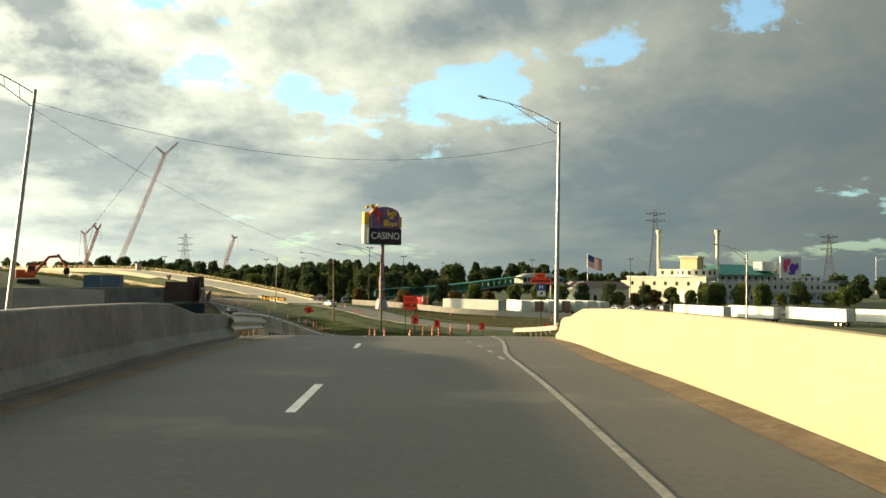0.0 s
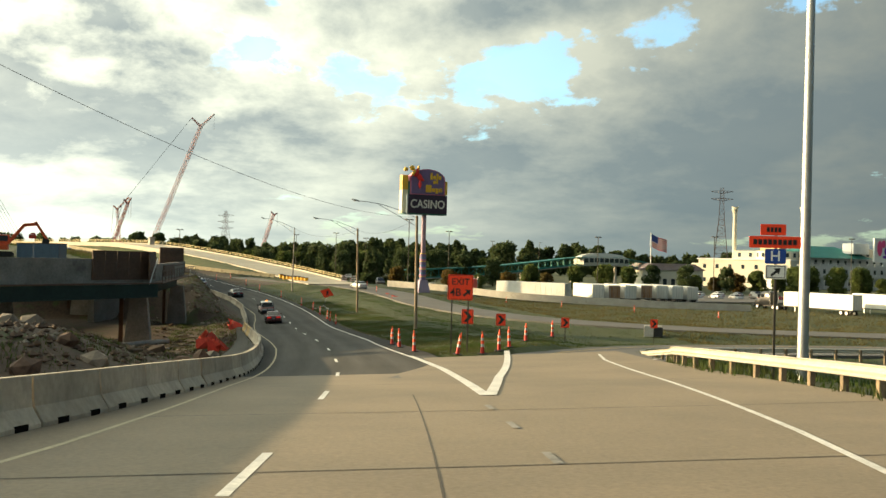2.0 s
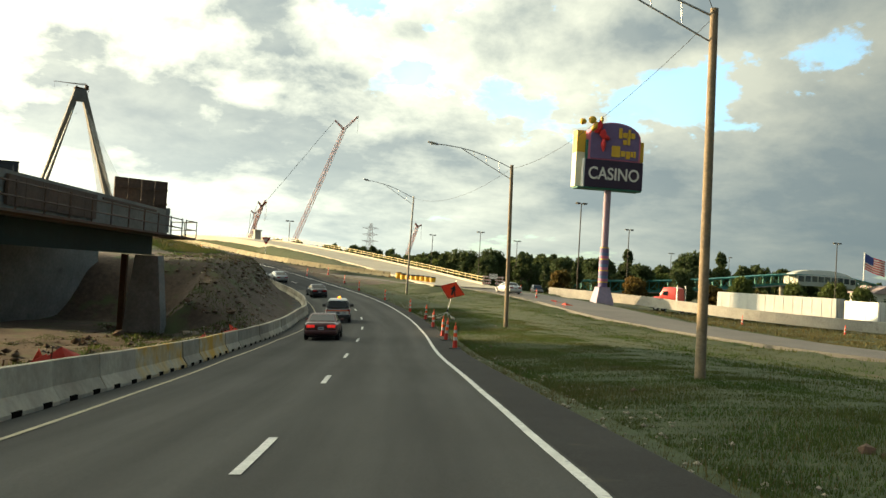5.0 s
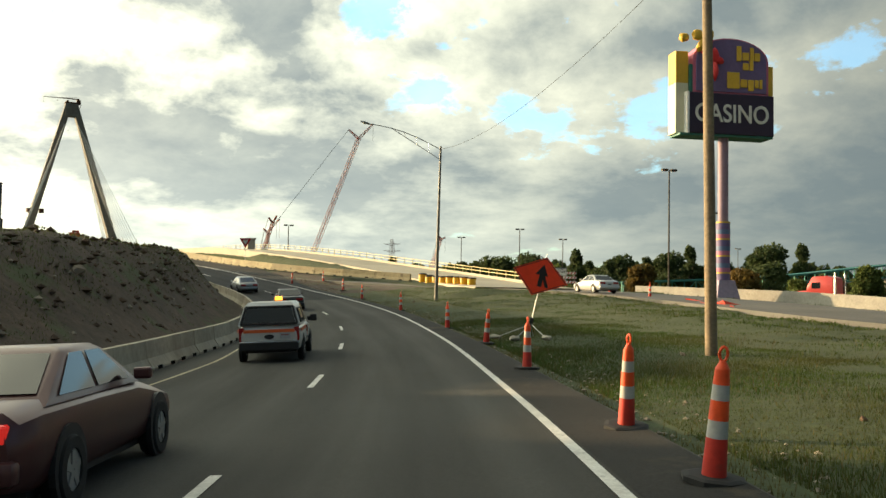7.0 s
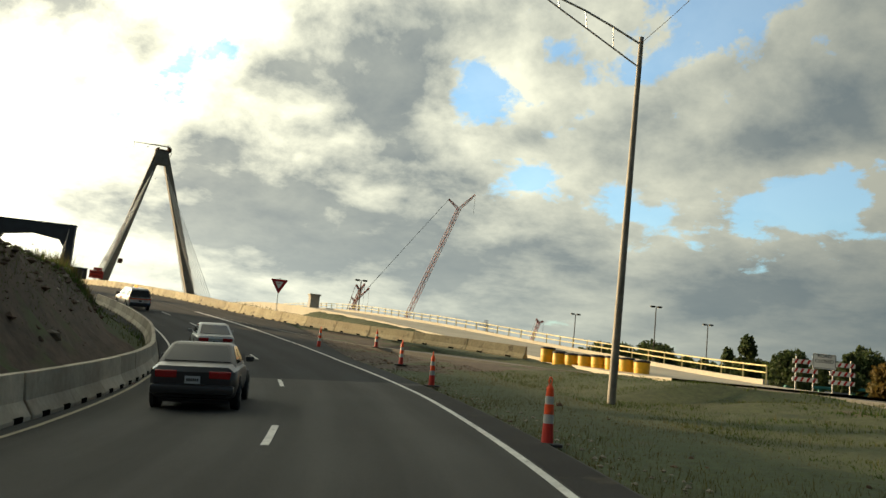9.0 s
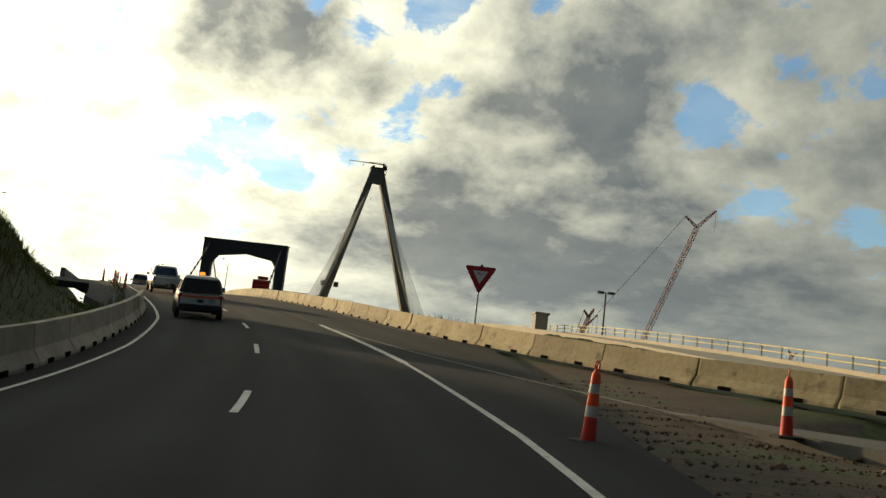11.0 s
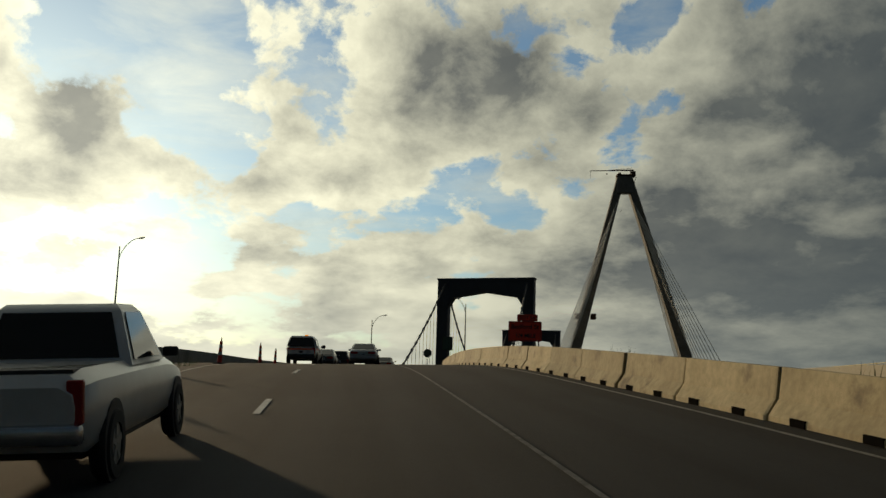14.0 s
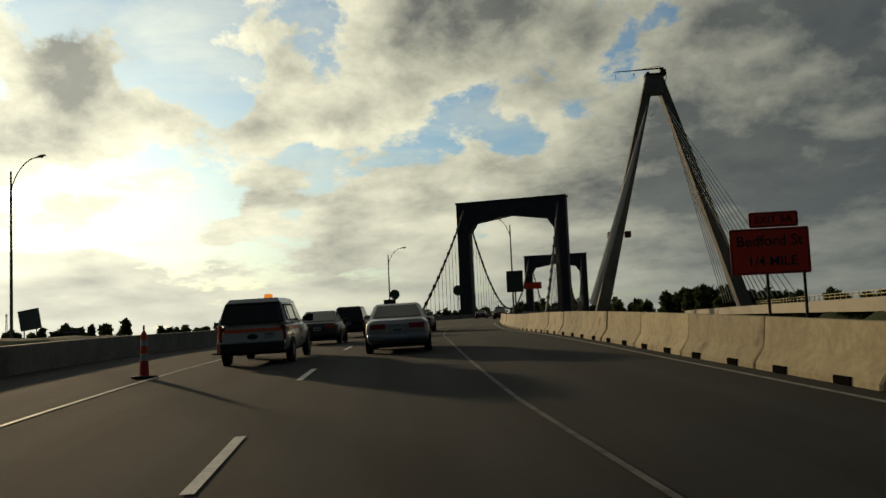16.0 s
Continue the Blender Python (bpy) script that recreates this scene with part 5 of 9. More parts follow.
def inlet_box(x, y, turn, label, size=(1.6, 1.1, 0.75)):
    root = thing("utility_box", pose(x, y, gz(x, y), 0, 0, turn), label, "utility box")
    bm = bmesh.new()
    box(bm, size, at=(0, 0, size[2] / 2), bevel=0.03)
    part("body", bm, concrete, root)
    bm = bmesh.new()
    # no opening is cut: a black block paints the shade of the open end
    box(bm, (size[0] * 0.5, size[1] + 0.04, size[2] * 0.86), at=(size[0] * 0.30, 0, size[2] * 0.45), bevel=0.02)
    part("door", bm, black, root, "black block painted as the shaded open side")


inlet_box(17.4, 145.5, -10, "pale concrete utility box with a dark end in the grass", (2.0, 1.3, 1.25))


# ---- signs round the bridge approach ----
def plain_sign(x, y, zc, w, h, turn, roll, mt, label, shape="square", posts=(0.0,)):
    """A panel with a folded rim on one or two posts."""
    zg = gz(x, y) - 0.2
    root = thing("sign_board", pose(x, y, zg, 0, 0, turn), label, "road sign", "boards round the bridge approach")
    if shape == "round":
        bm = bmesh.new()
        prism(bm, [(w / 2 * math.cos(radians(22.5 + 45 * k)), w / 2 * math.sin(radians(22.5 + 45 * k))) for k in range(8)], 0.02)
        p = part("panel", bm, mt, root, m=pose(0, 0, zc - zg, 0, roll, 0))
    else:
        p = part("panel", rounded_plate(w, h, 0.05, 0.03), mt, root, m=pose(0, 0, zc - zg, 0, roll, 0))
        part("rim", border(w, h, 0.05, 0.03, 0.05), post_steel, p, "dark folded rim")
    for q in posts:
        bm = bmesh.new()
        box(bm, (0.08, 0.06, zc - zg + h * 0.2), at=(q, 0.06, (zc - zg + h * 0.2) / 2), bevel=0.006)
        part("post", bm, post_steel, root, "dark steel post")
    return root


back_grey = surface("sign_back_alloy", (0.22, 0.23, 0.22), 0.6, metal=0.4, vary=0.2, grain=4, bump=0.03)
back_green = surface("sign_back_green", (0.05, 0.08, 0.06), 0.6, vary=0.2, grain=4, bump=0.03)
plain_sign(-187.6, 291.4, 10.6, 1.45, 1.45, 55, -9, back_grey, "grey back of a tilted square sign beside a lamp", posts=(-0.4, 0.45))
plain_sign(-167.3, 287.7, 9.45, 1.05, 0.2, 45, 0, back_grey, "low dark board on two short posts", posts=(-0.3, 0.35))
plain_sign(-160.7, 312.9, 11.55, 1.05, 1.35, 38, 0, back_green, "dull green back of an upright sign by the barrier")
plain_sign(-214.2, 369.6, 14.2, 2.6, 1.0, 40, 0, sign_orange, "small red-orange works sign near the bridge tower", posts=(-0.8, 0.8))
plain_sign(-226.4, 365.5, 14.2, 1.7, 1.7, 40, 0, back_green, "dark back of an eight-sided sign", "round")
plain_sign(-212.8, 342.8, 13.1, 1.35, 1.35, 40, 0, back_green, "dark back of an eight-sided sign", "round")
plain_sign(-213.4, 342.4, 11.3, 1.6, 2.4, 40, 0, black, "dark boxed panel under a sign", posts=(-0.5, 0.5))


def wrapped_heap(x, y, w, d, h, turn, seed):
    """Plant under a pale tarpaulin, lumpy and creased."""
    rs = random.Random(seed)
    bm = bmesh.new()
    bmesh.ops.create_icosphere(bm, subdivisions=3, radius=1.0)
    for v in bm.verts:
        k = 1 + 0.22 * noise.noise(v.co * 2.1 + Vector((seed * 3.1, 0, 0))) + 0.08 * noise.noise(v.co * 6.0 + Vector((0, seed, 0)))
        q = [math.copysign(abs(c) ** 0.7, c) for c in v.co]
        v.co = Vector((q[0] * w / 2, q[1] * d / 2, max(q[2], -0.2) * h)) * k
    ob = part("tarpaulin_heap", bm, tarp, None, "", True)
    ob.matrix_basis = pose(x, y, gz(x, y) + 0.1, 0, 0, turn)
    tagged(ob, "site plant wrapped in pale tarpaulin behind the barrier", "tarpaulin", "wrapped plant behind the barriers")


tarp = surface("pale_tarpaulin", (0.50, 0.49, 0.46), 0.6, vary=0.2, grain=6, blotch=1.0, tint=(0.36, 0.35, 0.33), bump=0.4, bump_scale=8)
for i, (s, l, w) in enumerate(((372, 14.5, 4.0), (378, 17, 5.0), (352, 24, 3.0), (348, 27, 3.4), (345, 31, 3.2))):
    p = main.at(s, l)
    wrapped_heap(p.x, p.y, w, w * 0.6, 1.5 if i < 2 else 1.9, 40 * i, i + 1)

# ---- the unfinished overpass and its works ----
red_mesh = surface("orange_safety_mesh", (0.55, 0.045, 0.02), 0.8, vary=0.3, grain=15, blotch=1.0, bump=0.3)


def overpass():
    corners = [(-46.5, 156.0), (-40.2, 153.6), (-32.6, 122.0), (-47.0, 92.0), (-64.0, 106.0), (-63.0, 160.0)]
    root = thing("unfinished_overpass", pose(-40, 140, 0), "unfinished grey overpass deck on green girders and tapered piers", "bridge")
    inv = Matrix.Translation((40, -140, 0))

    def slab(pts, z0, z1):
        bm = bmesh.new()
        loft(bm, [[inv @ Vector((x, y, z)) for x, y in pts] for z in (z0, z1)])
        return bm
    part("deck_slab", slab(corners, 4.15, 4.55), old_concrete, root, "grey cast deck slab")

    def along(a, b, name, size, z, mt, label, out=0.0, n=1, t0=0.0, t1=1.0, bevel=0.0):
        a, b = Vector((*a, 0)), Vector((*b, 0))
        d = b - a
        h = math.degrees(math.atan2(d.y, d.x))
        side = Vector((d.y, -d.x, 0)).normalized() * out
        for k in range(n):
            u0, u1 = t0 + (t1 - t0) * k / n, t0 + (t1 - t0) * (k + 1) / n
            p, q = a.lerp(b, u0), a.lerp(b, u1)
            bm = bmesh.new()
            box(bm, ((q - p).length - (0.03 if n > 1 else 0), size[0], size[1]), bevel=bevel)
            c = (p + q) / 2 + side
            part(name, bm, mt, root, label, m=inv @ pose(c.x, c.y, z, 0, 0, h))
    E1, E2, C, D = (-32.6, 122.0), (-40.2, 153.6), (-46.5, 156.0), (-47.0, 92.0)
    B0, B1, B2 = (-42.5, 150.9), (-40.4, 153.6), (-43.5, 156.0)
    for a, b in ((E1, E2), (E1, D)):
        along(a, b, "girder", (0.08, 1.15), 3.55, steel_green, "dark green steel girder web", -0.9)
        along(a, b, "flange", (0.45, 0.06), 2.96, steel_green, "green girder flange", -0.9)
        along(a, b, "work_platform", (1.1, 0.10), 4.20, plywood, "narrow plank work platform", 0.55 if a is E1 and b is E2 else -0.5)
    along(E1, E2, "parapet", (0.35, 1.35), 5.2, old_concrete, "raw concrete edge wall", -0.25)
    along(E1, D, "parapet", (0.35, 1.9), 5.4, old_concrete, "raw concrete edge wall", 0.25)
    along(E2, C, "parapet", (0.35, 1.6), 5.2, old_concrete, "raw concrete end wall", 0)
    # formwork boxes of plywood
    along(E1, E2, "form_panel", (0.12, 2.55), 5.8, plywood, "brown plywood form panel", 0.06, 4, -0.05, 0.08)
    along(E1, E2, "form_waler", (0.10, 0.12), 6.5, plywood, "timber waler", 0.18, 1, -0.05, 0.08)
    along(E1, E2, "form_waler", (0.10, 0.12), 5.4, plywood, "timber waler", 0.18, 1, -0.05, 0.08)
    along(E1, E2, "form_panel", (0.12, 1.2), 5.1, plywood, "brown plywood form panel", 0.06, 6, 0.30, 0.60)
    along(B0, B1, "form_panel", (0.12, 3.3), 6.0, plywood, "brown plywood form panel", 0.10, 4)
    along(B1, B2, "form_panel", (0.12, 3.3), 6.0, plywood, "brown plywood form panel", 0.0, 3)
    along(B0, B1, "form_waler", (0.10, 0.12), 7.1, plywood, "timber waler", 0.22)
    along(B0, B1, "form_waler", (0.10, 0.12), 6.2, plywood, "timber waler", 0.22)
    along(E1, E2, "form_waler", (0.10, 0.12), 5.6, plywood, "timber waler", 0.18, 1, 0.62, 0.9)
    along(E1, D, "form_panel", (0.12, 2.55), 5.8, plywood, "brown plywood form panel", -0.03, 5, 0.0, 0.20)
    along(E1, D, "form_waler", (0.10, 0.12), 6.5, plywood, "timber waler", -0.15, 1, 0.0, 0.20)
    along(E1, D, "form_waler", (0.10, 0.12), 5.4, plywood, "timber waler", -0.15, 1, 0.0, 0.20)
    # railing on the platforms
    for t in np.linspace(0.02, 1.0, 13):
        p = Vector((*E1, 0)).lerp(Vector((*E2, 0)), t) + Vector((0.95, 0.2, 0))
        bm = bmesh.new()
        box(bm, (0.06, 0.06, 1.15), at=(0, 0, 0.57))
        part("rail_post", bm, steel_grey if t > 0.9 else plywood, root, "", m=inv @ pose(p.x, p.y, 4.25))
    a, b = Vector((*E1, 0)).lerp(Vector((*E2, 0)), 0.02) + Vector((0.95, 0.2, 0)), Vector((*E1, 0)).lerp(Vector((*E2, 0)), 1.0) + Vector((0.95, 0.2, 0))
    for z in (4.75, 5.3):
        bm = bmesh.new()
        tube(bm, [inv @ Vector((a.x, a.y, z)), inv @ Vector((b.x, b.y, z))], 0.04, 5)
        part("handrail", bm, plywood, root, "thin timber handrail")
    end = [(-39.4, 154.6), (-39.7, 156.6), (-42.2, 157.8)]
    bm = bmesh.new()
    loft(bm, [[inv @ Vector((x, y, z)) for x, y in (*end, (-42.5, 155.6))] for z in (4.1, 4.25)])
    part("end_platform", bm, plywood, root, "end work platform")
    bm = bmesh.new()
    for z in (4.75, 5.3):
        tube(bm, [inv @ Vector((*q, z)) for q in end], 0.035, 5)
    for q in end + [(-40.9, 157.2)]:
        rod(bm, inv @ Vector((*q, 4.2)), inv @ Vector((*q, 5.35)), 0.035)
    part("end_railing", bm, post_steel, root, "dark pipe railing")
    bm = bmesh.new()
    p = inv @ Vector((-32.3, 120.6, 3.6))
    rod(bm, p, p + Vector((0.4, 1.2, 2.9)), 0.05, seg=6)
    part("prop", bm, white_sheet, root, "slanted pale prop")
    # piers: tapered columns under a cap
    for x, y, h in ((-40.6, 152.4, 12), (-34.6, 124.5, 12), (-47.5, 108.0, 40), (-55.0, 157.0, 12), (-52.0, 132.0, 12)):
        zg = gz(x, y) - 0.6
        bm = bmesh.new()
        rings = []
        for z, w, d in ((zg, 2.5, 1.3), (zg + 1.8, 2.2, 1.2), (2.9, 1.45, 1.1)):
            rings.append([Vector((sx * w / 2, sy * d / 2, z)) for sx, sy in ((-1, -1), (1, -1), (1, 1), (-1, 1))])
        loft(bm, rings)
        part("pier", bm, old_concrete, root, "tapered grey concrete pier", m=inv @ pose(x, y, 0, 0, 0, h))
        bm = bmesh.new()
        box(bm, (0.35, 0.35, 2.9 - zg), at=(-1.6, 0.2, (2.9 + zg) / 2))
        part("shore_post", bm, surface("rust_steel", (0.12, 0.06, 0.035), 0.8, metal=0.3, vary=0.3, bump=0.2) if "rust_steel" not in bpy.data.materials else bpy.data.materials["rust_steel"], root, "rusty shoring post", m=inv @ pose(x, y, 0, 0, 0, h))
    # abutment wall behind, and the wing wall
    bm = bmesh.new()
    box(bm, (10.4, 0.8, 6.4), at=(0, 0, 0))
    part("abutment", bm, old_concrete, root, "grey concrete abutment wall", m=inv @ pose(-50.9, 156.6, 0.2, 0, 0, 87))
    bm = bmesh.new()
    prism(bm, [(-9, -6.0), (7.5, -6.0), (7.5, 1.2), (-9, 1.6)], 0.6)
    part("wing_wall", bm, concrete, root, "pale concrete wing wall", m=inv @ pose(-43.3, 95.2, 5.0, 0, 0, 30))


overpass()


def site_container(x, y, z, turn, size, mt, label):
    root = thing("site_tank", pose(x, y, z, 0, 0, turn), label, "tank", "tanks and boxes on the deck")
    bm = bmesh.new()
    box(bm, size, at=(0, 0, size[2] / 2), bevel=0.05)
    part("body", bm, mt, root)
    for k in range(4):
        bm = bmesh.new()
        box(bm, (0.08, size[1] + 0.06, size[2] * 0.9), at=(-size[0] * 0.4 + k * size[0] * 0.27, 0, size[2] / 2))
        part("rib", bm, mt, root)
    bm = bmesh.new()
    box(bm, (size[0] * 1.02, size[1] * 1.02, 0.1), at=(0, 0, size[2] + 0.04))
    part("lid", bm, black, root, "dark lid")


tank_blue = surface("blue_tank_paint", (0.03, 0.07, 0.12), 0.5, vary=0.2, grain=5, bump=0.05)
for x, y, t in ((-55.6, 145.0, 10), (-57.2, 152.5, 14), (-50.5, 139.0, 5)):
    site_container(x, y, 4.55, t, (2.8, 2.4, 3.1), tank_blue, "dark blue steel site tank standing on the deck")
rail_site = surface("site_rail_yellow", (0.5, 0.42, 0.25), 0.6, vary=0.2, bump=0.02)
for x0, y0, x1, y1 in ((-48, 97, -62, 108), (-41, 118, -62, 130)):
    root = thing("site_railing", pose(x0, y0, 4.55), "thin yellowish guard railing along the deck", "railing", "guard railings on the deck")
    d = Vector((x1 - x0, y1 - y0, 0))
    for z in (0.6, 1.15):
        bm = bmesh.new()
        tube(bm, [(0, 0, z), d + Vector((0, 0, z))], 0.04, 5)
        part("bar", bm, rail_site, root)
    for k in range(13):
        bm = bmesh.new()
        rod(bm, d * (k / 12), d * (k / 12) + Vector((0, 0, 1.2)), 0.04, seg=6)
        part("post", bm, rail_site, root)


def excavator():
    zx = gz(-97.0, 212.9)
    root = thing("excavator", pose(-97.0, 212.9, zx, 0, 0, 25) @ Matrix.Scale((12.2 - zx) / 5.4, 4), "red-orange tracked excavator working on the fill", "excavator")
    body = surface("excavator_orange", (0.62, 0.09, 0.02), 0.5, vary=0.2, grain=5, bump=0.03)
    for side in (-1, 1):
        bm = bmesh.new()
        prism(bm, [(-1.9, 0.1), (-1.6, 0.0), (1.6, 0.0), (1.9, 0.1), (2.0, 0.45), (1.7, 0.8), (-1.7, 0.8), (-2.0, 0.45)], 0.6)
        part("track", bm, black, root, "dark crawler track", m=pose(0, side * 1.05, 0))
    bm = bmesh.new()
    box(bm, (3.4, 2.5, 0.9), at=(-0.5, 0, 1.5), bevel=0.1)
    box(bm, (1.6, 2.4, 0.7), at=(-1.4, 0, 2.2), bevel=0.1)
    part("house", bm, body, root)
    bm = bmesh.new()
    box(bm, (1.5, 1.0, 1.6), at=(0.5, 0.7, 2.6), bevel=0.1)
    cab = part("cab", bm, body, root)
    bm = bmesh.new()
    box(bm, (1.2, 1.04, 0.9), at=(0.5, 0.7, 2.85), bevel=0.03)
    part("cab_glass", bm, glass("dark_cab_glass"), cab, "dark cab windows")
    for name, pts, w in (("boom", [(0.9, 1.8), (3.4, 5.0), (5.2, 5.2)], 0.5), ("stick", [(5.0, 5.5), (6.6, 3.0)], 0.4)):
        bm = bmesh.new()
        for (ax, az), (bx, bz) in zip(pts, pts[1:]):
            box(bm, (math.hypot(bx - ax, bz - az) + 0.2, 0.45, w), m=pose((ax + bx) / 2, -0.2, (az + bz) / 2, 0, -math.degrees(math.atan2(bz - az, bx - ax)), 0), bevel=0.05)
        part(name, bm, body, root)
    bm = bmesh.new()
    prism(bm, [(6.2, 3.0), (7.0, 2.9), (7.1, 1.9), (6.4, 1.6), (5.9, 2.2)], 0.9)
    part("bucket", bm, black, root, "dark bucket")


excavator()


# ---- rubble, timber and mesh on the fill ----
rock_mats = [surface("rubble_tan", (0.17, 0.11, 0.068), 0.95, vary=0.3, grain=5, blotch=2.0, bump=0.5, bump_scale=12, random_by="object"), surface("rubble_brown", (0.13, 0.08, 0.052), 0.95, vary=0.35, grain=5, blotch=2.0, bump=0.5, bump_scale=12, random_by="object"), surface("rubble_grey", (0.27, 0.225, 0.17), 0.95, vary=0.25, grain=5, blotch=2.0, bump=0.4, bump_scale=12, random_by="object")]


def rock_mesh(seed, mt):
    rnd = random.Random(seed)
    bm = bmesh.new()
    bmesh.ops.create_icosphere(bm, subdivisions=1, radius=0.5)
    k = Vector((rnd.uniform(0.7, 1.4), rnd.uniform(0.6, 1.1), rnd.uniform(0.4, 0.8)))
    for v in bm.verts:
        f = 1 + 0.55 * noise.noise(v.co * 2.3 + Vector((seed, 0, 0)))
        v.co = Vector((v.co.x * k.x, v.co.y * k.y, v.co.z * k.z)) * f
    return mesh_of("rock", bm, mt)


ROCKS = [rock_mesh(i, rock_mats[i % 3]) for i in range(12)]


def scatter_rocks(count, s0, s1, l0, l1, small, large, seed, label, group):
    rnd = random.Random(seed)
    for i in range(count):
        s, l = rnd.uniform(s0, s1), rnd.uniform(l0, l1)
        p = main.at(s, l)
        k = small + (large - small) * rnd.random() ** 2.5
        ob = new("rock", ROCKS[rnd.randrange(12)])
        ob.matrix_basis = pose(p.x, p.y, gz(p.x, p.y) + 0.08 * k, rnd.uniform(-30, 30), rnd.uniform(-30, 30), rnd.uniform(0, 360)) @ Matrix.Scale(k, 4)
        tagged(ob, label, "rock", group)


scatter_rocks(158, 44, 104, -26, -8.2, 0.3, 1.9, 3, "broken brown rock in a heap beside the barrier", "rocks in the rubble heap")
scatter_rocks(36, 112, 160, -17, -8.6, 0.2, 0.8, 4, "loose rock on the muddy ground", "rocks under the overpass")
scatter_rocks(60, 160, 235, -17, -8.0, 0.15, 0.65, 5, "loose rock on the dirt bank", "rocks on the dirt bank")
scatter_rocks(22, 88, 225, 3.4, 8, 0.10, 0.30, 6, "small stone on the grass verge", "stones on the verge")
scatter_rocks(24, 226, 246, 3.6, 8.6, 0.08, 0.28, 7, "small stone in the torn-up merge strip", "stones in the merge strip")


def rubble_stuff(name, count, s0, s1, l0, l1, lo, hi, seed, mt, label):
    """Countless small stones and clods."""
    rnd = np.random.RandomState(seed)
    vs, fs = [], []
    base = np.array([(1, 0, 0), (-1, 0, 0), (0, 1, 0), (0, -1, 0), (0, 0, 1), (0, 0, -1)], float)
    tri = [(0, 2, 4), (2, 1, 4), (1, 3, 4), (3, 0, 4), (2, 0, 5), (1, 2, 5), (3, 1, 5), (0, 3, 5)]
    ss, ll = rnd.uniform(s0, s1, count), rnd.uniform(l0, l1, count)
    P = [main.at(a, b) for a, b in zip(ss, ll)]
    Z = ground_height([p.x for p in P], [p.y for p in P])
    for p, z in zip(P, Z):
        k = lo + (hi - lo) * rnd.rand() ** 3
        pts = base * rnd.uniform(0.6, 1.3, (6, 1)) * k * (1, 1, 0.6)
        a = rnd.uniform(0, 6.28)
        c, s_ = math.cos(a), math.sin(a)
        n = len(vs)
        vs += [(p.x + x * c - y * s_, p.y + x * s_ + y * c, z + zz + k * 0.2) for x, y, zz in pts]
        fs += [(n + i, n + j, n + q) for i, j, q in tri]
    me = bpy.data.meshes.new(name)
    me.from_pydata(vs, [], fs)
    me.materials.append(mt)
    tagged(new(name, me), label, "rubble", kind="stuff")


clod = surface("clods", (0.095, 0.063, 0.042), 0.95, vary=0.35, grain=6, bump=0.3, random_by="island")
grit = surface("pale_rubble", (0.30, 0.26, 0.20), 0.95, vary=0.3, grain=6, bump=0.3, random_by="island")
rubble_stuff("rubble_heap", 8200, 42, 116, -30, -6.6, 0.05, 0.32, 11, clod, "countless brown clods and broken stones in the heap")
rubble_stuff("bank_clods", 4200, 116, 240, -18, -7.2, 0.04, 0.24, 12, clod, "countless clods and stones on the dirt bank")
rubble_stuff("pale_chips", 1300, 45, 235, -20, -7.0, 0.04, 0.22, 13, grit, "pale chips of broken concrete over the bank")
rubble_stuff("verge_gravel", 2600, 90, 250, 2.75, 4.6, 0.015, 0.07, 14, grit, "gravel and litter along the road edge")
rubble_stuff("merge_gravel", 5200, 224, 250, 3.0, 8.5, 0.01, 0.06, 15, clod, "torn-up gravel and clods in the merge strip")


def mesh_fence(s0, s1, l, height, seed, label):
    """Slumped orange safety mesh over low posts."""
    rnd = random.Random(seed)
    pts = [main.at(s, l(s)) for s in np.linspace(s0, s1, 13)]
    o = pts[6].copy()
    o.z = gz(o.x, o.y)
    root = thing("safety_fence", Matrix.Translation(o), label, "safety fence", "slumped safety fences")
    for side in (0,):
        bm = bmesh.new()
        rows = []
        for i, p in enumerate(pts):
            z = gz(p.x, p.y)
            h = height * (0.35 + 0.65 * abs(math.sin(i * 1.7 + seed)))
            off = Vector((rnd.uniform(-.4, .4), rnd.uniform(-.4, .4), 0))
            rows.append([Vector((p.x, p.y, z - 0.05)) - o, Vector((p.x, p.y, z + h * 0.5)) + off - o, Vector((p.x, p.y, z + h)) + off * 1.6 - o, Vector((p.x, p.y, z + 0.03)) + off * 3 + Vector((0.7, 0, 0)) - o])
        vs = [[bm.verts.new(q) for q in r] for r in rows]
        for a, b in zip(vs, vs[1:]):
            for k in range(3):
                bm.faces.new((a[k], a[k + 1], b[k + 1], b[k]))
        sheet = part("mesh_sheet", bm, red_mesh, root, "crumpled orange mesh")
        sol = sheet.modifiers.new("thick", "SOLIDIFY")
        sol.thickness = 0.03
    for i in (1, 5, 9):
        p = pts[i]
        bm = bmesh.new()
        rod(bm, Vector((p.x, p.y, gz(p.x, p.y) - 0.3)) - o, Vector((p.x + 0.2, p.y, gz(p.x, p.y) + height)) - o, 0.025, seg=6)
        part("stake", bm, bpy.data.materials["rust_steel"], root, "rusty stake")


mesh_fence(112, 121, lambda s: -9.4 - 0.1 * (s - 112), 1.1, 1, "crumpled orange safety mesh on the mud by the piers")
mesh_fence(122, 133, lambda s: -11.0, 1.2, 2, "crumpled orange safety mesh on the mud by the piers")
mesh_fence(143, 153, lambda s: -8.8, 0.7, 3, "fallen orange safety mesh behind the barrier")
mesh_fence(188, 198, lambda s: 19.5 + 0.2 * (s - 188), 0.3, 4, "flattened orange safety mesh in the grass")


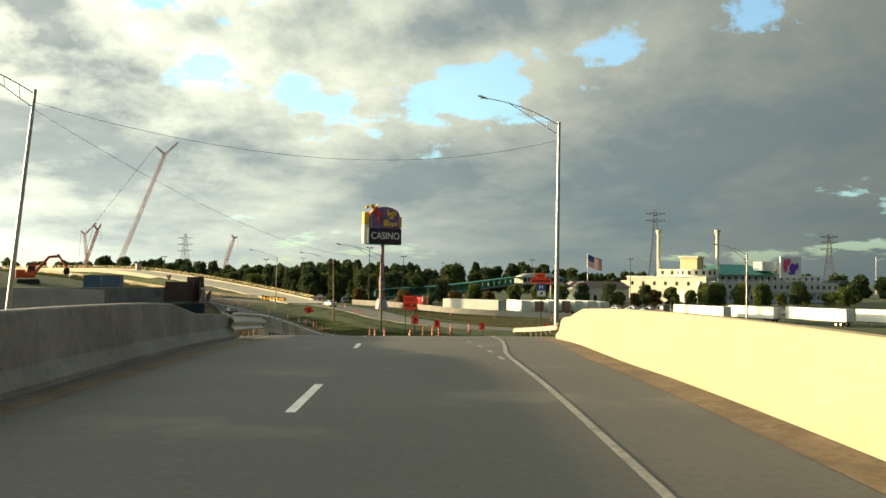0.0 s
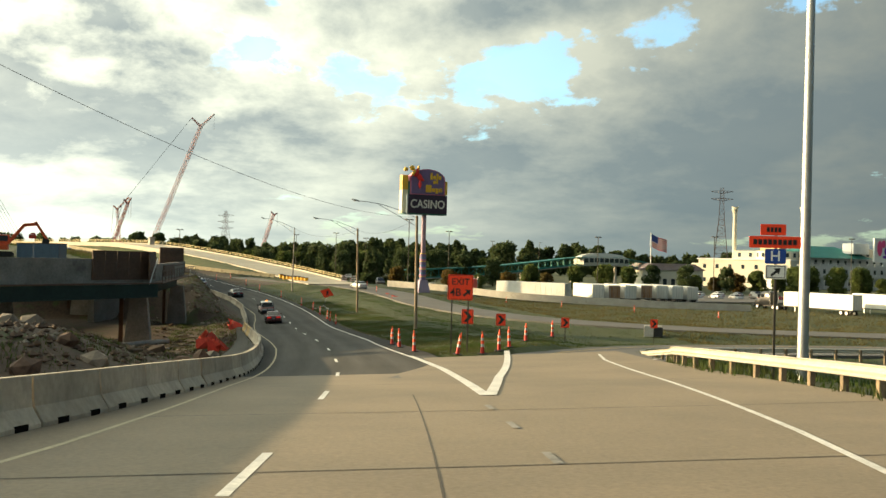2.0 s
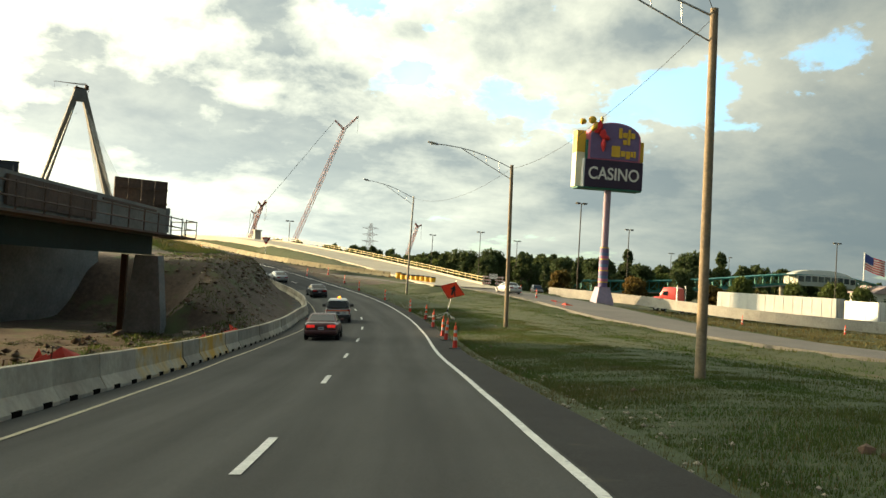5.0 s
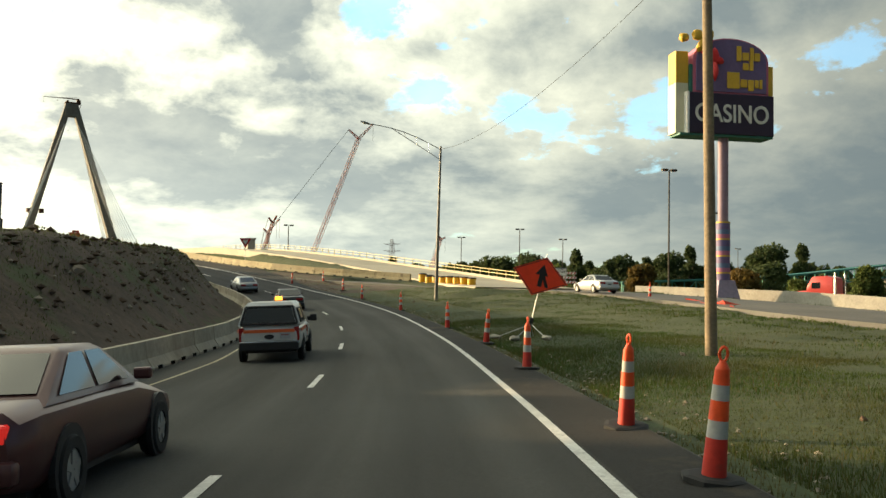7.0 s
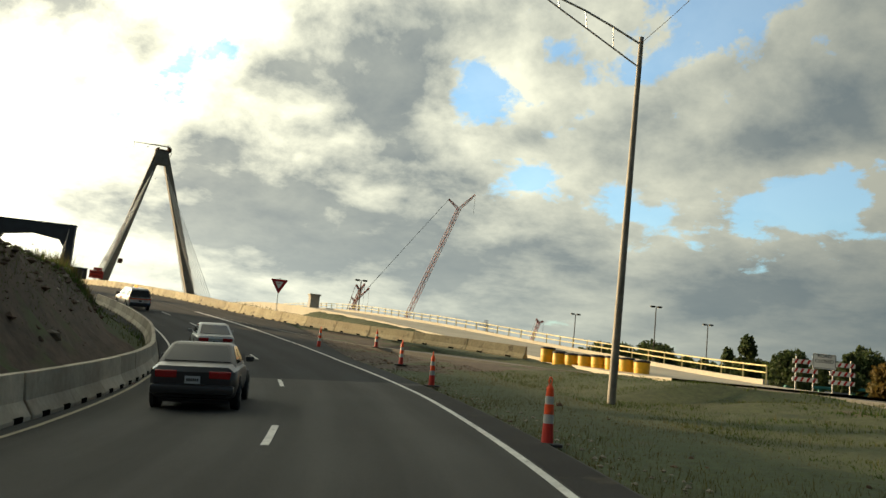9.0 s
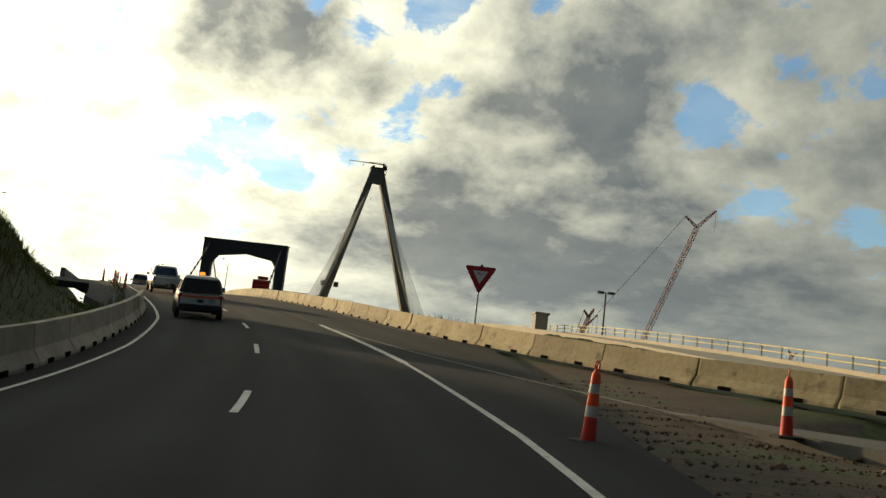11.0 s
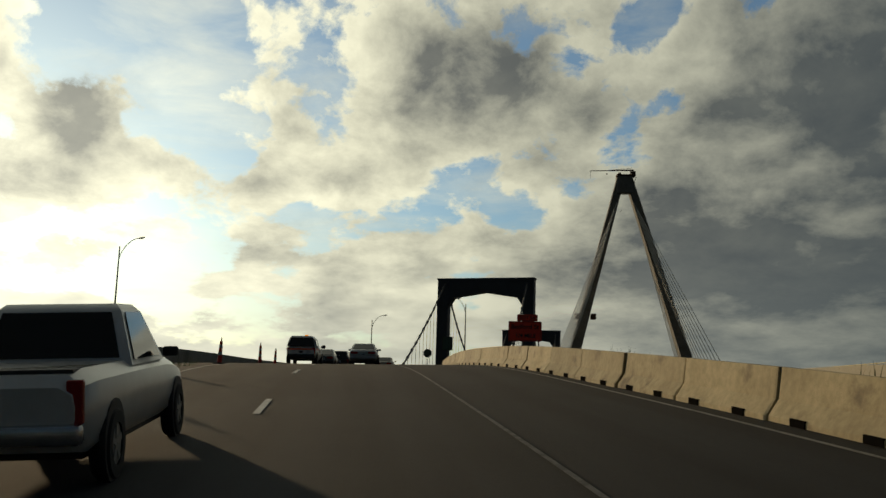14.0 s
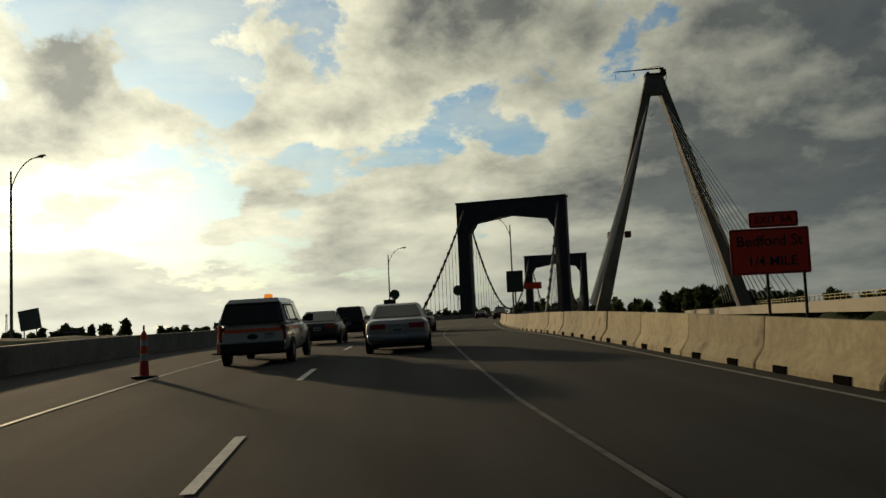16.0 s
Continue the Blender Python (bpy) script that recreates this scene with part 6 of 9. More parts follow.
def timber(x, y, turn, length, label, mt=None):
    bm = bmesh.new()
    box(bm, (length, 0.2, 0.12), at=(0, 0, 0.06), bevel=0.01)
    ob = part("timber", bm, mt or plywood)
    ob.matrix_basis = pose(x, y, gz(x, y) + 0.06, 0, 3, turn)
    tagged(ob, label, "timber", "loose timbers")


for i, (s, l, t, ln) in enumerate(((126, -14.5, 20, 3.4), (127, -14.0, 35, 3.0), (128, -14.8, 28, 3.2), (130, -13.0, 80, 4.0), (137, -12.0, 10, 4.2), (134, -15.0, 50, 5.0))):
    p = main.at(s, l)
    timber(p.x, p.y, t, ln, "loose grey timber lying in the mud", wood_pole)
bm = bmesh.new()
tube(bm, [(0, 0, 0.24), (3.0, 0.2, 0.24), (5.5, 0, 0.26)], 0.24, 12)
ob = part("concrete_pipe", bm, concrete, None, "", True)
p = main.at(127, -18.5)
ob.matrix_basis = pose(p.x, p.y, gz(p.x, p.y), 0, 0, 60)
tagged(ob, "pale concrete pipe lying under the overpass", "pipe")

# ---- vehicles ----
tyre_mat = surface("tyre_rubber", (0.018, 0.018, 0.018), 0.85, vary=0.2, grain=20, bump=0.2)
rim_mat = surface("alloy_rim", (0.36, 0.36, 0.35), 0.45, metal=0.5, vary=0.1, bump=0.0)
dark_glass = glass("vehicle_glass", (0.012, 0.015, 0.017))
chrome = surface("chrome_trim", (0.5, 0.5, 0.5), 0.25, metal=0.9, vary=0.05, bump=0.0)
tail_red = surface("tail_lamp_red", (0.28, 0.01, 0.012), 0.25, vary=0.1, bump=0.0)
tail_on = lamp_mat("tail_lamp_lit", (0.55, 0.02, 0.015), 0.3)
head_clear = glass("headlamp_clear", (0.4, 0.4, 0.4))
plate_pale = surface("plate_pale", (0.45, 0.48, 0.5), 0.5, vary=0.1, bump=0.0)
trim_black = surface("black_plastic_trim", (0.02, 0.02, 0.022), 0.6, vary=0.15, bump=0.05)


def car_paint(name, color, rough=0.28, metal=0.25):
    return surface(name, color, rough, metal=metal, vary=0.08, grain=3, blotch=0.8, bump=0.0, spec=0.5)


def wheel(root, x, y, r, w):
    bm = bmesh.new()
    prof = [(r * 0.60, -w / 2), (r * 0.93, -w / 2), (r, -w * 0.36), (r, w * 0.36), (r * 0.93, w / 2), (r * 0.60, w / 2)]
    rings = [[Vector((b, a * math.cos(t), a * math.sin(t))) for a, b in prof] for t in (k * math.pi / 10 for k in range(21))]
    loft(bm, rings, cap=False)
    hub = part("wheel", bm, tyre_mat, root, "black tyre", True, pose(x, y, r))
    bm = bmesh.new()
    bmesh.ops.create_cone(bm, cap_ends=True, segments=18, radius1=r * 0.60, radius2=r * 0.60, depth=w * 0.8, matrix=pose(0, 0, 0, 0, 90, 0))
    for k in range(5):
        a = k * 2 * math.pi / 5
        for sx in (-1, 1):
            box(bm, (0.02, 0.07, r * 0.5), m=pose(sx * w * 0.42, 0, 0) @ Matrix.Rotation(a, 4, "X"), at=(0, 0, r * 0.28))
    part("rim", bm, rim_mat, hub, "grey rim")


def section(w, z0, z1, y, k=0.82, tuck=0.94):
    """A rounded cross-section of a body at y."""
    h = z1 - z0
    return [Vector((x * w / 2, y, z0 + t * h)) for x, t in ((-tuck * 0.9, 0.0), (-tuck, 0.10), (-1.0, 0.40), (-1.0, 0.62), (-0.97, 0.85), (-k, 1.0), (k, 1.0), (0.97, 0.85), (1.0, 0.62), (1.0, 0.40), (tuck, 0.10), (tuck * 0.9, 0.0))]


def make_car(label, paint, kind="sedan", lit=False, group="", name="car"):
    """y points forward; the origin lies on the road under the middle."""
    root = thing(name, Matrix(), label, "car" if kind in ("sedan", "hatch") else ("suv" if kind == "suv" else "pickup truck"), group)
    dims = {"sedan": (4.75, 1.80, 1.40), "hatch": (4.5, 1.76, 1.42), "suv": (4.6, 1.82, 1.75), "pickup": (5.6, 1.95, 1.85)}
    Lg, W, Hh = dims[kind]
    r = 0.32 if kind in ("sedan", "hatch") else 0.37
    deck = {"sedan": 0.98, "hatch": 0.95, "suv": 1.08, "pickup": 1.18}[kind]
    low = 0.24 if kind in ("sedan", "hatch") else 0.36
    f, b = Lg / 2, -Lg / 2
    hood = deck - (0.10 if kind != "pickup" else 0.03)
    bm = bmesh.new()
    loft(bm, [section(W * 0.86, low + 0.16, deck - 0.16, b), section(W * 0.95, low + 0.05, deck - 0.05, b + 0.10), section(W, low, deck, b + 0.45), section(W, low, deck, -0.4), section(W, low, deck - 0.02, f - 1.6), section(W * 0.99, low, hood - 0.04, f - 0.9), section(W * 0.94, low + 0.04, hood - 0.16, f - 0.22), section(W * 0.84, low + 0.14, hood - 0.30, f)])
    body = part("body", bm, paint, root, "", True)
    # wheel arches
    ya, yb = f - 0.92, b + 0.98
    for y in (ya, yb):
        for sx in (-1, 1):
            bm = bmesh.new()
            bmesh.ops.create_cone(bm, cap_ends=True, segments=20, radius1=r + 0.07, radius2=r + 0.07, depth=0.06, matrix=pose(sx * (W / 2 - 0.012), y, r + 0.03, 0, 90, 0))
            part("wheel_arch", bm, trim_black, body, "dark wheel arch")
            wheel(root, sx * (W / 2 - 0.062), y, r, 0.21)
    # cabin
    spans = {"sedan": (b + 0.62, b + 1.45, f - 2.25, f - 1.45), "hatch": (b + 0.28, b + 1.25, f - 2.1, f - 1.35), "suv": (b + 0.10, b + 0.38, f - 2.0, f - 1.35), "pickup": (b + 2.15, b + 2.35, f - 2.2, f - 1.55)}
    y0, y1, y2, y3 = spans[kind]
    cw, tw = W * 0.92, W * 0.74

    def cab_ring(z, w, ya_, yb_):
        return [Vector((-w / 2, ya_, z)), Vector((-w / 2 * 0.9, ya_ - 0.03, z)), Vector((w / 2 * 0.9, ya_ - 0.03, z)), Vector((w / 2, ya_, z)), Vector((w / 2, yb_, z)), Vector((w / 2 * 0.86, yb_ + 0.05, z)), Vector((-w / 2 * 0.86, yb_ + 0.05, z)), Vector((-w / 2, yb_, z))]
    bm = bmesh.new()
    loft(bm, [cab_ring(deck - 0.06, cw, y0, y3), cab_ring(deck + (Hh - deck) * 0.86, tw, y1, y2), cab_ring(Hh, tw * 0.88, y1 + 0.12, y2 - 0.12)])
    cab = part("cabin", bm, paint, root, "", True)

    def pane(name_, q, lab):
        bm_ = bmesh.new()
        c = sum(q, Vector()) / 4
        n = (q[1] - q[0]).cross(q[3] - q[0]).normalized()
        if n.dot(c - Vector((0, 0, deck))) < 0:
            n = -n
        loft(bm_, [[c + (p - c) + n * 0.008 for p in q], [c + (p - c) + n * 0.016 for p in q]])
        part(name_, bm_, dark_glass, cab, lab)
    lo_, hi_ = deck - 0.0, deck + (Hh - deck) * 0.84

    def on(side, y, z):
        t = (z - (deck - 0.06)) / ((deck + (Hh - deck) * 0.86) - (deck - 0.06))
        return Vector((side * (cw + (tw - cw) * t) / 2, y, z))

    def yy(ya_, yb_, z):
        t = (z - (deck - 0.06)) / ((deck + (Hh - deck) * 0.86) - (deck - 0.06))
        return ya_ + (yb_ - ya_) * t
    mid = (y1 + y2) / 2 - 0.05
    for side in (-1, 1):
        if kind == "pickup":
            pane("side_window", [on(side, yy(y0, y1, lo_) + 0.12, lo_), on(side, yy(y3, y2, lo_) - 0.18, lo_), on(side, yy(y3, y2, hi_) - 0.12, hi_), on(side, yy(y0, y1, hi_) + 0.12, hi_)], "dark side window")
        else:
            pane("side_window", [on(side, mid + 0.06, lo_), on(side, yy(y3, y2, lo_) - 0.20, lo_), on(side, yy(y3, y2, hi_) - 0.12, hi_), on(side, mid + 0.06, hi_)], "dark front side window")
            pane("side_window", [on(side, yy(y0, y1, lo_) + 0.22, lo_), on(side, mid - 0.04, lo_), on(side, mid - 0.04, hi_), on(side, yy(y0, y1, hi_) + 0.12, hi_)], "dark rear side window")
    for nm, ya_, yb_, lab in (("rear_window", y0 - 0.03, y1 - 0.03, "dark rear window"), ("windscreen", y3 + 0.05, y2 + 0.05, "dark windscreen")):
        wl, wh = (cw * 0.84, tw * 0.86)
        pane(nm, [Vector((-wl / 2, yy(ya_, yb_, lo_ + 0.03), lo_ + 0.03)), Vector((wl / 2, yy(ya_, yb_, lo_ + 0.03), lo_ + 0.03)), Vector((wh / 2, yy(ya_, yb_, hi_), hi_)), Vector((-wh / 2, yy(ya_, yb_, hi_), hi_))], lab)
    # rear end
    tz = deck - 0.22
    for sx in (-1, 1):
        bm = bmesh.new()
        if kind in ("pickup", "suv"):
            box(bm, (0.16, 0.08, 0.42), at=(sx * (W * 0.43), b + 0.05, deck - 0.30), bevel=0.02)
        else:
            box(bm, (0.46, 0.10, 0.17), at=(sx * W * 0.30, b + 0.045, tz), bevel=0.03)
        part("tail_lamp", bm, tail_on if lit else tail_red, body, "red tail lamp")
        bm = bmesh.new()
        box(bm, (0.40, 0.10, 0.15), at=(sx * W * 0.31, f - 0.10, hood - 0.34), bevel=0.03)
        part("headlight", bm, head_clear, body, "clear headlight")
        bm = bmesh.new()
        box(bm, (0.20, 0.10, 0.13), at=(sx * (W / 2 + 0.08), y3 - 0.35, deck + 0.05), bevel=0.03)
        part("mirror", bm, trim_black if kind == "pickup" else paint, body, "door mirror")
    bm = bmesh.new()
    box(bm, (W * 0.94, 0.18, 0.20), at=(0, b + 0.02, low + 0.22), bevel=0.05)
    part("rear_bumper", bm, trim_black if kind == "suv" else (chrome if kind == "pickup" else paint), body, "rear bumper", True)
    bm = bmesh.new()
    box(bm, (0.31, 0.02, 0.155), at=(0, b - (0.03 if kind != "sedan" else 0.0) - 0.03, low + (0.42 if kind != "pickup" else 0.24)))
    pl = part("number_plate", bm, plate_pale, body, "pale number plate")
    bars("plate_marks", (0.03,) * 6, 0.06, 0.012, trim_black, pl, pose(0, b - (0.03 if kind != "sedan" else 0.0) - 0.043, low + (0.42 if kind != "pickup" else 0.24)), "plain dark bars")
    if kind in ("sedan",):
        bm = bmesh.new()
        box(bm, (W * 0.80, 0.03, 0.12), at=(0, b + 0.02, tz), bevel=0.01)
        part("rear_trim", bm, trim_black, body, "dark trim between the lamps")
    if kind == "pickup":
        # the body is closed here; a black plate paints the bed's shaded hollow
        bm = bmesh.new()
        box(bm, (W * 0.80, 1.75, 0.04), at=(0, b + 1.05, deck - 0.02))
        part("bed_opening", bm, trim_black, body, "black plate painted as the shaded open load bed")
    bm = bmesh.new()
    box(bm, (W * 0.8, Lg * 0.8, 0.2), at=(0, 0, low + 0.02))
    part("underbody", bm, trim_black, body, "dark underbody")
    return root


def put(root, s, l, dz=0.0):
    size = Matrix.Diagonal((*root.scale, 1))
    root.matrix_basis = stand(main, s, l) @ pose(0, 0, dz, main.slope(s), math.degrees(math.atan(float(main.lean(s)))) * -1.0, 0) @ size
    return root


white_paint = car_paint("paint_white", (0.62, 0.62, 0.60))
silver_paint = car_paint("paint_silver", (0.34, 0.35, 0.36), 0.3, 0.6)
black_paint = car_paint("paint_black", (0.012, 0.013, 0.014))
maroon_paint = car_paint("paint_maroon", (0.09, 0.035, 0.035))
charcoal_paint = car_paint("paint_charcoal", (0.028, 0.03, 0.034))
red_paint = car_paint("paint_red", (0.42, 0.03, 0.025))
tan_paint = car_paint("paint_tan", (0.30, 0.25, 0.19), 0.35, 0.4)

put(make_car("maroon sedan with lit tail lamps on the asphalt", maroon_paint, "sedan", True), 152, -3.9)
put(make_car("dark charcoal sedan on the asphalt", charcoal_paint, "sedan"), 206, -3.4)
put(make_car("silver hatchback on the dark asphalt", silver_paint, "hatch"), 229.5, -3.5)
put(make_car("white pickup truck with a dark load bed", white_paint, "pickup", name="pickup_truck"), 292, -3.4)
put(make_car("dark charcoal hatchback on the asphalt", charcoal_paint, "hatch"), 353, -3.3)
put(make_car("silver sedan with dark trim across its tail", silver_paint, "sedan"), 340.5, 0.35)
put(make_car("tan sedan near the bridge approach", tan_paint, "sedan"), 371, 0.4)
put(make_car("black utility vehicle near the bridge approach", black_paint, "suv"), 366, -3.3)
put(make_car("dark sedan near the old bridge", charcoal_paint, "sedan"), 470, -1.0)
put(make_car("black utility vehicle near the old bridge", black_paint, "suv"), 455, 3.5)
put(make_car("maroon sedan near the old bridge", maroon_paint, "sedan"), 440, 4.5)


def service_truck():
    """The white work pickup with a canopy and a roof beacon."""
    root = make_car("white service pickup with a canopy, orange stripe and beacon", white_paint, "pickup", name="service_pickup")
    stripe = surface("stripe_orange", (0.75, 0.14, 0.04), 0.4, vary=0.08, bump=0.0)
    b, W, deck = -2.8, 1.95, 1.18

    def ring(z, w, y0, y1):
        return [Vector((-w / 2, y0, z)), Vector((w / 2, y0, z)), Vector((w / 2, y1, z)), Vector((-w / 2, y1, z))]
    bm = bmesh.new()
    loft(bm, [ring(deck - 0.03, W * 0.97, b + 0.03, b + 2.25), ring(1.72, W * 0.80, b + 0.28, b + 2.30), ring(1.86, W * 0.68, b + 0.42, b + 2.30)])
    can = part("canopy", bm, white_paint, root, "white fibreglass canopy")
    bm = bmesh.new()
    loft(bm, [[Vector((x, y - 0.012 - d, z)) for x, y, z in ((-0.80, b + 0.05, 1.24), (0.80, b + 0.05, 1.24), (0.68, b + 0.25, 1.68), (-0.68, b + 0.25, 1.68))] for d in (0.0, 0.012)])
    part("rear_window", bm, dark_glass, can, "dark canopy rear window")
    bm = bmesh.new()
    for x0, z0, x1, z1 in ((-0.86, 1.20, 0.86, 1.20), (0.86, 1.20, 0.72, 1.72), (-0.86, 1.20, -0.72, 1.72), (-0.72, 1.72, 0.72, 1.72)):
        yb = lambda z: b + 0.05 + (z - 1.24) * 0.45 - 0.02
        rod(bm, (x0, yb(z0), z0), (x1, yb(z1), z1), 0.035, seg=6)
    part("window_frame", bm, trim_black, can, "black window frame")
    for sx in (-1, 1):
        bm = bmesh.new()
        q = [Vector((sx * (W * 0.485 - (z - 1.15) * 0.30), y, z)) for y, z in ((b + 0.4, 1.24), (b + 2.1, 1.24), (b + 2.1, 1.62), (b + 0.5, 1.62))]
        loft(bm, [[p + Vector((sx * 0.012, 0, 0)) for p in q], [p + Vector((sx * 0.024, 0, 0)) for p in q]])
        part("side_window", bm, dark_glass, can, "dark canopy side window")
        bm = bmesh.new()
        box(bm, (0.012, 2.2, 0.10), at=(sx * (W / 2 + 0.004), b + 1.27, 0.99))
        part("stripe", bm, stripe, root, "orange side stripe")
        bm = bmesh.new()
        box(bm, (0.010, 0.07, 0.34), at=(sx * (W / 2 + 0.004), b + 3.12, 0.86))
        box(bm, (0.010, 0.20, 0.06), at=(sx * (W / 2 + 0.004), b + 3.12, 0.96))
        part("door_mark", bm, stripe, root, "plain orange mark")
        bm = bmesh.new()
        for y_, z_, w_, h_ in ((2.78, 0.88, 0.09, 0.16), (2.92, 0.88, 0.09, 0.16), (3.30, 0.88, 0.09, 0.16), (3.06, 0.62, 0.62, 0.09)):
            box(bm, (0.008, w_, h_), at=(sx * (W / 2 + 0.004), b + y_, z_))
        part("door_plate", bm, back_grey, root, "plain grey bars")
        bm = bmesh.new()
        for y_, z0_, z1_ in ((2.44, 0.46, 1.14), (3.60, 0.50, 1.12)):
            box(bm, (0.006, 0.014, z1_ - z0_), at=(sx * (W / 2 + 0.002), b + y_, (z0_ + z1_) / 2))
        box(bm, (0.006, 1.16, 0.014), at=(sx * (W / 2 - 0.004), b + 3.02, 0.47))
        part("door_seam", bm, trim_black, root, "dark door seam")
        bm = bmesh.new()
        box(bm, (0.03, 0.16, 0.045), at=(sx * (W / 2 + 0.012), b + 2.62, 1.0), bevel=0.01)
        part("door_handle", bm, trim_black, root, "black door handle")
        bm = bmesh.new()
        box(bm, (0.12, 0.12, 0.05), at=(sx * (W / 2 + 0.05), b + 3.75, 1.16), bevel=0.01)
        box(bm, (0.24, 0.14, 0.24), at=(sx * (W / 2 + 0.19), b + 3.72, 1.24), bevel=0.04)
        part("door_mirror", bm, trim_black, root, "large black door mirror")
        bm = bmesh.new()
        for y0_, z0_, y1_, z1_ in ((0.36, 1.22, 2.16, 1.22), (0.46, 1.65, 2.14, 1.65), (0.36, 1.22, 0.46, 1.65), (2.15, 1.22, 2.14, 1.65), (0.78, 1.22, 0.82, 1.65)):
            rod(bm, (sx * (W * 0.485 - (z0_ - 1.15) * 0.30 + 0.02), b + y0_, z0_), (sx * (W * 0.485 - (z1_ - 1.15) * 0.30 + 0.02), b + y1_, z1_), 0.022, seg=6)
        part("window_frame", bm, trim_black, can, "black side window frame")
    bm = bmesh.new()
    box(bm, (W * 0.80, 0.02, 0.10), at=(0, b - 0.012, 0.98))
    part("tailgate_stripe", bm, stripe, root, "orange tailgate stripe")
    bm = bmesh.new()
    box(bm, (W * 0.92, 0.20, 0.26), at=(0, b - 0.05, 0.52), bevel=0.03)
    part("rear_step", bm, trim_black, root, "black rear step bumper")
    bm = bmesh.new()
    bmesh.ops.create_cone(bm, cap_ends=True, segments=16, radius1=0.15, radius2=0.15, depth=0.02, matrix=pose(0, b - 0.022, 0.80, 90, 0, 0) @ Matrix.Diagonal((1, 0.5, 1, 1)))
    part("badge", bm, trim_black, root, "plain dark oval badge")
    bm = bmesh.new()
    box(bm, (0.32, 0.02, 0.18), at=(0.48, b - 0.022, 0.82))
    st = part("sticker", bm, plate_pale, root, "pale notice sticker")
    bars("sticker_marks", (0.05, 0.04, 0.05, 0.04), 0.03, 0.012, tail_red, st, pose(0.48, b - 0.034, 0.85), "plain red bars")
    bm = bmesh.new()
    box(bm, (0.24, 0.24, 0.16), at=(0.1, b + 2.45, 1.94), bevel=0.04)
    part("beacon", bm, lamp_mat("beacon_amber", (1.0, 0.30, 0.03), 1.5), root, "amber roof beacon")
    bm = bmesh.new()
    box(bm, (0.30, 0.30, 0.05), at=(0.1, b + 2.45, 1.86))
    part("beacon_base", bm, trim_black, root)
    return root


first_truck = service_truck()
first_truck.scale = (0.93, 0.93, 0.93)
for s, l in ((171.3, -3.6), (265.8, -3.2), (339.0, -3.35)):
    put(first_truck if s < 200 else copy_thing(first_truck, Matrix()), s, l)

old_white = make_car("old white sedan on the frontage road", white_paint, "sedan")
s_, l_, z_ = front_road.near([-26.0], [212.5])
old_white.matrix_basis = pose(-26.3, 212.8, z_[0] + 0.02, 0, 0, front_road.heading(float(s_[0])))


# ---- lorries ----
trailer_white = surface("trailer_white", (0.66, 0.65, 0.60), 0.45, vary=0.1, grain=1.5, blotch=0.2, tint=(0.58, 0.56, 0.50), bump=0.03, stain=((0.42, 0.38, 0.32), 0.3, 0.68))
rust_door = surface("rusty_door", (0.30, 0.17, 0.09), 0.7, vary=0.3, grain=3, bump=0.05)


def trailer(x, y, z, turn, length, label, door=None):
    """y runs along the trailer, its doors at -y."""
    root = thing("lorry_trailer", pose(x, y, z, 0, 0, turn), label, "trailer", "parked trailers")
    bm = bmesh.new()
    box(bm, (2.5, length, 2.75), at=(0, 0, 2.45), bevel=0.04)
    bod = part("box_body", bm, trailer_white, root)
    n = int(length / 1.2)
    for k in range(n):
        for sx in (-1, 1):
            bm = bmesh.new()
            box(bm, (0.03, 0.06, 2.5), at=(sx * 1.262, -length / 2 + (k + 0.5) * length / n, 2.45))
            part("rib", bm, trailer_white, bod)
    for sx in (-1, 1):
        bm = bmesh.new()
        box(bm, (1.16, 0.05, 2.5), at=(sx * 0.60, -length / 2 - 0.03, 2.42), bevel=0.01)
        part("door", bm, door or trailer_white, bod, "rear door leaf")
        for kx in (0.3, 0.9):
            bm = bmesh.new()
            rod(bm, (sx * kx, -length / 2 - 0.08, 1.2), (sx * kx, -length / 2 - 0.08, 3.6), 0.025, seg=6)
            part("lock_rod", bm, steel_grey, bod)
    bm = bmesh.new()
    box(bm, (2.3, length, 0.16), at=(0, 0, 1.0))
    part("chassis", bm, trim_black, root, "dark chassis")
    for y_ in (-length / 2 + 1.4, -length / 2 + 2.6):
        for sx in (-1, 1):
            wheel(root, sx * 1.05, y_, 0.5, 0.4)
    for sx in (-1, 1):
        bm = bmesh.new()
        box(bm, (0.15, 0.15, 0.95), at=(sx * 0.8, length / 2 - 2.5, 0.48))
        part("landing_leg", bm, steel_grey, root)
    return root


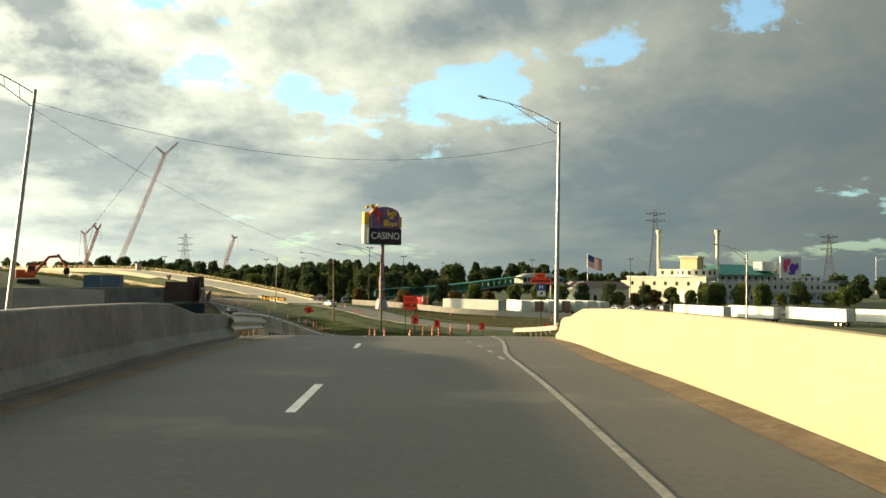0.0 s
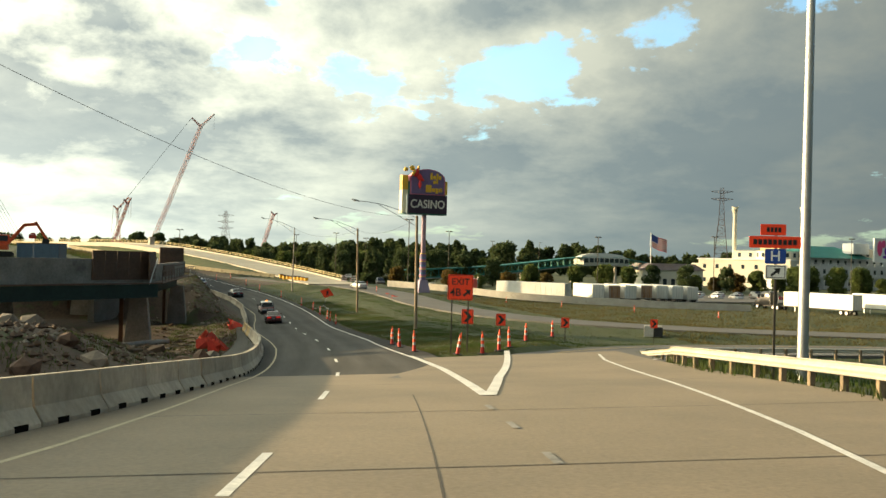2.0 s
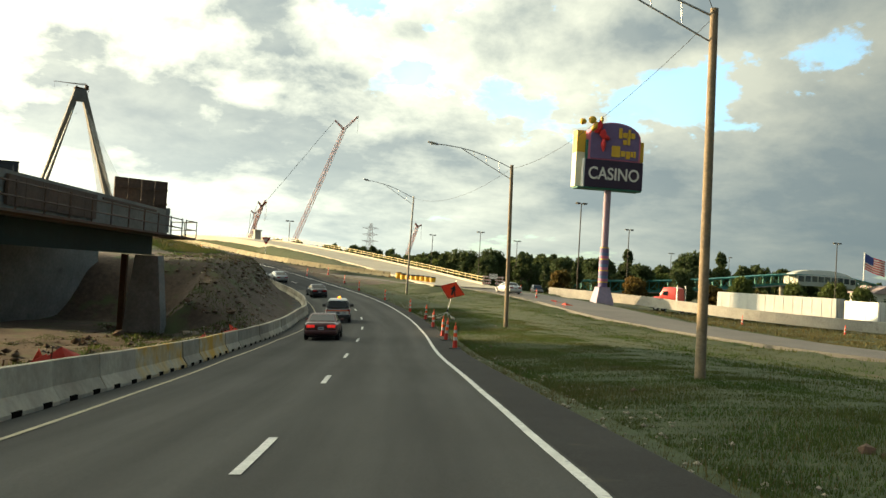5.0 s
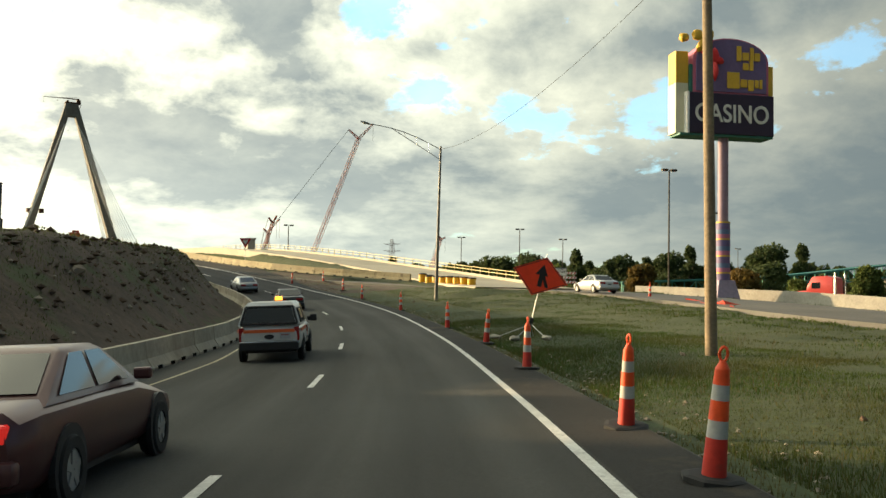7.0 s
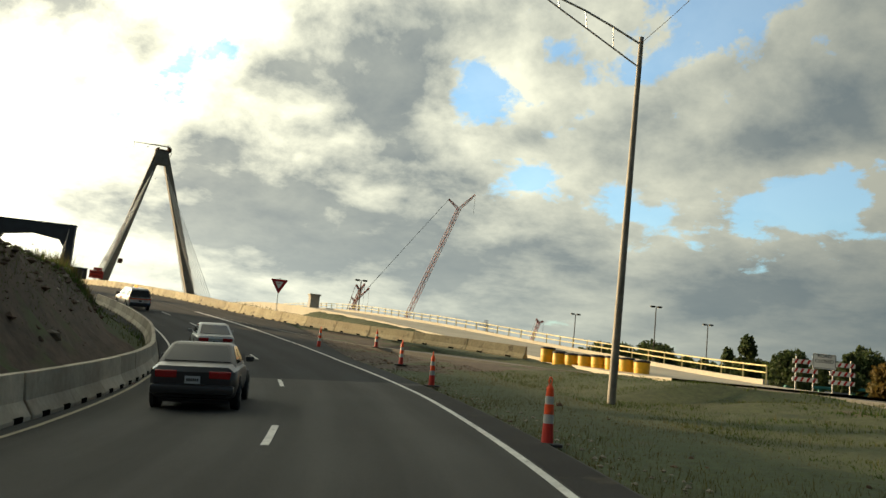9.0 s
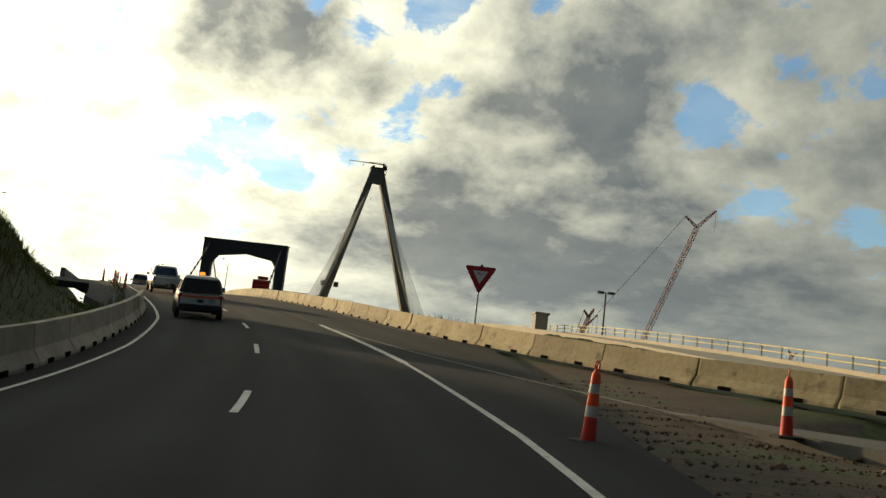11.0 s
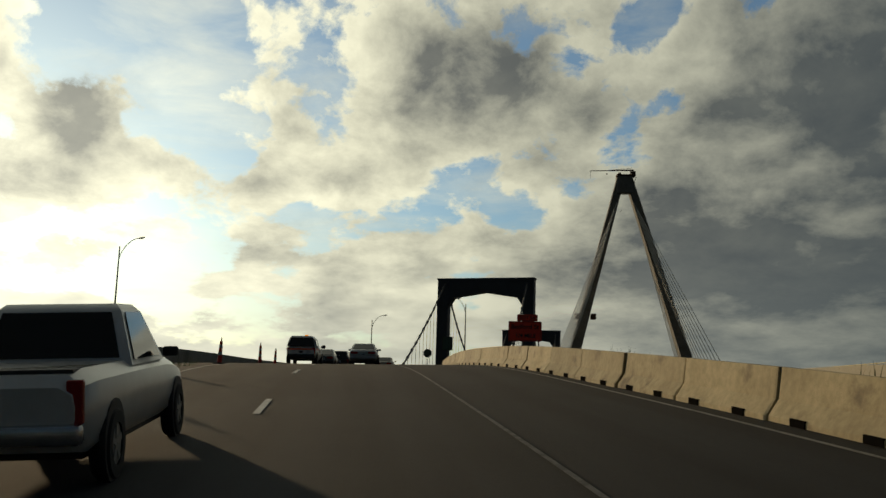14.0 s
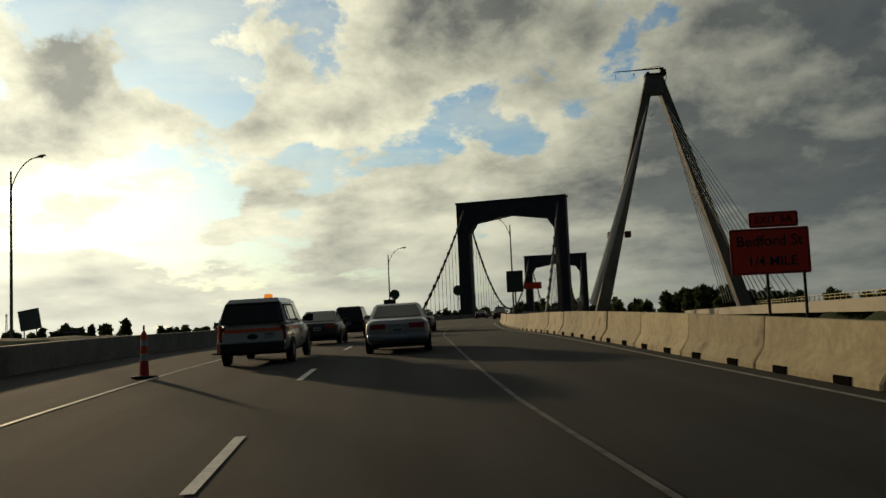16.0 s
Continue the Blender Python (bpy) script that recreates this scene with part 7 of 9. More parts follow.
def tractor(x, y, z, turn, mt, label):
    root = thing("lorry_tractor", pose(x, y, z, 0, 0, turn), label, "truck", "lorry tractors")
    bm = bmesh.new()
    loft(bm, [section(2.35, 0.9, 3.4, -1.2), section(2.4, 0.9, 3.6, -0.6), section(2.4, 0.9, 3.5, 0.9), section(2.35, 0.9, 2.75, 1.35)])
    cab = part("cab", bm, mt, root, "", True)
    bm = bmesh.new()
    loft(bm, [section(1.9, 0.8, 2.2, 1.3), section(1.8, 0.8, 2.05, 2.6), section(1.6, 0.85, 1.75, 3.0)])
    part("bonnet", bm, mt, root, "", True)
    bm = bmesh.new()
    box(bm, (2.0, 0.06, 0.75), m=pose(0, 1.18, 2.85, -24, 0, 0))
    part("windscreen", bm, dark_glass, cab, "dark windscreen")
    for sx in (-1, 1):
        bm = bmesh.new()
        box(bm, (0.04, 0.85, 0.6), at=(sx * 1.2, 0.45, 2.65))
        part("side_window", bm, dark_glass, cab, "dark side window")
        wheel(root, sx * 1.0, 2.0, 0.5, 0.32)
        for y_ in (-2.2, -3.4):
            wheel(root, sx * 0.95, y_, 0.5, 0.5)
        bm = bmesh.new()
        rod(bm, (sx * 1.1, -1.4, 0.9), (sx * 1.1, -1.4, 3.9), 0.09, seg=8)
        part("exhaust", bm, chrome, root, "chrome exhaust stack")
    bm = bmesh.new()
    box(bm, (1.0, 6.4, 0.3), at=(0, -1.0, 0.75))
    part("frame", bm, trim_black, root, "dark frame")
    bm = bmesh.new()
    box(bm, (2.3, 0.25, 0.45), at=(0, 3.05, 0.65), bevel=0.05)
    part("bumper", bm, chrome, root, "chrome bumper")
    return root


row = math.degrees(math.atan2(-9.9, 14.9))
trailer(7.6, 227.0, gz(7.6, 227.0), row + 90, 16.2, "long white box trailer parked behind the low wall")
tractor(-5.6, 235.8, gz(-5.6, 235.8), row + 90, car_paint("cab_red", (0.50, 0.06, 0.05)), "red and white lorry tractor hitched to a trailer")
for k in range(7):
    x, y = 19.5 + 3.6 * k, 233.0 + 1.9 * k
    trailer(x, y, gz(x, y), 12, 13.0, "white box trailer parked with its doors to the road", rust_door if k in (1, 3) else None)
trailer(61.0, 214.0, gz(61, 214), 28, 16.2, "long white box trailer parked on the side road")
tractor(54.8, 225.6, gz(54.8, 225.6), 28, car_paint("cab_black", (0.02, 0.022, 0.024)), "black lorry tractor hitched to a trailer")
trailer(74.0, 216.0, gz(74, 216), 28, 14.0, "white box trailer parked on the side road")
trailer(84.0, 203.0, gz(84, 203), 28, 16.2, "long white box trailer parked on the side road")
trailer(97.0, 196.0, gz(97, 196), 28, 16.2, "long white box trailer parked on the side road")
trailer(112.0, 186.0, gz(112, 186), 28, 16.2, "long white box trailer parked on the side road")

# parked cars before the casino
LOT = [make_car("white parked sedan in the casino lot", white_paint, "sedan", group="cars parked at the casino"), make_car("red parked sedan in the casino lot", red_paint, "sedan", group="cars parked at the casino"), make_car("dark parked utility vehicle in the casino lot", charcoal_paint, "suv", group="cars parked at the casino"), make_car("silver parked hatchback in the casino lot", silver_paint, "hatch", group="cars parked at the casino")]
rnd = random.Random(5)
spots = [(40 + 5.2 * i, 268 + 1.0 * i, 0) for i in range(15)] + [(44 + 5.6 * i, 286 + 1.4 * i, 1) for i in range(14)] + [(-28 + 4.2 * i, 262 + 0.5 * i, 2) for i in range(6)]
kinds = [0, 2, 3, 1, 0, 2, 0, 3, 2, 0, 0, 2, 1, 3, 0]
for i, (x, y, _) in enumerate(spots):
    if rnd.random() < 0.22:
        continue
    src = LOT[kinds[(i * 7) % 15]]
    m = pose(x, y, gz(x, y) + 0.02, 0, 0, 15 + rnd.choice((0, 180)) + rnd.uniform(-2, 2))
    if "placed" not in src:
        src.matrix_basis = m
        src["placed"] = 1
    else:
        copy_thing(src, m)
for src in LOT:
    if "placed" in src:
        del src["placed"]
    else:
        src.matrix_basis = pose(120, 300, gz(120, 300))

# ---- the casino sign ----
def casino_sign():
    x, y = -15.5, 232.2
    zg = gz(x, y)
    root = thing("casino_sign", pose(x, y, zg, 0, 0, 24), "tall casino pole sign, purple and yellow over a dark panel", "pole sign")
    purple = surface("sign_purple", (0.17, 0.115, 0.24), 0.55, vary=0.15, grain=4, bump=0.02)
    maroon = surface("panel_maroon", (0.035, 0.018, 0.04), 0.45, vary=0.15, grain=4, bump=0.02)
    pink = surface("trim_pink", (0.60, 0.16, 0.24), 0.5, vary=0.1, bump=0.02)
    gold = surface("sign_gold", (0.70, 0.42, 0.035), 0.5, vary=0.12, bump=0.02)
    cream = surface("side_cream", (0.72, 0.66, 0.46), 0.6, vary=0.1, bump=0.02)
    green = surface("trim_green", (0.04, 0.16, 0.12), 0.5, vary=0.1, bump=0.02)
    red = surface("parrot_red", (0.66, 0.03, 0.03), 0.5, vary=0.15, bump=0.02)
    letter = surface("letter_white", (0.70, 0.66, 0.60), 0.5, vary=0.08, bump=0.0)
    mauve = surface("pole_mauve", (0.30, 0.20, 0.25), 0.6, vary=0.15, grain=5, bump=0.04)
    zp = 16.55 - zg                    # underside of the panel
    # plinth and banded pole
    bm = bmesh.new()
    loft(bm, [[Vector((w * sx, w * sy, z)) for sx, sy in ((-1, -1), (1, -1), (1, 1), (-1, 1))] for w, z in ((1.35, -0.5), (1.25, 0.6), (0.85, 2.4), (0.85, 2.6))])
    part("plinth", bm, surface("plinth_lilac", (0.36, 0.29, 0.38), 0.7, vary=0.2, grain=4, bump=0.05), root, "lilac flared plinth")
    bm = bmesh.new()
    rod(bm, (0, 0, 2.5), (0, 0, zp + 1), 0.50, 0.50, 20)
    part("pole", bm, mauve, root, "mauve steel pole", True)
    cols = [("band_violet", (0.14, 0.10, 0.22)), ("band_gold", (0.62, 0.40, 0.05)), ("band_rose", (0.42, 0.14, 0.24)), ("band_blue", (0.10, 0.16, 0.28))]
    mts = [surface(n, c, 0.6, vary=0.15, bump=0.03) for n, c in cols]
    z = 2.6
    for k in range(14):
        h = (0.62, 0.16, 0.40, 0.45)[k % 4]
        bm = bmesh.new()
        rod(bm, (0, 0, z), (0, 0, z + h), 0.66 + 0.015 * (k % 3), seg=20)
        part("pole_band", bm, mts[k % 4], root, "", True)
        z += h
    W, H1 = 8.8, 3.95
    bm = bmesh.new()
    box(bm, (W, 2.0, H1), at=(0.35, -0.1, zp + H1 / 2), bevel=0.05)
    panel = part("lower_panel", bm, maroon, root, "dark maroon sign box")
    text_part("lettering", "CASINO", 2.45, letter, panel, pose(0.35, -1.13, zp + H1 / 2 - 0.05) @ FACE @ Matrix.Diagonal((0.86, 1, 1, 1)), "white raised letters", 0.05)
    bm = bmesh.new()
    box(bm, (0.25, 2.1, H1 + 0.05), at=(-W / 2 + 0.20, -0.1, zp + H1 / 2))
    part("end_frame", bm, white_sheet, panel, "pale end frame")
    bm = bmesh.new()
    box(bm, (W + 0.9, 2.3, 0.25), at=(-0.1, 0.2, zp - 0.1), bevel=0.03)
    part("underside", bm, green, root, "green underside trim")
    # back box: cream below, yellow above, with an arched purple head
    bm = bmesh.new()
    box(bm, (1.3, 1.7, 4.9), at=(-W / 2 - 0.15, 0.35, zp + 2.45), bevel=0.04)
    part("side_box_cream", bm, cream, root, "cream side box")
    bm = bmesh.new()
    box(bm, (1.3, 1.7, 3.1), at=(-W / 2 - 0.15, 0.35, zp + 6.45), bevel=0.04)
    part("side_box_yellow", bm, gold, root, "yellow side box")
    bm = bmesh.new()
    box(bm, (0.8, 2.0, 2.9), at=(W / 2 + 0.15, 0.4, zp + H1 + 1.6), bevel=0.04)
    part("side_fin", bm, gold, root, "yellow side fin")
    bm = bmesh.new()
    box(bm, (0.5, 2.5, 3.0), at=(-W / 2 + 0.8, 0.45, zp + 5.2))
    part("side_strip", bm, green, root, "teal side strip")

    def arch(w, h, rise):
        return [(-w / 2, 0), (w / 2, 0)] + [(w / 2 * math.cos(a), h + rise * math.sin(a)) for a in (k * math.pi / 14 for k in range(15))]
    bm = bmesh.new()
    prism(bm, arch(7.9, 3.3, 2.2), 1.9, Matrix.Translation((0.35, 0.1, zp + H1)))
    part("arch_trim", bm, pink, root, "pink arched trim")
    bm = bmesh.new()
    prism(bm, arch(7.3, 3.2, 1.95), 0.3, Matrix.Translation((0.35, -0.86, zp + H1 + 0.2)))
    head = part("arch_face", bm, purple, root, "purple arched face")
    # the name as plain gold shapes
    for name, items in (("gold_name_top", [(1.2, 4.0, 0.5, 1.5), (1.9, 3.75, 0.7, 0.8), (2.55, 4.0, 0.4, 1.3), (3.1, 3.75, 0.6, 0.8)]), ("gold_name_middle", [(1.9, 2.75, 0.6, 0.7), (2.5, 2.9, 0.4, 1.0)]), ("gold_name_bottom", [(0.6, 1.35, 1.3, 1.6), (1.7, 1.1, 0.7, 0.8), (2.45, 0.95, 0.6, 1.1), (3.05, 1.1, 0.4, 0.8), (3.5, 1.1, 0.3, 0.9)])):
        for bx, bz, w, h in items:
            bm = bmesh.new()
            box(bm, (w, 0.14, h), at=(bx - 0.1, -1.05, zp + H1 + bz), bevel=0.05)
            part(name, bm, gold, head, "plain gold shape")
    # the carved figure: plain red and yellow masses
    for mt, items in ((red, [(-2.3, 4.6, 0.75, 1.5, 20), (-1.6, 3.6, 0.8, 1.2, -15), (-1.5, 2.2, 0.5, 1.6, 0), (-1.2, 3.2, 0.9, 0.6, 10)]), (gold, [(-3.3, 5.5, 0.9, 0.9, 30), (-4.7, 5.2, 0.8, 0.7, -20), (-2.9, 4.6, 0.6, 1.2, 30), (-1.9, 5.6, 0.35, 0.9, 0)])):
        for bx, bz, w, h, r in items:
            bm = bmesh.new()
            bmesh.ops.create_icosphere(bm, subdivisions=2, radius=0.5)
            for v in bm.verts:
                v.co *= 1 + 0.35 * noise.noise(v.co * 4 + Vector((bx, bz, 0)))
            part("ornament", bm, mt, head, "plain carved ornament", True, pose(bx, -1.2, zp + H1 + bz, 0, r, 0) @ Matrix.Diagonal((w * 1.3, 0.7, h * 1.3, 1)))


casino_sign()


# ---- the far bridge portals and cables ----
def portal(tl, tr, base_z, top_z, label):
    a, b = Vector((*tl, 0)), Vector((*tr, 0))
    d = b - a
    w = d.length
    h = math.degrees(math.atan2(d.y, d.x))
    root = thing("bridge_portal", pose((a.x + b.x) / 2, (a.y + b.y) / 2, base_z, 0, 0, h), label, "bridge tower", "suspension bridge towers")
    H = top_z - base_z
    for side in (-1, 1):
        bm = bmesh.new()
        loft(bm, [[Vector((side * (w / 2 - 1.7) + sx * tw / 2, sy * 1.6, z)) for sx, sy in ((-1, -1), (1, -1), (1, 1), (-1, 1))] for z, tw in ((-14, 3.6), (H * 0.5, 3.3), (H, 3.4))])
        leg = part("leg", bm, steel_dark, root, "dark steel tower leg")
        for z in np.arange(2, H - 5, 4.5):
            bm = bmesh.new()
            box(bm, (3.7, 3.35, 0.18), at=(side * (w / 2 - 1.7), 0, z))
            part("stiffener", bm, steel_dark, leg)
    bm = bmesh.new()
    prism(bm, [(-w / 2 + 3.3, H - 8.5), (-w / 2 + 5.2, H - 5.6), (0, H - 4.1), (w / 2 - 5.2, H - 5.6), (w / 2 - 3.3, H - 8.5), (w / 2 - 3.3, H - 0.02), (-w / 2 + 3.3, H - 0.02)], 3.0)
    part("cross_beam", bm, steel_dark, root, "dark haunched cross beam")
    bm = bmesh.new()
    box(bm, (w + 0.5, 3.6, 0.35), at=(0, 0, H + 0.1))
    part("cap_plate", bm, steel_dark, root)


G1, G2 = ((-306.8, 436.9), (-281.2, 452.9)), ((-424.6, 581.5), (-401.1, 598.9))
portal(*G1, 9.5, 41.7, "dark steel portal tower of the old suspension bridge")
portal(*G2, 9.5, 39.4, "dark steel portal tower of the old suspension bridge")
cable_steel = surface("dark_cable_steel", (0.06, 0.06, 0.065), 0.6, metal=0.4, vary=0.2, bump=0.1)


def main_cable(k, inset):
    a, b = Vector((*G1[k], 0)), Vector((*G2[k], 0))
    side = (Vector((*G1[1 - k], 0)) - a).normalized() * inset
    a, b = a + side, b + side
    ax = (b - a).normalized()
    back = a - ax * 68
    far = b + ax * 90
    pts = []
    for u in np.linspace(0, 1, 15):
        p = back.lerp(a, u)
        pts.append(Vector((p.x, p.y, 9.8 + (41.0 - 9.8) * u - 3.0 * 4 * u * (1 - u) * 0.5)))
    for u in np.linspace(0.03, 1, 33):
        p = a.lerp(b, u)
        pts.append(Vector((p.x, p.y, 41.0 + (38.7 - 41.0) * u - 26.0 * 4 * u * (1 - u))))
    for u in np.linspace(0.1, 1, 10):
        p = b.lerp(far, u)
        pts.append(Vector((p.x, p.y, 38.7 + (9.5 - 38.7) * u)))
    root = thing("suspension_cable", Matrix(), "dark main cable with thin hangers on the old bridge", "bridge cable", "main cables of the old bridge")
    bm = bmesh.new()
    tube(bm, pts, 0.26, 6)
    part("cable", bm, cable_steel, root)
    for i in range(2, len(pts) - 2):
        if pts[i].z > 12.8:
            bm = bmesh.new()
            tube(bm, [pts[i], Vector((pts[i].x, pts[i].y, 10.2))], 0.07, 4)
            part("hanger", bm, cable_steel, root)
        bm = bmesh.new()
        d = (pts[i + 1] - pts[i]).normalized()
        rod(bm, pts[i] - d * 0.35, pts[i] + d * 0.35, 0.40, seg=8)
        part("clamp", bm, cable_steel, root)


main_cable(0, 2.2)
main_cable(1, 2.2)


def old_bridge():
    bm = strip(main, -11.5, 8.5, 380, 900, 0.0, 4.0, 1.6)
    tagged(part("road_bridge_deck", bm, asphalt), "asphalt deck of the old suspension bridge", "road", kind="structure")
    for l, side, name in ((-11.0, -1, "left"), (8.2, 1, "right")):
        bm = sweep(main, l, 420 if side > 0 else 345, 900, [(-0.2, 0), (-0.2, 0.85), (0.2, 0.85), (0.2, 0)], 4.0)
        tagged(part("wall_bridge_" + name, bm, old_concrete), "dark concrete edge wall of the bridge approach", "parapet", kind="structure")
    bm = sweep(main, table((312, -10.6), (345, -11.0)), 317, 345, [(-0.2, -0.4), (-0.2, 0.85), (0.2, 0.85), (0.2, -0.4)], 3.0)
    tagged(part("wall_median", bm, old_concrete), "dark weathered median wall beside the carriageway", "parapet", kind="structure")


old_bridge()


# ---- the cable-stayed tower ----
def stay_tower():
    top = Vector((-300.4, 521.2, 88.6))
    left, right = Vector((-322.6, 511.5, 4.0)), Vector((-287.0, 549.0, 4.0))
    foot = (left + right) / 2
    root = thing("cable_stayed_tower", Matrix.Translation((foot.x, foot.y, 4.0)), "grey A-shaped concrete bridge tower under construction with stay cables", "bridge tower")
    o = Vector((foot.x, foot.y, 4.0))
    pale = surface("tower_concrete", (0.21, 0.20, 0.18), 0.85, vary=0.25, grain=0.8, blotch=0.12, tint=(0.15, 0.142, 0.128), bump=0.1)
    across = (right - left).normalized()
    ahead = Vector((-across.y, across.x, 0))
    for foot_p, sgn in ((left, -1), (right, 1)):
        rings = []
        for u, wa, wb in ((0.0, 4.4, 5.0), (0.5, 3.4, 4.0), (0.93, 2.9, 3.4), (1.0, 2.9, 3.4)):
            c = foot_p.lerp(top + across * sgn * 1.3, u) - o
            rings.append([c + across * sx * wa / 2 + ahead * sy * wb / 2 for sx, sy in ((-1, -1), (1, -1), (1, 1), (-1, 1))])
        bm = bmesh.new()
        loft(bm, rings)
        part("leg", bm, pale, root, "inclined concrete leg")
    bm = bmesh.new()
    box(bm, (6.0, 3.4, 6.5), m=Matrix.Translation(top - o - Vector((0, 0, 3.0))) @ pose(0, 0, 0, 0, 0, math.degrees(math.atan2(across.y, across.x))), bevel=0.3)
    part("crown", bm, pale, root, "joined tower head")
    turn = math.degrees(math.atan2(across.y, across.x))
    hm = Matrix.Translation(top - o) @ pose(0, 0, 0, 0, 0, turn)
    bm = bmesh.new()
    box(bm, (7.0, 3.6, 0.5), at=(0.5, 0, 0.6))
    box(bm, (0.4, 0.4, 2.6), at=(2.4, 0, 1.8))
    box(bm, (1.8, 1.6, 1.4), at=(3.2, 0, 1.6), bevel=0.1)
    box(bm, (1.0, 1.0, 1.0), at=(-1.8, 0, 1.2))
    part("work_platform", bm, bpy.data.materials["rust_steel"], root, "dark work platform", m=hm)
    bm = bmesh.new()
    tube(bm, [(3.5, 0, 2.8), (-3.0, 0, 2.6), (-13.0, 0, 2.3)], [0.30, 0.24, 0.12], 6)
    tube(bm, [(3.0, 0, 3.6), (-6.0, 0, 2.6)], 0.08, 4)
    rod(bm, (-12.6, 0, 2.3), (-12.6, 0, -0.6), 0.04, seg=4)
    box(bm, (0.4, 0.4, 0.5), at=(-6.5, 0, 1.2))
    part("jib", bm, bpy.data.materials["rust_steel"], root, "thin lifting jib", m=hm)
    bm = bmesh.new()
    tube(bm, [(3.2, 0, 0.4), (2.6, 0, -6.0)], 0.15, 5)
    tube(bm, [(4.4, 0, 0.4), (2.6, 0, -6.0)], 0.12, 5)
    tube(bm, [(2.4, 0, -6.5), (4.0, 0, -6.5)], 0.2, 5)
    part("hanging_stage", bm, bpy.data.materials["rust_steel"], root, "hanging access stage", m=hm)
    # climbing platforms on the left leg
    p = left.lerp(top, 0.385) - o
    for dx in (-2.9, 2.9):
        bm = bmesh.new()
        box(bm, (1.8, 3.6, 2.0), m=Matrix.Translation(p) @ pose(0, 0, 0, 0, 0, turn), at=(dx, 0, 0), bevel=0.1)
        part("climbing_platform", bm, bpy.data.materials["rust_steel"], root, "rusty climbing platform")
    bm = bmesh.new()
    for u in (0.15, 0.85):
        tube(bm, [left.lerp(top, u) - o + across * 2.3 - ahead * 2, left.lerp(top, u + 0.0) - o + across * 2.3 + ahead * 2], 0.1, 4)
    part("tie", bm, pale, root)
    # fans of stays
    axis = Vector((-math.sin(radians(39.2)), math.cos(radians(39.2)), 0))
    stay = surface("stay_sheath", (0.62, 0.60, 0.54), 0.5, vary=0.1, bump=0.0)
    for foot_p in (left, right):
        for way in (-1, 1):
            for k in range(9):
                a = foot_p.lerp(top, 0.62 + 0.035 * k) - o
                b = foot_p + axis * way * (10 + 8.5 * k) - o
                b.z = 9.0
                bm = bmesh.new()
                tube(bm, [a, b], 0.15, 4)
                part("stay_cable", bm, stay, root, "thin pale stay cable")
    c = (left + right) / 2
    bm = bmesh.new()
    box(bm, (30, 200, 1.4), bevel=0.1)
    part("deck", bm, concrete, root, "new concrete bridge deck", m=Matrix.Translation((0, 0, 4.4)) @ pose(0, 0, 0, 0, 0, 39.2))


stay_tower()


# ---- cranes and pylons ----
def lattice(bm, a, b, w0, w1, panels, r):
    """A four-legged braced boom from a to b."""
    a, b = Vector(a), Vector(b)
    d = (b - a).normalized()
    u = d.cross(Vector((0.3, 1, 0.1))).normalized()
    v = d.cross(u)
    def ring(t):
        w = (w0 + (w1 - w0) * t) / 2
        c = a.lerp(b, t)
        return [c + u * sx * w + v * sy * w for sx, sy in ((-1, -1), (1, -1), (1, 1), (-1, 1))]
    for k in range(4):
        tube(bm, [ring(0)[k], ring(1)[k]], r, 4)
    for i in range(panels):
        p, q = ring(i / panels), ring((i + 1) / panels)
        for k in range(4):
            j = (k + 1) % 4
            tube(bm, [p[k], q[j]] if i % 2 else [p[j], q[k]], r * 0.6, 3)
            tube(bm, [q[k], q[j]], r * 0.5, 3)


crane_red = surface("crane_red_paint", (0.40, 0.15, 0.12), 0.6, vary=0.2, grain=2, bump=0.02)


def crane(base, head, tip, strut, hook, label, w=2.4, r=0.17, panels=26):
    base, head, tip, strut = Vector(base), Vector(head), Vector(tip), Vector(strut)
    root = thing("crane", Matrix.Translation(base), label, "crane", "cranes beyond the trees")
    bm = bmesh.new()
    lattice(bm, (0, 0, 1), head - base, w, w * 0.8, panels, r)
    part("boom", bm, crane_red, root, "red lattice boom")
    bm = bmesh.new()
    lattice(bm, head - base, tip - base, w * 0.6, w * 0.3, 5, r * 0.8)
    part("jib", bm, crane_red, root, "short jib")
    bm = bmesh.new()
    lattice(bm, head - base, strut - base, w * 0.5, w * 0.3, 4, r * 0.8)
    part("strut", bm, crane_red, root, "back strut")
    bm = bmesh.new()
    rod(bm, tip - base, Vector((tip.x, tip.y, tip.z - 12)) - base, 0.08, seg=4)
    tube(bm, [strut - base, Vector(hook) - base], 0.12, 4)
    part("rope", bm, cable_steel, root, "thin crane ropes")
    bm = bmesh.new()
    box(bm, (7, 5, 4), at=(-2, 0, -1.5), bevel=0.2)
    box(bm, (9, 7, 1.6), at=(0, 0, -4), bevel=0.2)
    part("carrier", bm, crane_red, root, "crane body")


crane((-252.0, 708.0, 16.0), (-220.65, 714.3, 102.6), (-209.5, 711.0, 111.5), (-227.0, 712.0, 108.5), (-262.6, 669.0, 38.0), "tall red lattice boom crane beyond the ramp")
crane((-262.0, 669.0, 14.0), (-264.2, 669.0, 36.5), (-256.0, 669.0, 45.0), (-267.0, 669.0, 39.0), (-268.0, 669.0, 20.0), "smaller red lattice crane beyond the ramp", 1.6, 0.13, 12)
crane((-200.0, 829.0, 12.0), (-191.0, 829.0, 42.0), (-187.5, 829.0, 43.5), (-193.0, 829.0, 45.0), (-200.0, 829.0, 20.0), "distant dark red lattice crane above the trees", 2.2, 0.2, 14)
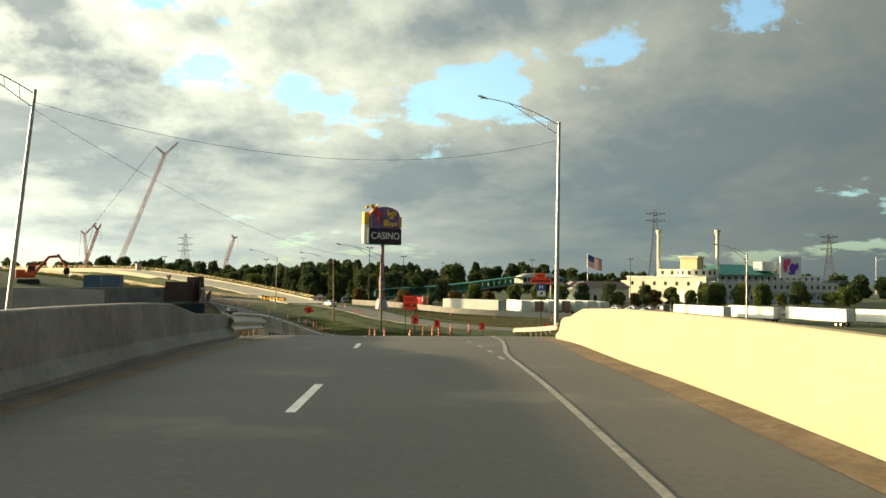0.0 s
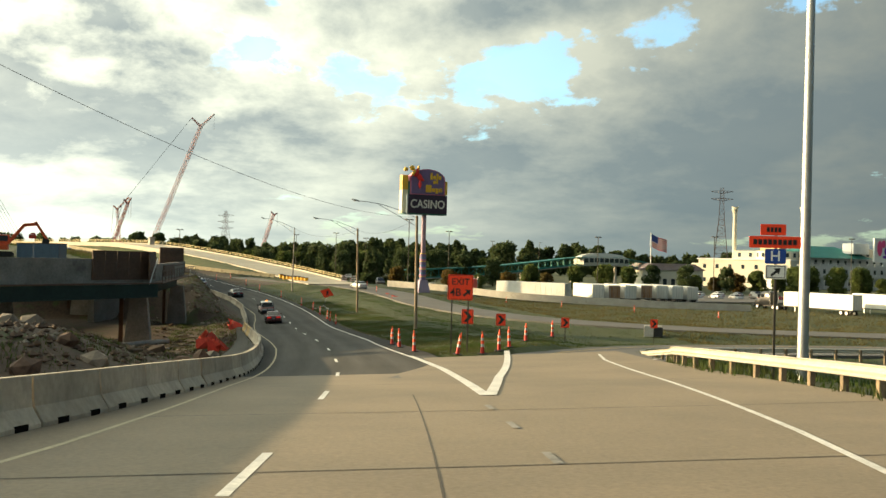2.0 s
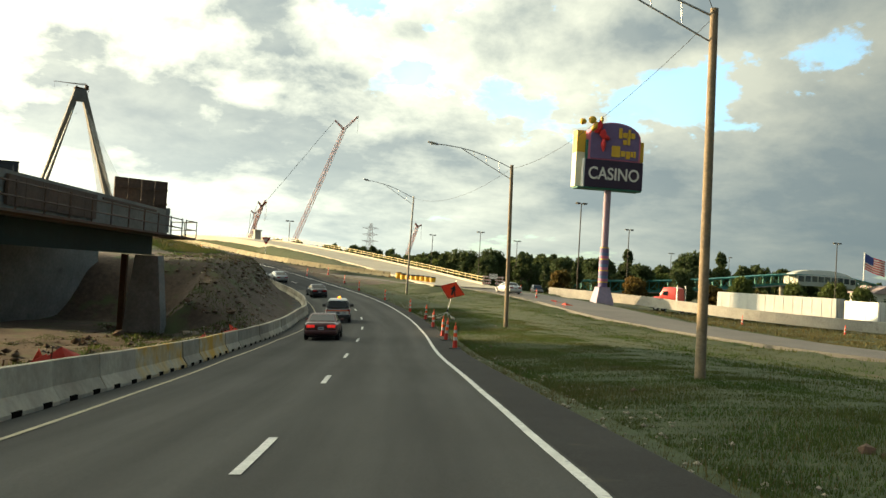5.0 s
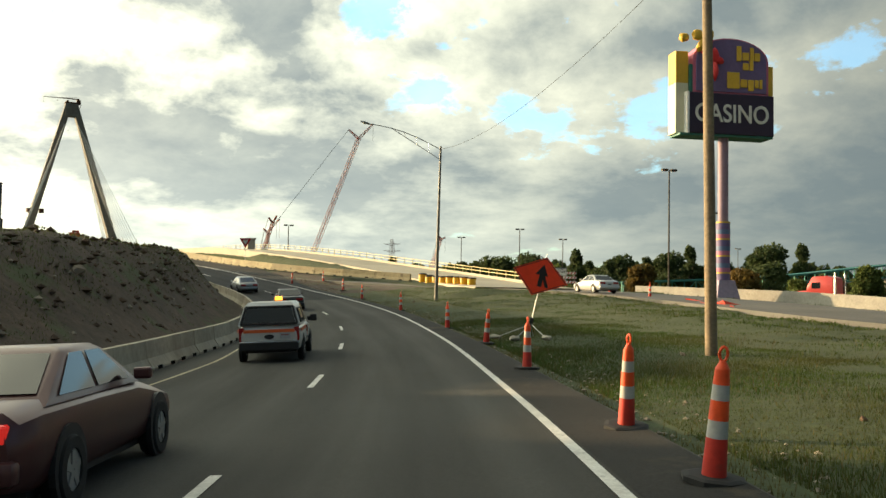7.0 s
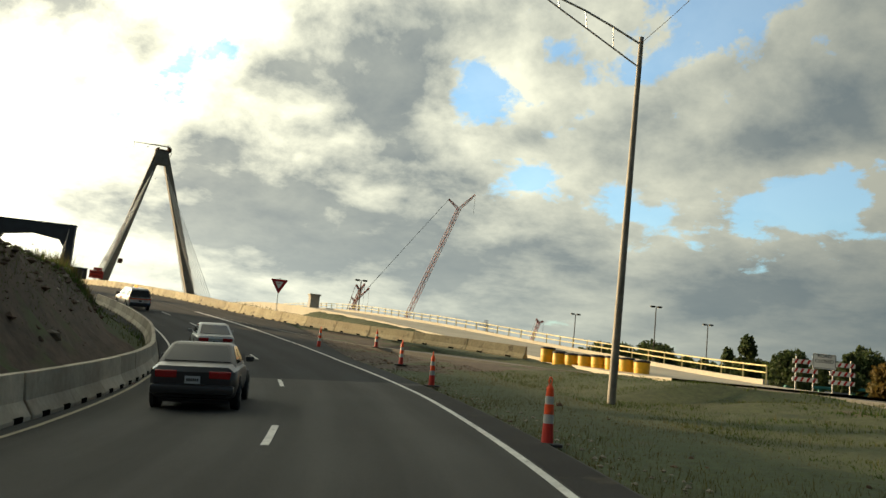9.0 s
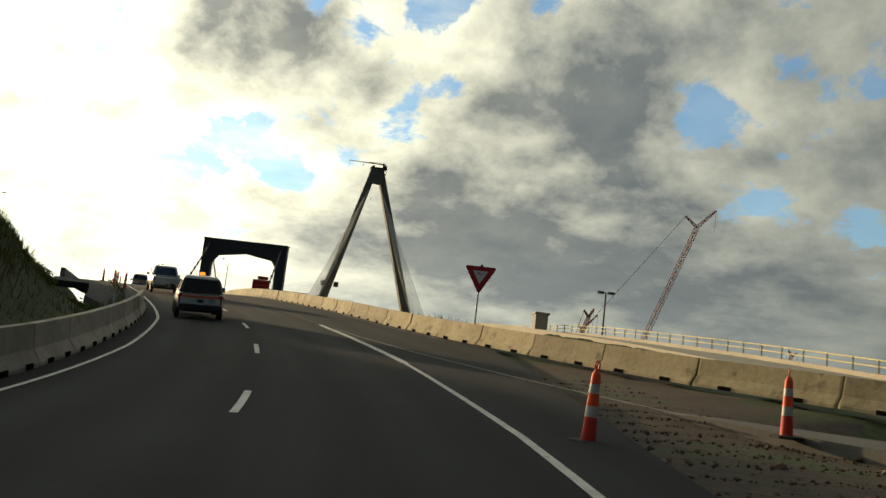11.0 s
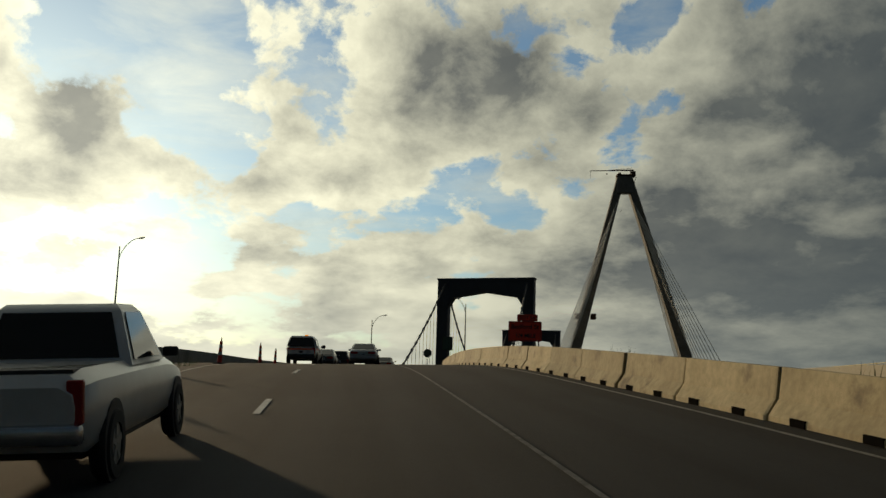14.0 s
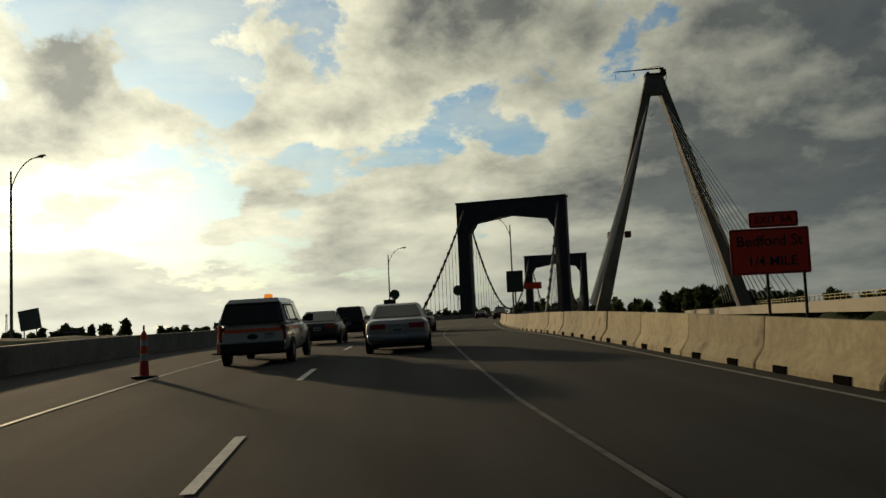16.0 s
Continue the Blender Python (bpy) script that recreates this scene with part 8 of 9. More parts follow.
crane((-232.0, 585.0, 8.0), (-224.0, 588.0, 36.0), (-222.0, 588.5, 40.0), (-226.0, 587.0, 39.0), (-232.0, 585.0, 14.0), "slim dark lattice crane behind the stay cables", 1.4, 0.2, 12)

pylon_steel = surface("pylon_steel", (0.16, 0.12, 0.11), 0.6, metal=0.4, vary=0.15, bump=0.0)


def pylon(x, y, z0, z1, w, arms, label):
    root = thing("power_pylon", pose(x, y, z0), label, "pylon", "power pylons on the horizon")
    H = z1 - z0
    bm = bmesh.new()
    lattice(bm, (0, 0, 0), (0, 0, H * 0.62), w, w * 0.35, 9, 0.17)
    lattice(bm, (0, 0, H * 0.62), (0, 0, H), w * 0.35, w * 0.18, 6, 0.15)
    part("tower", bm, pylon_steel, root)
    for t in arms:
        bm = bmesh.new()
        lattice(bm, (0, 0, H * t), (w * 0.7, 0, H * t + 0.4), w * 0.2, 0.2, 3, 0.11)
        lattice(bm, (0, 0, H * t), (-w * 0.7, 0, H * t + 0.4), w * 0.2, 0.2, 3, 0.11)
        part("cross_arm", bm, pylon_steel, root)


pylon(149.3, 639.0, 4.0, 57.8, 10, (0.86, 0.95), "dark lattice power pylon behind the casino")
pylon(272.3, 640.0, 4.0, 42.4, 9, (0.72, 0.85, 0.95), "dark lattice power pylon behind the casino")
pylon(-301.0, 1060.0, 4.0, 55.5, 13, (0.62, 0.76, 0.90), "distant lattice power pylon above the trees")
pylon(-690.0, 420.0, -2.0, 26.0, 3.0, (0.95,), "far thin pylon beyond the bridge")
bm = bmesh.new()
rod(bm, (333.7, 699.7, 0), (333.7, 699.7, 29.0), 0.35, 0.2, 8)
tagged(part("flag_mast", bm, white_sheet), "pale slender mast beyond the casino", "mast")

# ---- the riverboat-style casino and its grounds ----
cream_wall = surface("cream_stucco", (0.66, 0.61, 0.47), 0.8, vary=0.1, grain=2, blotch=0.1, tint=(0.58, 0.54, 0.43), bump=0.05)
grey_wall = surface("grey_white_siding", (0.52, 0.52, 0.50), 0.8, vary=0.1, grain=2, blotch=0.1, bump=0.05)
teal_roof = surface("teal_roof", (0.05, 0.22, 0.18), 0.6, vary=0.15, grain=1.0, bump=0.05)
win_dark = glass("casino_window", (0.03, 0.04, 0.05))


def casino():
    a, b = Vector((78.0, 384.0, 0)), Vector((196.0, 441.0, 0))
    d = b - a
    turn = math.degrees(math.atan2(d.y, d.x))
    L = d.length
    zg = gz(130, 405)
    root = thing("casino_building", pose(a.x, a.y, zg, 0, 0, turn), "cream riverboat-style casino with galleries, cupola and chimneys", "building")

    turned = pose(26.2, 34.6, 0, 0, 0, -62)      # the wing that faces the evening sun

    def block(name, x0, x1, y0, y1, z0, z1, mt, label, win=0, floors=0, m=None):
        bm = bmesh.new()
        box(bm, (x1 - x0, y1 - y0, z1 - z0), at=((x0 + x1) / 2, (y0 + y1) / 2, (z0 + z1) / 2), bevel=0.08)
        p = part(name, bm, mt, root, label, m=m)
        for f in range(floors):
            zc = z0 + (z1 - z0) * (f + 0.5) / floors
            for k in range(win):
                xc = x0 + (x1 - x0) * (k + 0.5) / win
                bm = bmesh.new()
                box(bm, (min(1.3, (x1 - x0) / win * 0.5), 0.10, 1.7), at=(xc, y0 - 0.02, zc), bevel=0.02)
                w = part("window", bm, win_dark, p, "dark window")
        return p
    block("lower_hall", 38, L, 0, 38, 0, 5.0, grey_wall, "grey-white ground storey", 22, 1)
    block("middle_storey", 42, L - 2, 3, 34, 5.0, 9.6, grey_wall, "pale upper storey", 22, 1)
    block("set_back_storey", 58, L - 8, 8, 30, 9.6, 12.8, grey_wall, "pale set-back storey", 16, 1)
    block("head_house", L - 42, L - 22, 10, 24, 12.8, 17.0, cream_wall, "cream roof house", 5, 1)
    block("wing", 0, 38, 0, 26, 0, 11.2, cream_wall, "sunlit cream wing", 7, 2, turned)
    block("wing_end", -4, 8, 2, 20, 0, 9.6, cream_wall, "lower cream end of the wing", 2, 1, turned)
    block("cornice", -0.4, 38.4, -0.4, 26.4, 11.2, 11.7, white_sheet, "white roof edge", m=turned)
    block("upper_storey", 14, 37, 3, 24, 11.7, 15.0, cream_wall, "cream upper storey", 5, 1, turned)
    block("cupola", 24, 32, 5, 13, 15.0, 20.2, surface("cupola_yellow", (0.62, 0.54, 0.32), 0.7, vary=0.1, bump=0.03), "yellow cupola", 0, 0, turned)
    block("cupola_roof", 23.2, 32.8, 4.2, 13.8, 20.2, 21.0, cream_wall, "flat cupola roof", m=turned)
    # rounded corner of the upper storey
    bm = bmesh.new()
    bmesh.ops.create_cone(bm, cap_ends=True, segments=28, radius1=9.0, radius2=9.0, depth=3.3, matrix=Matrix.Translation((30, 9, 13.35)))
    p = part("round_bay", bm, cream_wall, root, "rounded cream bay", True, turned)
    for k in range(8):
        t = math.pi + 0.5 + k * 0.36
        bm = bmesh.new()
        box(bm, (1.2, 0.14, 1.7), m=pose(30 + 9.0 * math.cos(t), 9 + 9.0 * math.sin(t), 13.4, 0, 0, math.degrees(t) + 90))
        part("window", bm, win_dark, p, "dark window")
    # teal roofs
    for x0, x1, y0, y1, z0, h in ((56, 92, 4, 30, 12.8, 5.0),):
        bm = bmesh.new()
        loft(bm, [[Vector((x, y, z0)) for x, y in ((x0, y0), (x1, y0), (x1, y1), (x0, y1))], [Vector((x, y, z0 + h)) for x, y in ((x0 + 9, (y0 + y1) / 2 - 0.5), (x1 - 9, (y0 + y1) / 2 - 0.5), (x1 - 9, (y0 + y1) / 2 + 0.5), (x0 + 9, (y0 + y1) / 2 + 0.5))]])
        part("hip_roof", bm, teal_roof, root, "teal hipped roof")
    # galleries with posts and rails
    for z, x0, x1 in ((5.0, 44, L), (9.6, 46, L - 2)):
        bm = bmesh.new()
        box(bm, (x1 - x0, 2.4, 0.25), at=((x0 + x1) / 2, -1.0, z))
        g = part("gallery", bm, grey_wall, root, "narrow gallery floor")
        bm = bmesh.new()
        box(bm, (x1 - x0, 0.08, 0.12), at=((x0 + x1) / 2, -2.1, z + 1.05))
        box(bm, (x1 - x0, 0.06, 0.06), at=((x0 + x1) / 2, -2.1, z + 0.6))
        part("gallery_rail", bm, white_sheet, g, "white gallery rail")
        for k in range(int((x1 - x0) / 4.2)):
            bm = bmesh.new()
            box(bm, (0.2, 0.2, 4.6 if z == 5.0 else 1.2), at=(x0 + 2 + k * 4.2, -2.1, (z - 2.3) if z == 5.0 else z + 0.6))
            part("gallery_post", bm, white_sheet, g)
    # chimneys
    for x, y, top in ((41.0, 30.0, 33.5), (55.0, 6.0, 33.0)):
        bm = bmesh.new()
        rod(bm, (x, y, 9), (x, y, top - 2.5), 0.85, 0.80, 18)
        ch = part("chimney", bm, surface("chimney_cream", (0.60, 0.56, 0.44), 0.7, vary=0.12, bump=0.03) if "chimney_cream" not in bpy.data.materials else bpy.data.materials["chimney_cream"], root, "tall pale chimney", True)
        bm = bmesh.new()
        loft(bm, [[Vector((x + r * math.cos(t), y + r * math.sin(t), z)) for t in (k * math.pi / 9 for k in range(18))] for r, z in ((0.80, top - 2.5), (1.0, top - 2.2), (1.0, top - 1.4), (1.35, top - 0.5), (1.45, top))])
        part("crown", bm, bpy.data.materials["chimney_cream"], ch, "flared crown", True)
    # the roof sign: plain coloured shapes
    bm = bmesh.new()
    box(bm, (13, 0.8, 10), at=(96.0, 2.0, 16.6), bevel=0.05)
    sg = part("roof_sign", bm, white_sheet, root, "white roof sign board")
    pinkm = surface("roof_sign_pink", (0.75, 0.08, 0.24), 0.5, vary=0.1, bump=0.0)
    violet = surface("roof_sign_violet", (0.16, 0.05, 0.38), 0.5, vary=0.1, bump=0.0)
    for mt, x, z, w, h in ((pinkm, -3.6, 0.8, 3.0, 6.4), (pinkm, -1.5, 2.6, 2.4, 3.2), (violet, 1.2, -0.3, 4.6, 4.6), (violet, 3.9, 0.6, 1.6, 3.4), (violet, 0.4, -2.8, 5.0, 1.3)):
        bm = bmesh.new()
        bmesh.ops.create_uvsphere(bm, u_segments=14, v_segments=8, radius=0.5, matrix=Matrix.Translation((96 + x, 1.5, 16.6 + z)) @ Matrix.Diagonal((w, 0.3, h, 1)))
        part("sign_shape", bm, mt, sg, "plain coloured shape", True)
    bm = bmesh.new()
    box(bm, (9, 6, 4.5), at=(86, 8, 17.0), bevel=0.3)
    part("roof_plant", bm, white_sheet, root, "white roof plant box")


casino()


def annex():
    x, y = 66.0, 392.0
    root = thing("casino_entrance", pose(x, y, gz(x, y), 0, 0, 20), "low pale entrance pavilion with a teal canopy", "building")
    bm = bmesh.new()
    box(bm, (26, 12, 6.5), at=(0, 0, 3.25), bevel=0.1)
    part("wall", bm, cream_wall, root)
    bm = bmesh.new()
    prism(bm, [(-14, 6.5), (14, 6.5), (9, 9.0), (-9, 9.0)], 13)
    part("roof", bm, surface("pink_grey_roof", (0.40, 0.30, 0.28), 0.7, vary=0.15, bump=0.05), root)
    for k in range(7):
        bm = bmesh.new()
        box(bm, (1.6, 0.1, 2.6), at=(-10.5 + k * 3.5, -6.03, 2.0))
        part("window", bm, win_dark, root, "dark window")


annex()


def footbridge():
    """The covered green footbridge that climbs to a glazed hump."""
    teal = surface("footbridge_teal", (0.06, 0.24, 0.20), 0.55, metal=0.2, vary=0.15, grain=2, bump=0.03)
    K = [(-30.0, 318.0, 0.6), (0.0, 342.0, 2.6), (30.0, 366.0, 6.2), (39.0, 374.0, 6.5), (49.0, 383.0, 6.2), (66.0, 398.0, 3.2)]
    way = Line(K)
    o = way.at(way.s[-1] / 2)
    root = thing("footbridge", Matrix.Translation(o), "covered teal steel footbridge with a glazed hump", "footbridge")
    S = way.s[-1]
    for l in (-1.8, 1.8):
        for h in (0.0, 2.6):
            bm = bmesh.new()
            tube(bm, [way.at(s, l, h) - o for s in np.linspace(0, S, 40)], 0.22, 5)
            part("chord", bm, teal, root, "teal steel chord")
        for i, s in enumerate(np.arange(0, S - 3, 3.0)):
            bm = bmesh.new()
            tube(bm, [way.at(s, l, 0) - o, way.at(s, l, 2.6) - o], 0.12, 4)
            tube(bm, [way.at(s, l, 0 if i % 2 else 2.6) - o, way.at(s + 3.0, l, 2.6 if i % 2 else 0) - o], 0.09, 4)
            part("truss_bay", bm, teal, root)
    for h, nm, w in ((-0.15, "deck", 2.0), (2.75, "roof", 2.2)):
        bm = strip(way, -w, w, 0, S, h, 3.0, 0.25)
        bmesh.ops.translate(bm, vec=-o, verts=bm.verts)
        part(nm, bm, teal if nm == "roof" else concrete, root)
    s0, s1 = way.near([30.6], [366.5])[0][0], way.near([49.0], [383.0])[0][0]
    bm = bmesh.new()
    rings = []
    for u in np.linspace(0, 1, 11):
        s = s0 + (s1 - s0) * u
        top = 3.0 + 1.1 * math.sin(math.pi * u) ** 0.5
        rings.append([way.at(s, l, h) - o for l, h in ((-2.4, -0.4), (-2.4, 2.4), (-1.2, top), (1.2, top), (2.4, 2.4), (2.4, -0.4))])
    loft(bm, rings)
    hump = part("glazed_hump", bm, surface("hump_cream", (0.50, 0.50, 0.42), 0.5, vary=0.1, bump=0.02), root, "pale rounded bridge hall")
    for k in range(9):
        for l in (-2.44, 2.44):
            s = s0 + (s1 - s0) * (k + 0.5) / 9
            p = way.at(s, l, 1.5) - o
            bm = bmesh.new()
            box(bm, (0.08, (s1 - s0) / 9 * 0.75, 1.5))
            part("pane", bm, win_dark, hump, "dark glazed pane", m=pose(p.x, p.y, p.z, 0, 0, way.heading(s)))
    for s in np.linspace(4, S - 4, 6):
        p = way.at(s) - o
        zb = gz(*(way.at(s)[:2])) - o.z
        bm = bmesh.new()
        rod(bm, (p.x, p.y, zb - 0.5), (p.x, p.y, p.z), 0.6, seg=10)
        part("column", bm, concrete, root, "round concrete column")


footbridge()


def flag_pole():
    x, y = 80.5, 505.0
    zg = gz(x, y)
    root = thing("flag_pole", pose(x, y, zg), "tall white flagpole with a waving striped flag", "flagpole")
    bm = bmesh.new()
    rod(bm, (0, 0, 0), (0, 0, 24.5), 0.28, 0.16, 10)
    part("pole", bm, white_sheet, root, "", True)
    W, H = 8.4, 6.4

    def cloth(u, v):
        return Vector((0.3 + W * u * 0.93, 0.8 * math.sin(u * 7) * u, 23.8 - v * H - u * 3.4 - 0.5 * math.sin(u * 5) * u))
    red = surface("flag_red", (0.45, 0.03, 0.04), 0.8, vary=0.1, bump=0.05)
    white = surface("flag_white", (0.62, 0.6, 0.56), 0.8, vary=0.1, bump=0.05)
    blue = surface("flag_blue", (0.03, 0.05, 0.2), 0.8, vary=0.1, bump=0.05)

    def sheet(u0, u1, v0, v1, off):
        bm = bmesh.new()
        n = 12
        rings = []
        for k in range(n + 1):
            u = u0 + (u1 - u0) * k / n
            a, b = cloth(u, v0), cloth(u, v1)
            rings.append([a + Vector((0, off, 0)), b + Vector((0, off, 0)), b - Vector((0, off, 0)), a - Vector((0, off, 0))])
        loft(bm, rings)
        return bm
    fl = part("flag", sheet(0, 1, 0, 1, 0.02), white, root, "striped flag")
    for k in range(0, 13, 2):
        part("red_stripe", sheet(0, 1, k / 13, (k + 1) / 13, 0.035), red, fl, "red stripe")
    part("blue_field", sheet(0, 0.42, 0, 7 / 13, 0.05), blue, fl, "blue field")


flag_pole()


def lot_lamp(x, y, top, heads, label):
    zg = gz(x, y) if top > 0 else 0
    root = thing("car_park_lamp", pose(x, y, zg, 0, 0, 30), label, "car park lamp", "lamps over the car parks")
    h = top - zg
    bm = bmesh.new()
    rod(bm, (0, 0, -0.3), (0, 0, h - 0.1), 0.12, 0.09, 8)
    part("pole", bm, post_steel, root, "dark slim pole", True)
    bm = bmesh.new()
    rod(bm, (0, 0, -0.2), (0, 0, 0.7), 0.32, seg=12)
    part("footing", bm, concrete, root, "concrete footing")
    for sx in ((-1, 1) if heads == 2 else (1,)):
        bm = bmesh.new()
        box(bm, (0.75, 0.5, 0.26), at=(sx * 0.62, 0, h), bevel=0.04)
        part("lamp_head", bm, post_steel, root, "boxy lamp head")
        bm = bmesh.new()
        box(bm, (0.55, 0.36, 0.05), at=(sx * 0.62, 0, h - 0.14))
        part("lens", bm, bpy.data.materials["lamp_lens"], root, "pale lens")
    bm = bmesh.new()
    rod(bm, (-0.5, 0, h), (0.5, 0, h), 0.05, seg=6)
    part("bracket", bm, post_steel, root)


for x, y, top, n in ((-20.5, 253.7, 16.2, 2), (-51.4, 334.4, 14.7, 2), (-96.3, 314.1, 14.1, 2), (-13.0, 300.0, 15.0, 2), (-44.0, 352.0, 13.6, 2), (100.0, 300.0, 15.5, 2), (62.0, 300.0, 15.2, 2), (30.0, 305.0, 14.5, 2),
                     (0.0, 420.0, 15.0, 2), (20.0, 430.0, 15.0, 1), (-70.0, 360.0, 14.5, 2)):
    lot_lamp(x, y, top, n, "dark car park lamp with boxy heads on a slim pole")

ob = part("car_park", strip(Line([(20.0, 262.0, -1.12), (60.0, 278.0, -1.12), (120.0, 300.0, -1.12)]), -14, 26, 0, 108, 0.1, 4.0, 0.8), grey_road)
tagged(ob, "grey asphalt car park before the casino", "car park", kind="structure")
# the low wall before the trailers
wl = Line([(-24.0, 243.0, 1.2), (-10.0, 232.5, 0.8), (4.0, 221.5, 0.0), (26.0, 216.0, -0.6), (48.0, 214.0, -0.9)])
ob = part("wall_low", sweep(wl, 0.0, 0, wl.s[-1], [(-0.2, -0.6), (-0.2, 0.75), (0.2, 0.75), (0.2, -0.6)], 2.0), concrete)
tagged(ob, "low pale concrete wall before the trailers", "low wall", kind="structure")

# ---- trees, woods, grass ----
def thin(mt, amount=0.4):
    """Lets part of the light through, as leaves and blades do."""
    nt = mt.node_tree
    b = nt.nodes["Principled BSDF"]
    through_leaf, both = nt.nodes.new("ShaderNodeBsdfTranslucent"), nt.nodes.new("ShaderNodeMixShader")
    nt.links.new(b.inputs["Base Color"].links[0].from_socket, through_leaf.inputs["Color"])
    both.inputs[0].default_value = amount
    nt.links.new(b.outputs[0], both.inputs[1])
    nt.links.new(through_leaf.outputs[0], both.inputs[2])
    nt.links.new(both.outputs[0], nt.nodes["Material Output"].inputs["Surface"])
    return mt


def leaf_mat(name, color, tint):
    return thin(surface(name, color, 0.7, vary=0.35, grain=1.5, blotch=0.35, tint=tint, bump=0.0, spec=0.2, random_by="island"))


leaf_green = leaf_mat("leaf_green", (0.12, 0.15, 0.038), (0.085, 0.115, 0.03))
leaf_dark = leaf_mat("leaf_dark", (0.075, 0.100, 0.036), (0.052, 0.074, 0.029))
leaf_gold = leaf_mat("leaf_gold", (0.16, 0.10, 0.025), (0.10, 0.085, 0.025))
bark = surface("bark", (0.08, 0.06, 0.045), 0.95, vary=0.3, grain=8, bump=0.5, bump_scale=15)


def leaf_cloud(rs, blobs, count, size):
    """Small folded leaf shards scattered through the outer part of rounded masses."""
    blobs = np.array(blobs, float)              # x, y, z, rx, ry, rz
    w = blobs[:, 3] * blobs[:, 5]
    pick = rs.choice(len(blobs), count, p=w / w.sum())
    d = rs.normal(size=(count, 3))
    d /= np.linalg.norm(d, axis=1)[:, None]
    rad = rs.uniform(0.45, 1.12, (count, 1)) ** 0.6
    c = blobs[pick, :3] + d * blobs[pick, 3:6] * rad
    k = size * rs.uniform(0.5, 1.4, (count, 1))
    a = rs.normal(size=(count, 3))
    a /= np.linalg.norm(a, axis=1)[:, None]
    b = np.cross(a, rs.normal(size=(count, 3)))
    b /= np.linalg.norm(b, axis=1)[:, None] + 1e-9
    v = np.empty((count * 4, 3))
    v[0::4], v[1::4], v[2::4], v[3::4] = c - a * k, c + b * k * 0.55, c + a * k, c - b * k * 0.5 + np.cross(a, b) * k * 0.3
    i = np.arange(count)[:, None] * 4
    return v, np.concatenate([i + (0, 1, 2), i + (0, 2, 3)])


def crown_mesh(name, seed, h, spread, mt, count, size, conical=False):
    rs = np.random.RandomState(seed)
    blobs = []
    for k in range(26):
        t = rs.uniform(0.10, 1.0)
        r = spread * (1.05 - t if conical else math.sin(math.pi * (0.22 + 0.68 * t))) * rs.uniform(0.5, 1.0)
        a = rs.uniform(0, 6.28)
        q = spread * rs.uniform(0.38, 0.6) * (1.2 - t * 0.7 if conical else 1.0)
        blobs.append((r * 0.8 * math.cos(a), r * 0.8 * math.sin(a), h * t, q, q, q * 0.75))
    v, f = leaf_cloud(rs, blobs, count, size)
    me = bpy.data.meshes.new(name)
    me.from_pydata(v.tolist(), [], f.tolist())
    me.materials.append(mt)
    return me


def trunk_mesh(seed, h, r):
    rs = random.Random(seed)
    bm = bmesh.new()
    pts = [Vector((rs.uniform(-.06, .06) * h * u, rs.uniform(-.06, .06) * h * u, h * 0.8 * u)) for u in (0, 0.25, 0.5, 0.75, 1.0)]
    pts[0].z = -0.4
    tube(bm, pts, [r, r * 0.8, r * 0.6, r * 0.4, r * 0.15], 7)
    for k in range(6):
        i = 1 + k % 3
        a = k * 1.9 + seed
        tube(bm, [pts[i], pts[i] + Vector((math.cos(a) * h * 0.14, math.sin(a) * h * 0.14, h * 0.12)), pts[i] + Vector((math.cos(a) * h * 0.24, math.sin(a) * h * 0.24, h * 0.28))], [r * 0.35, r * 0.22, r * 0.06], 5)
    return mesh_of("trunk", bm, bark, True)


KINDS = []
for i, (mt, h, sp, con) in enumerate(((leaf_green, 7.0, 2.8, False), (leaf_dark, 8.5, 3.2, False), (leaf_gold, 4.6, 2.3, False), (leaf_dark, 9.5, 2.6, True), (leaf_green, 5.5, 2.4, False))):
    KINDS.append((crown_mesh("crown", 20 + i, h, sp, mt, 3400, 0.34, con), trunk_mesh(i, h, 0.16), h))
TREE_LABELS = ["leafy green tree beside the car park", "dark green full-crowned tree by the lot", "small tree turning autumn gold", "dark conical evergreen tree", "young green tree with a round crown"]


def tree(kind, x, y, k, turn):
    crown, trunk, h = KINDS[kind]
    root = thing("tree", pose(x, y, gz(x, y), 0, 0, turn) @ Matrix.Scale(k, 4), TREE_LABELS[kind], "tree", "trees round the casino grounds")
    shared("trunk", trunk, root)
    shared("crown", crown, root)


rnd = random.Random(9)
# small trees before the casino
for i in range(22):
    u = i / 21
    tree(rnd.choice((0, 4, 4, 1, 2)), 60 + 112 * u + rnd.uniform(-2, 2), 330 + 50 * u + rnd.uniform(-5, 5), rnd.uniform(0.85, 1.25), rnd.uniform(0, 360))
# trees round the sign and the lot behind it
for x, y, kind, k in ((-24, 262, 2, 0.9), (-11, 262, 2, 0.95), (-4, 268, 4, 0.7), (-36, 300, 3, 1.0), (-30, 296, 3, 0.8), (-24, 304, 3, 0.9), (-44, 306, 3, 0.7), (4, 290, 2, 1.0), (10, 296, 0, 1.0), (-52, 318, 3, 0.8), (-60, 322, 3, 0.7), (-20, 330, 1, 1.2), (-10, 335, 1, 1.1), (0, 330, 1, 1.0), (-30, 340, 1, 1.2), (-40, 345, 3, 1.1), (-52, 350, 1, 1.2), (26, 330, 0, 1.0), (36, 336, 0, 1.1), (16, 320, 2, 1.0), (46, 352, 0, 1.0), (54, 352, 1, 0.9)):
    tree(kind, x, y, k, rnd.uniform(0, 360))
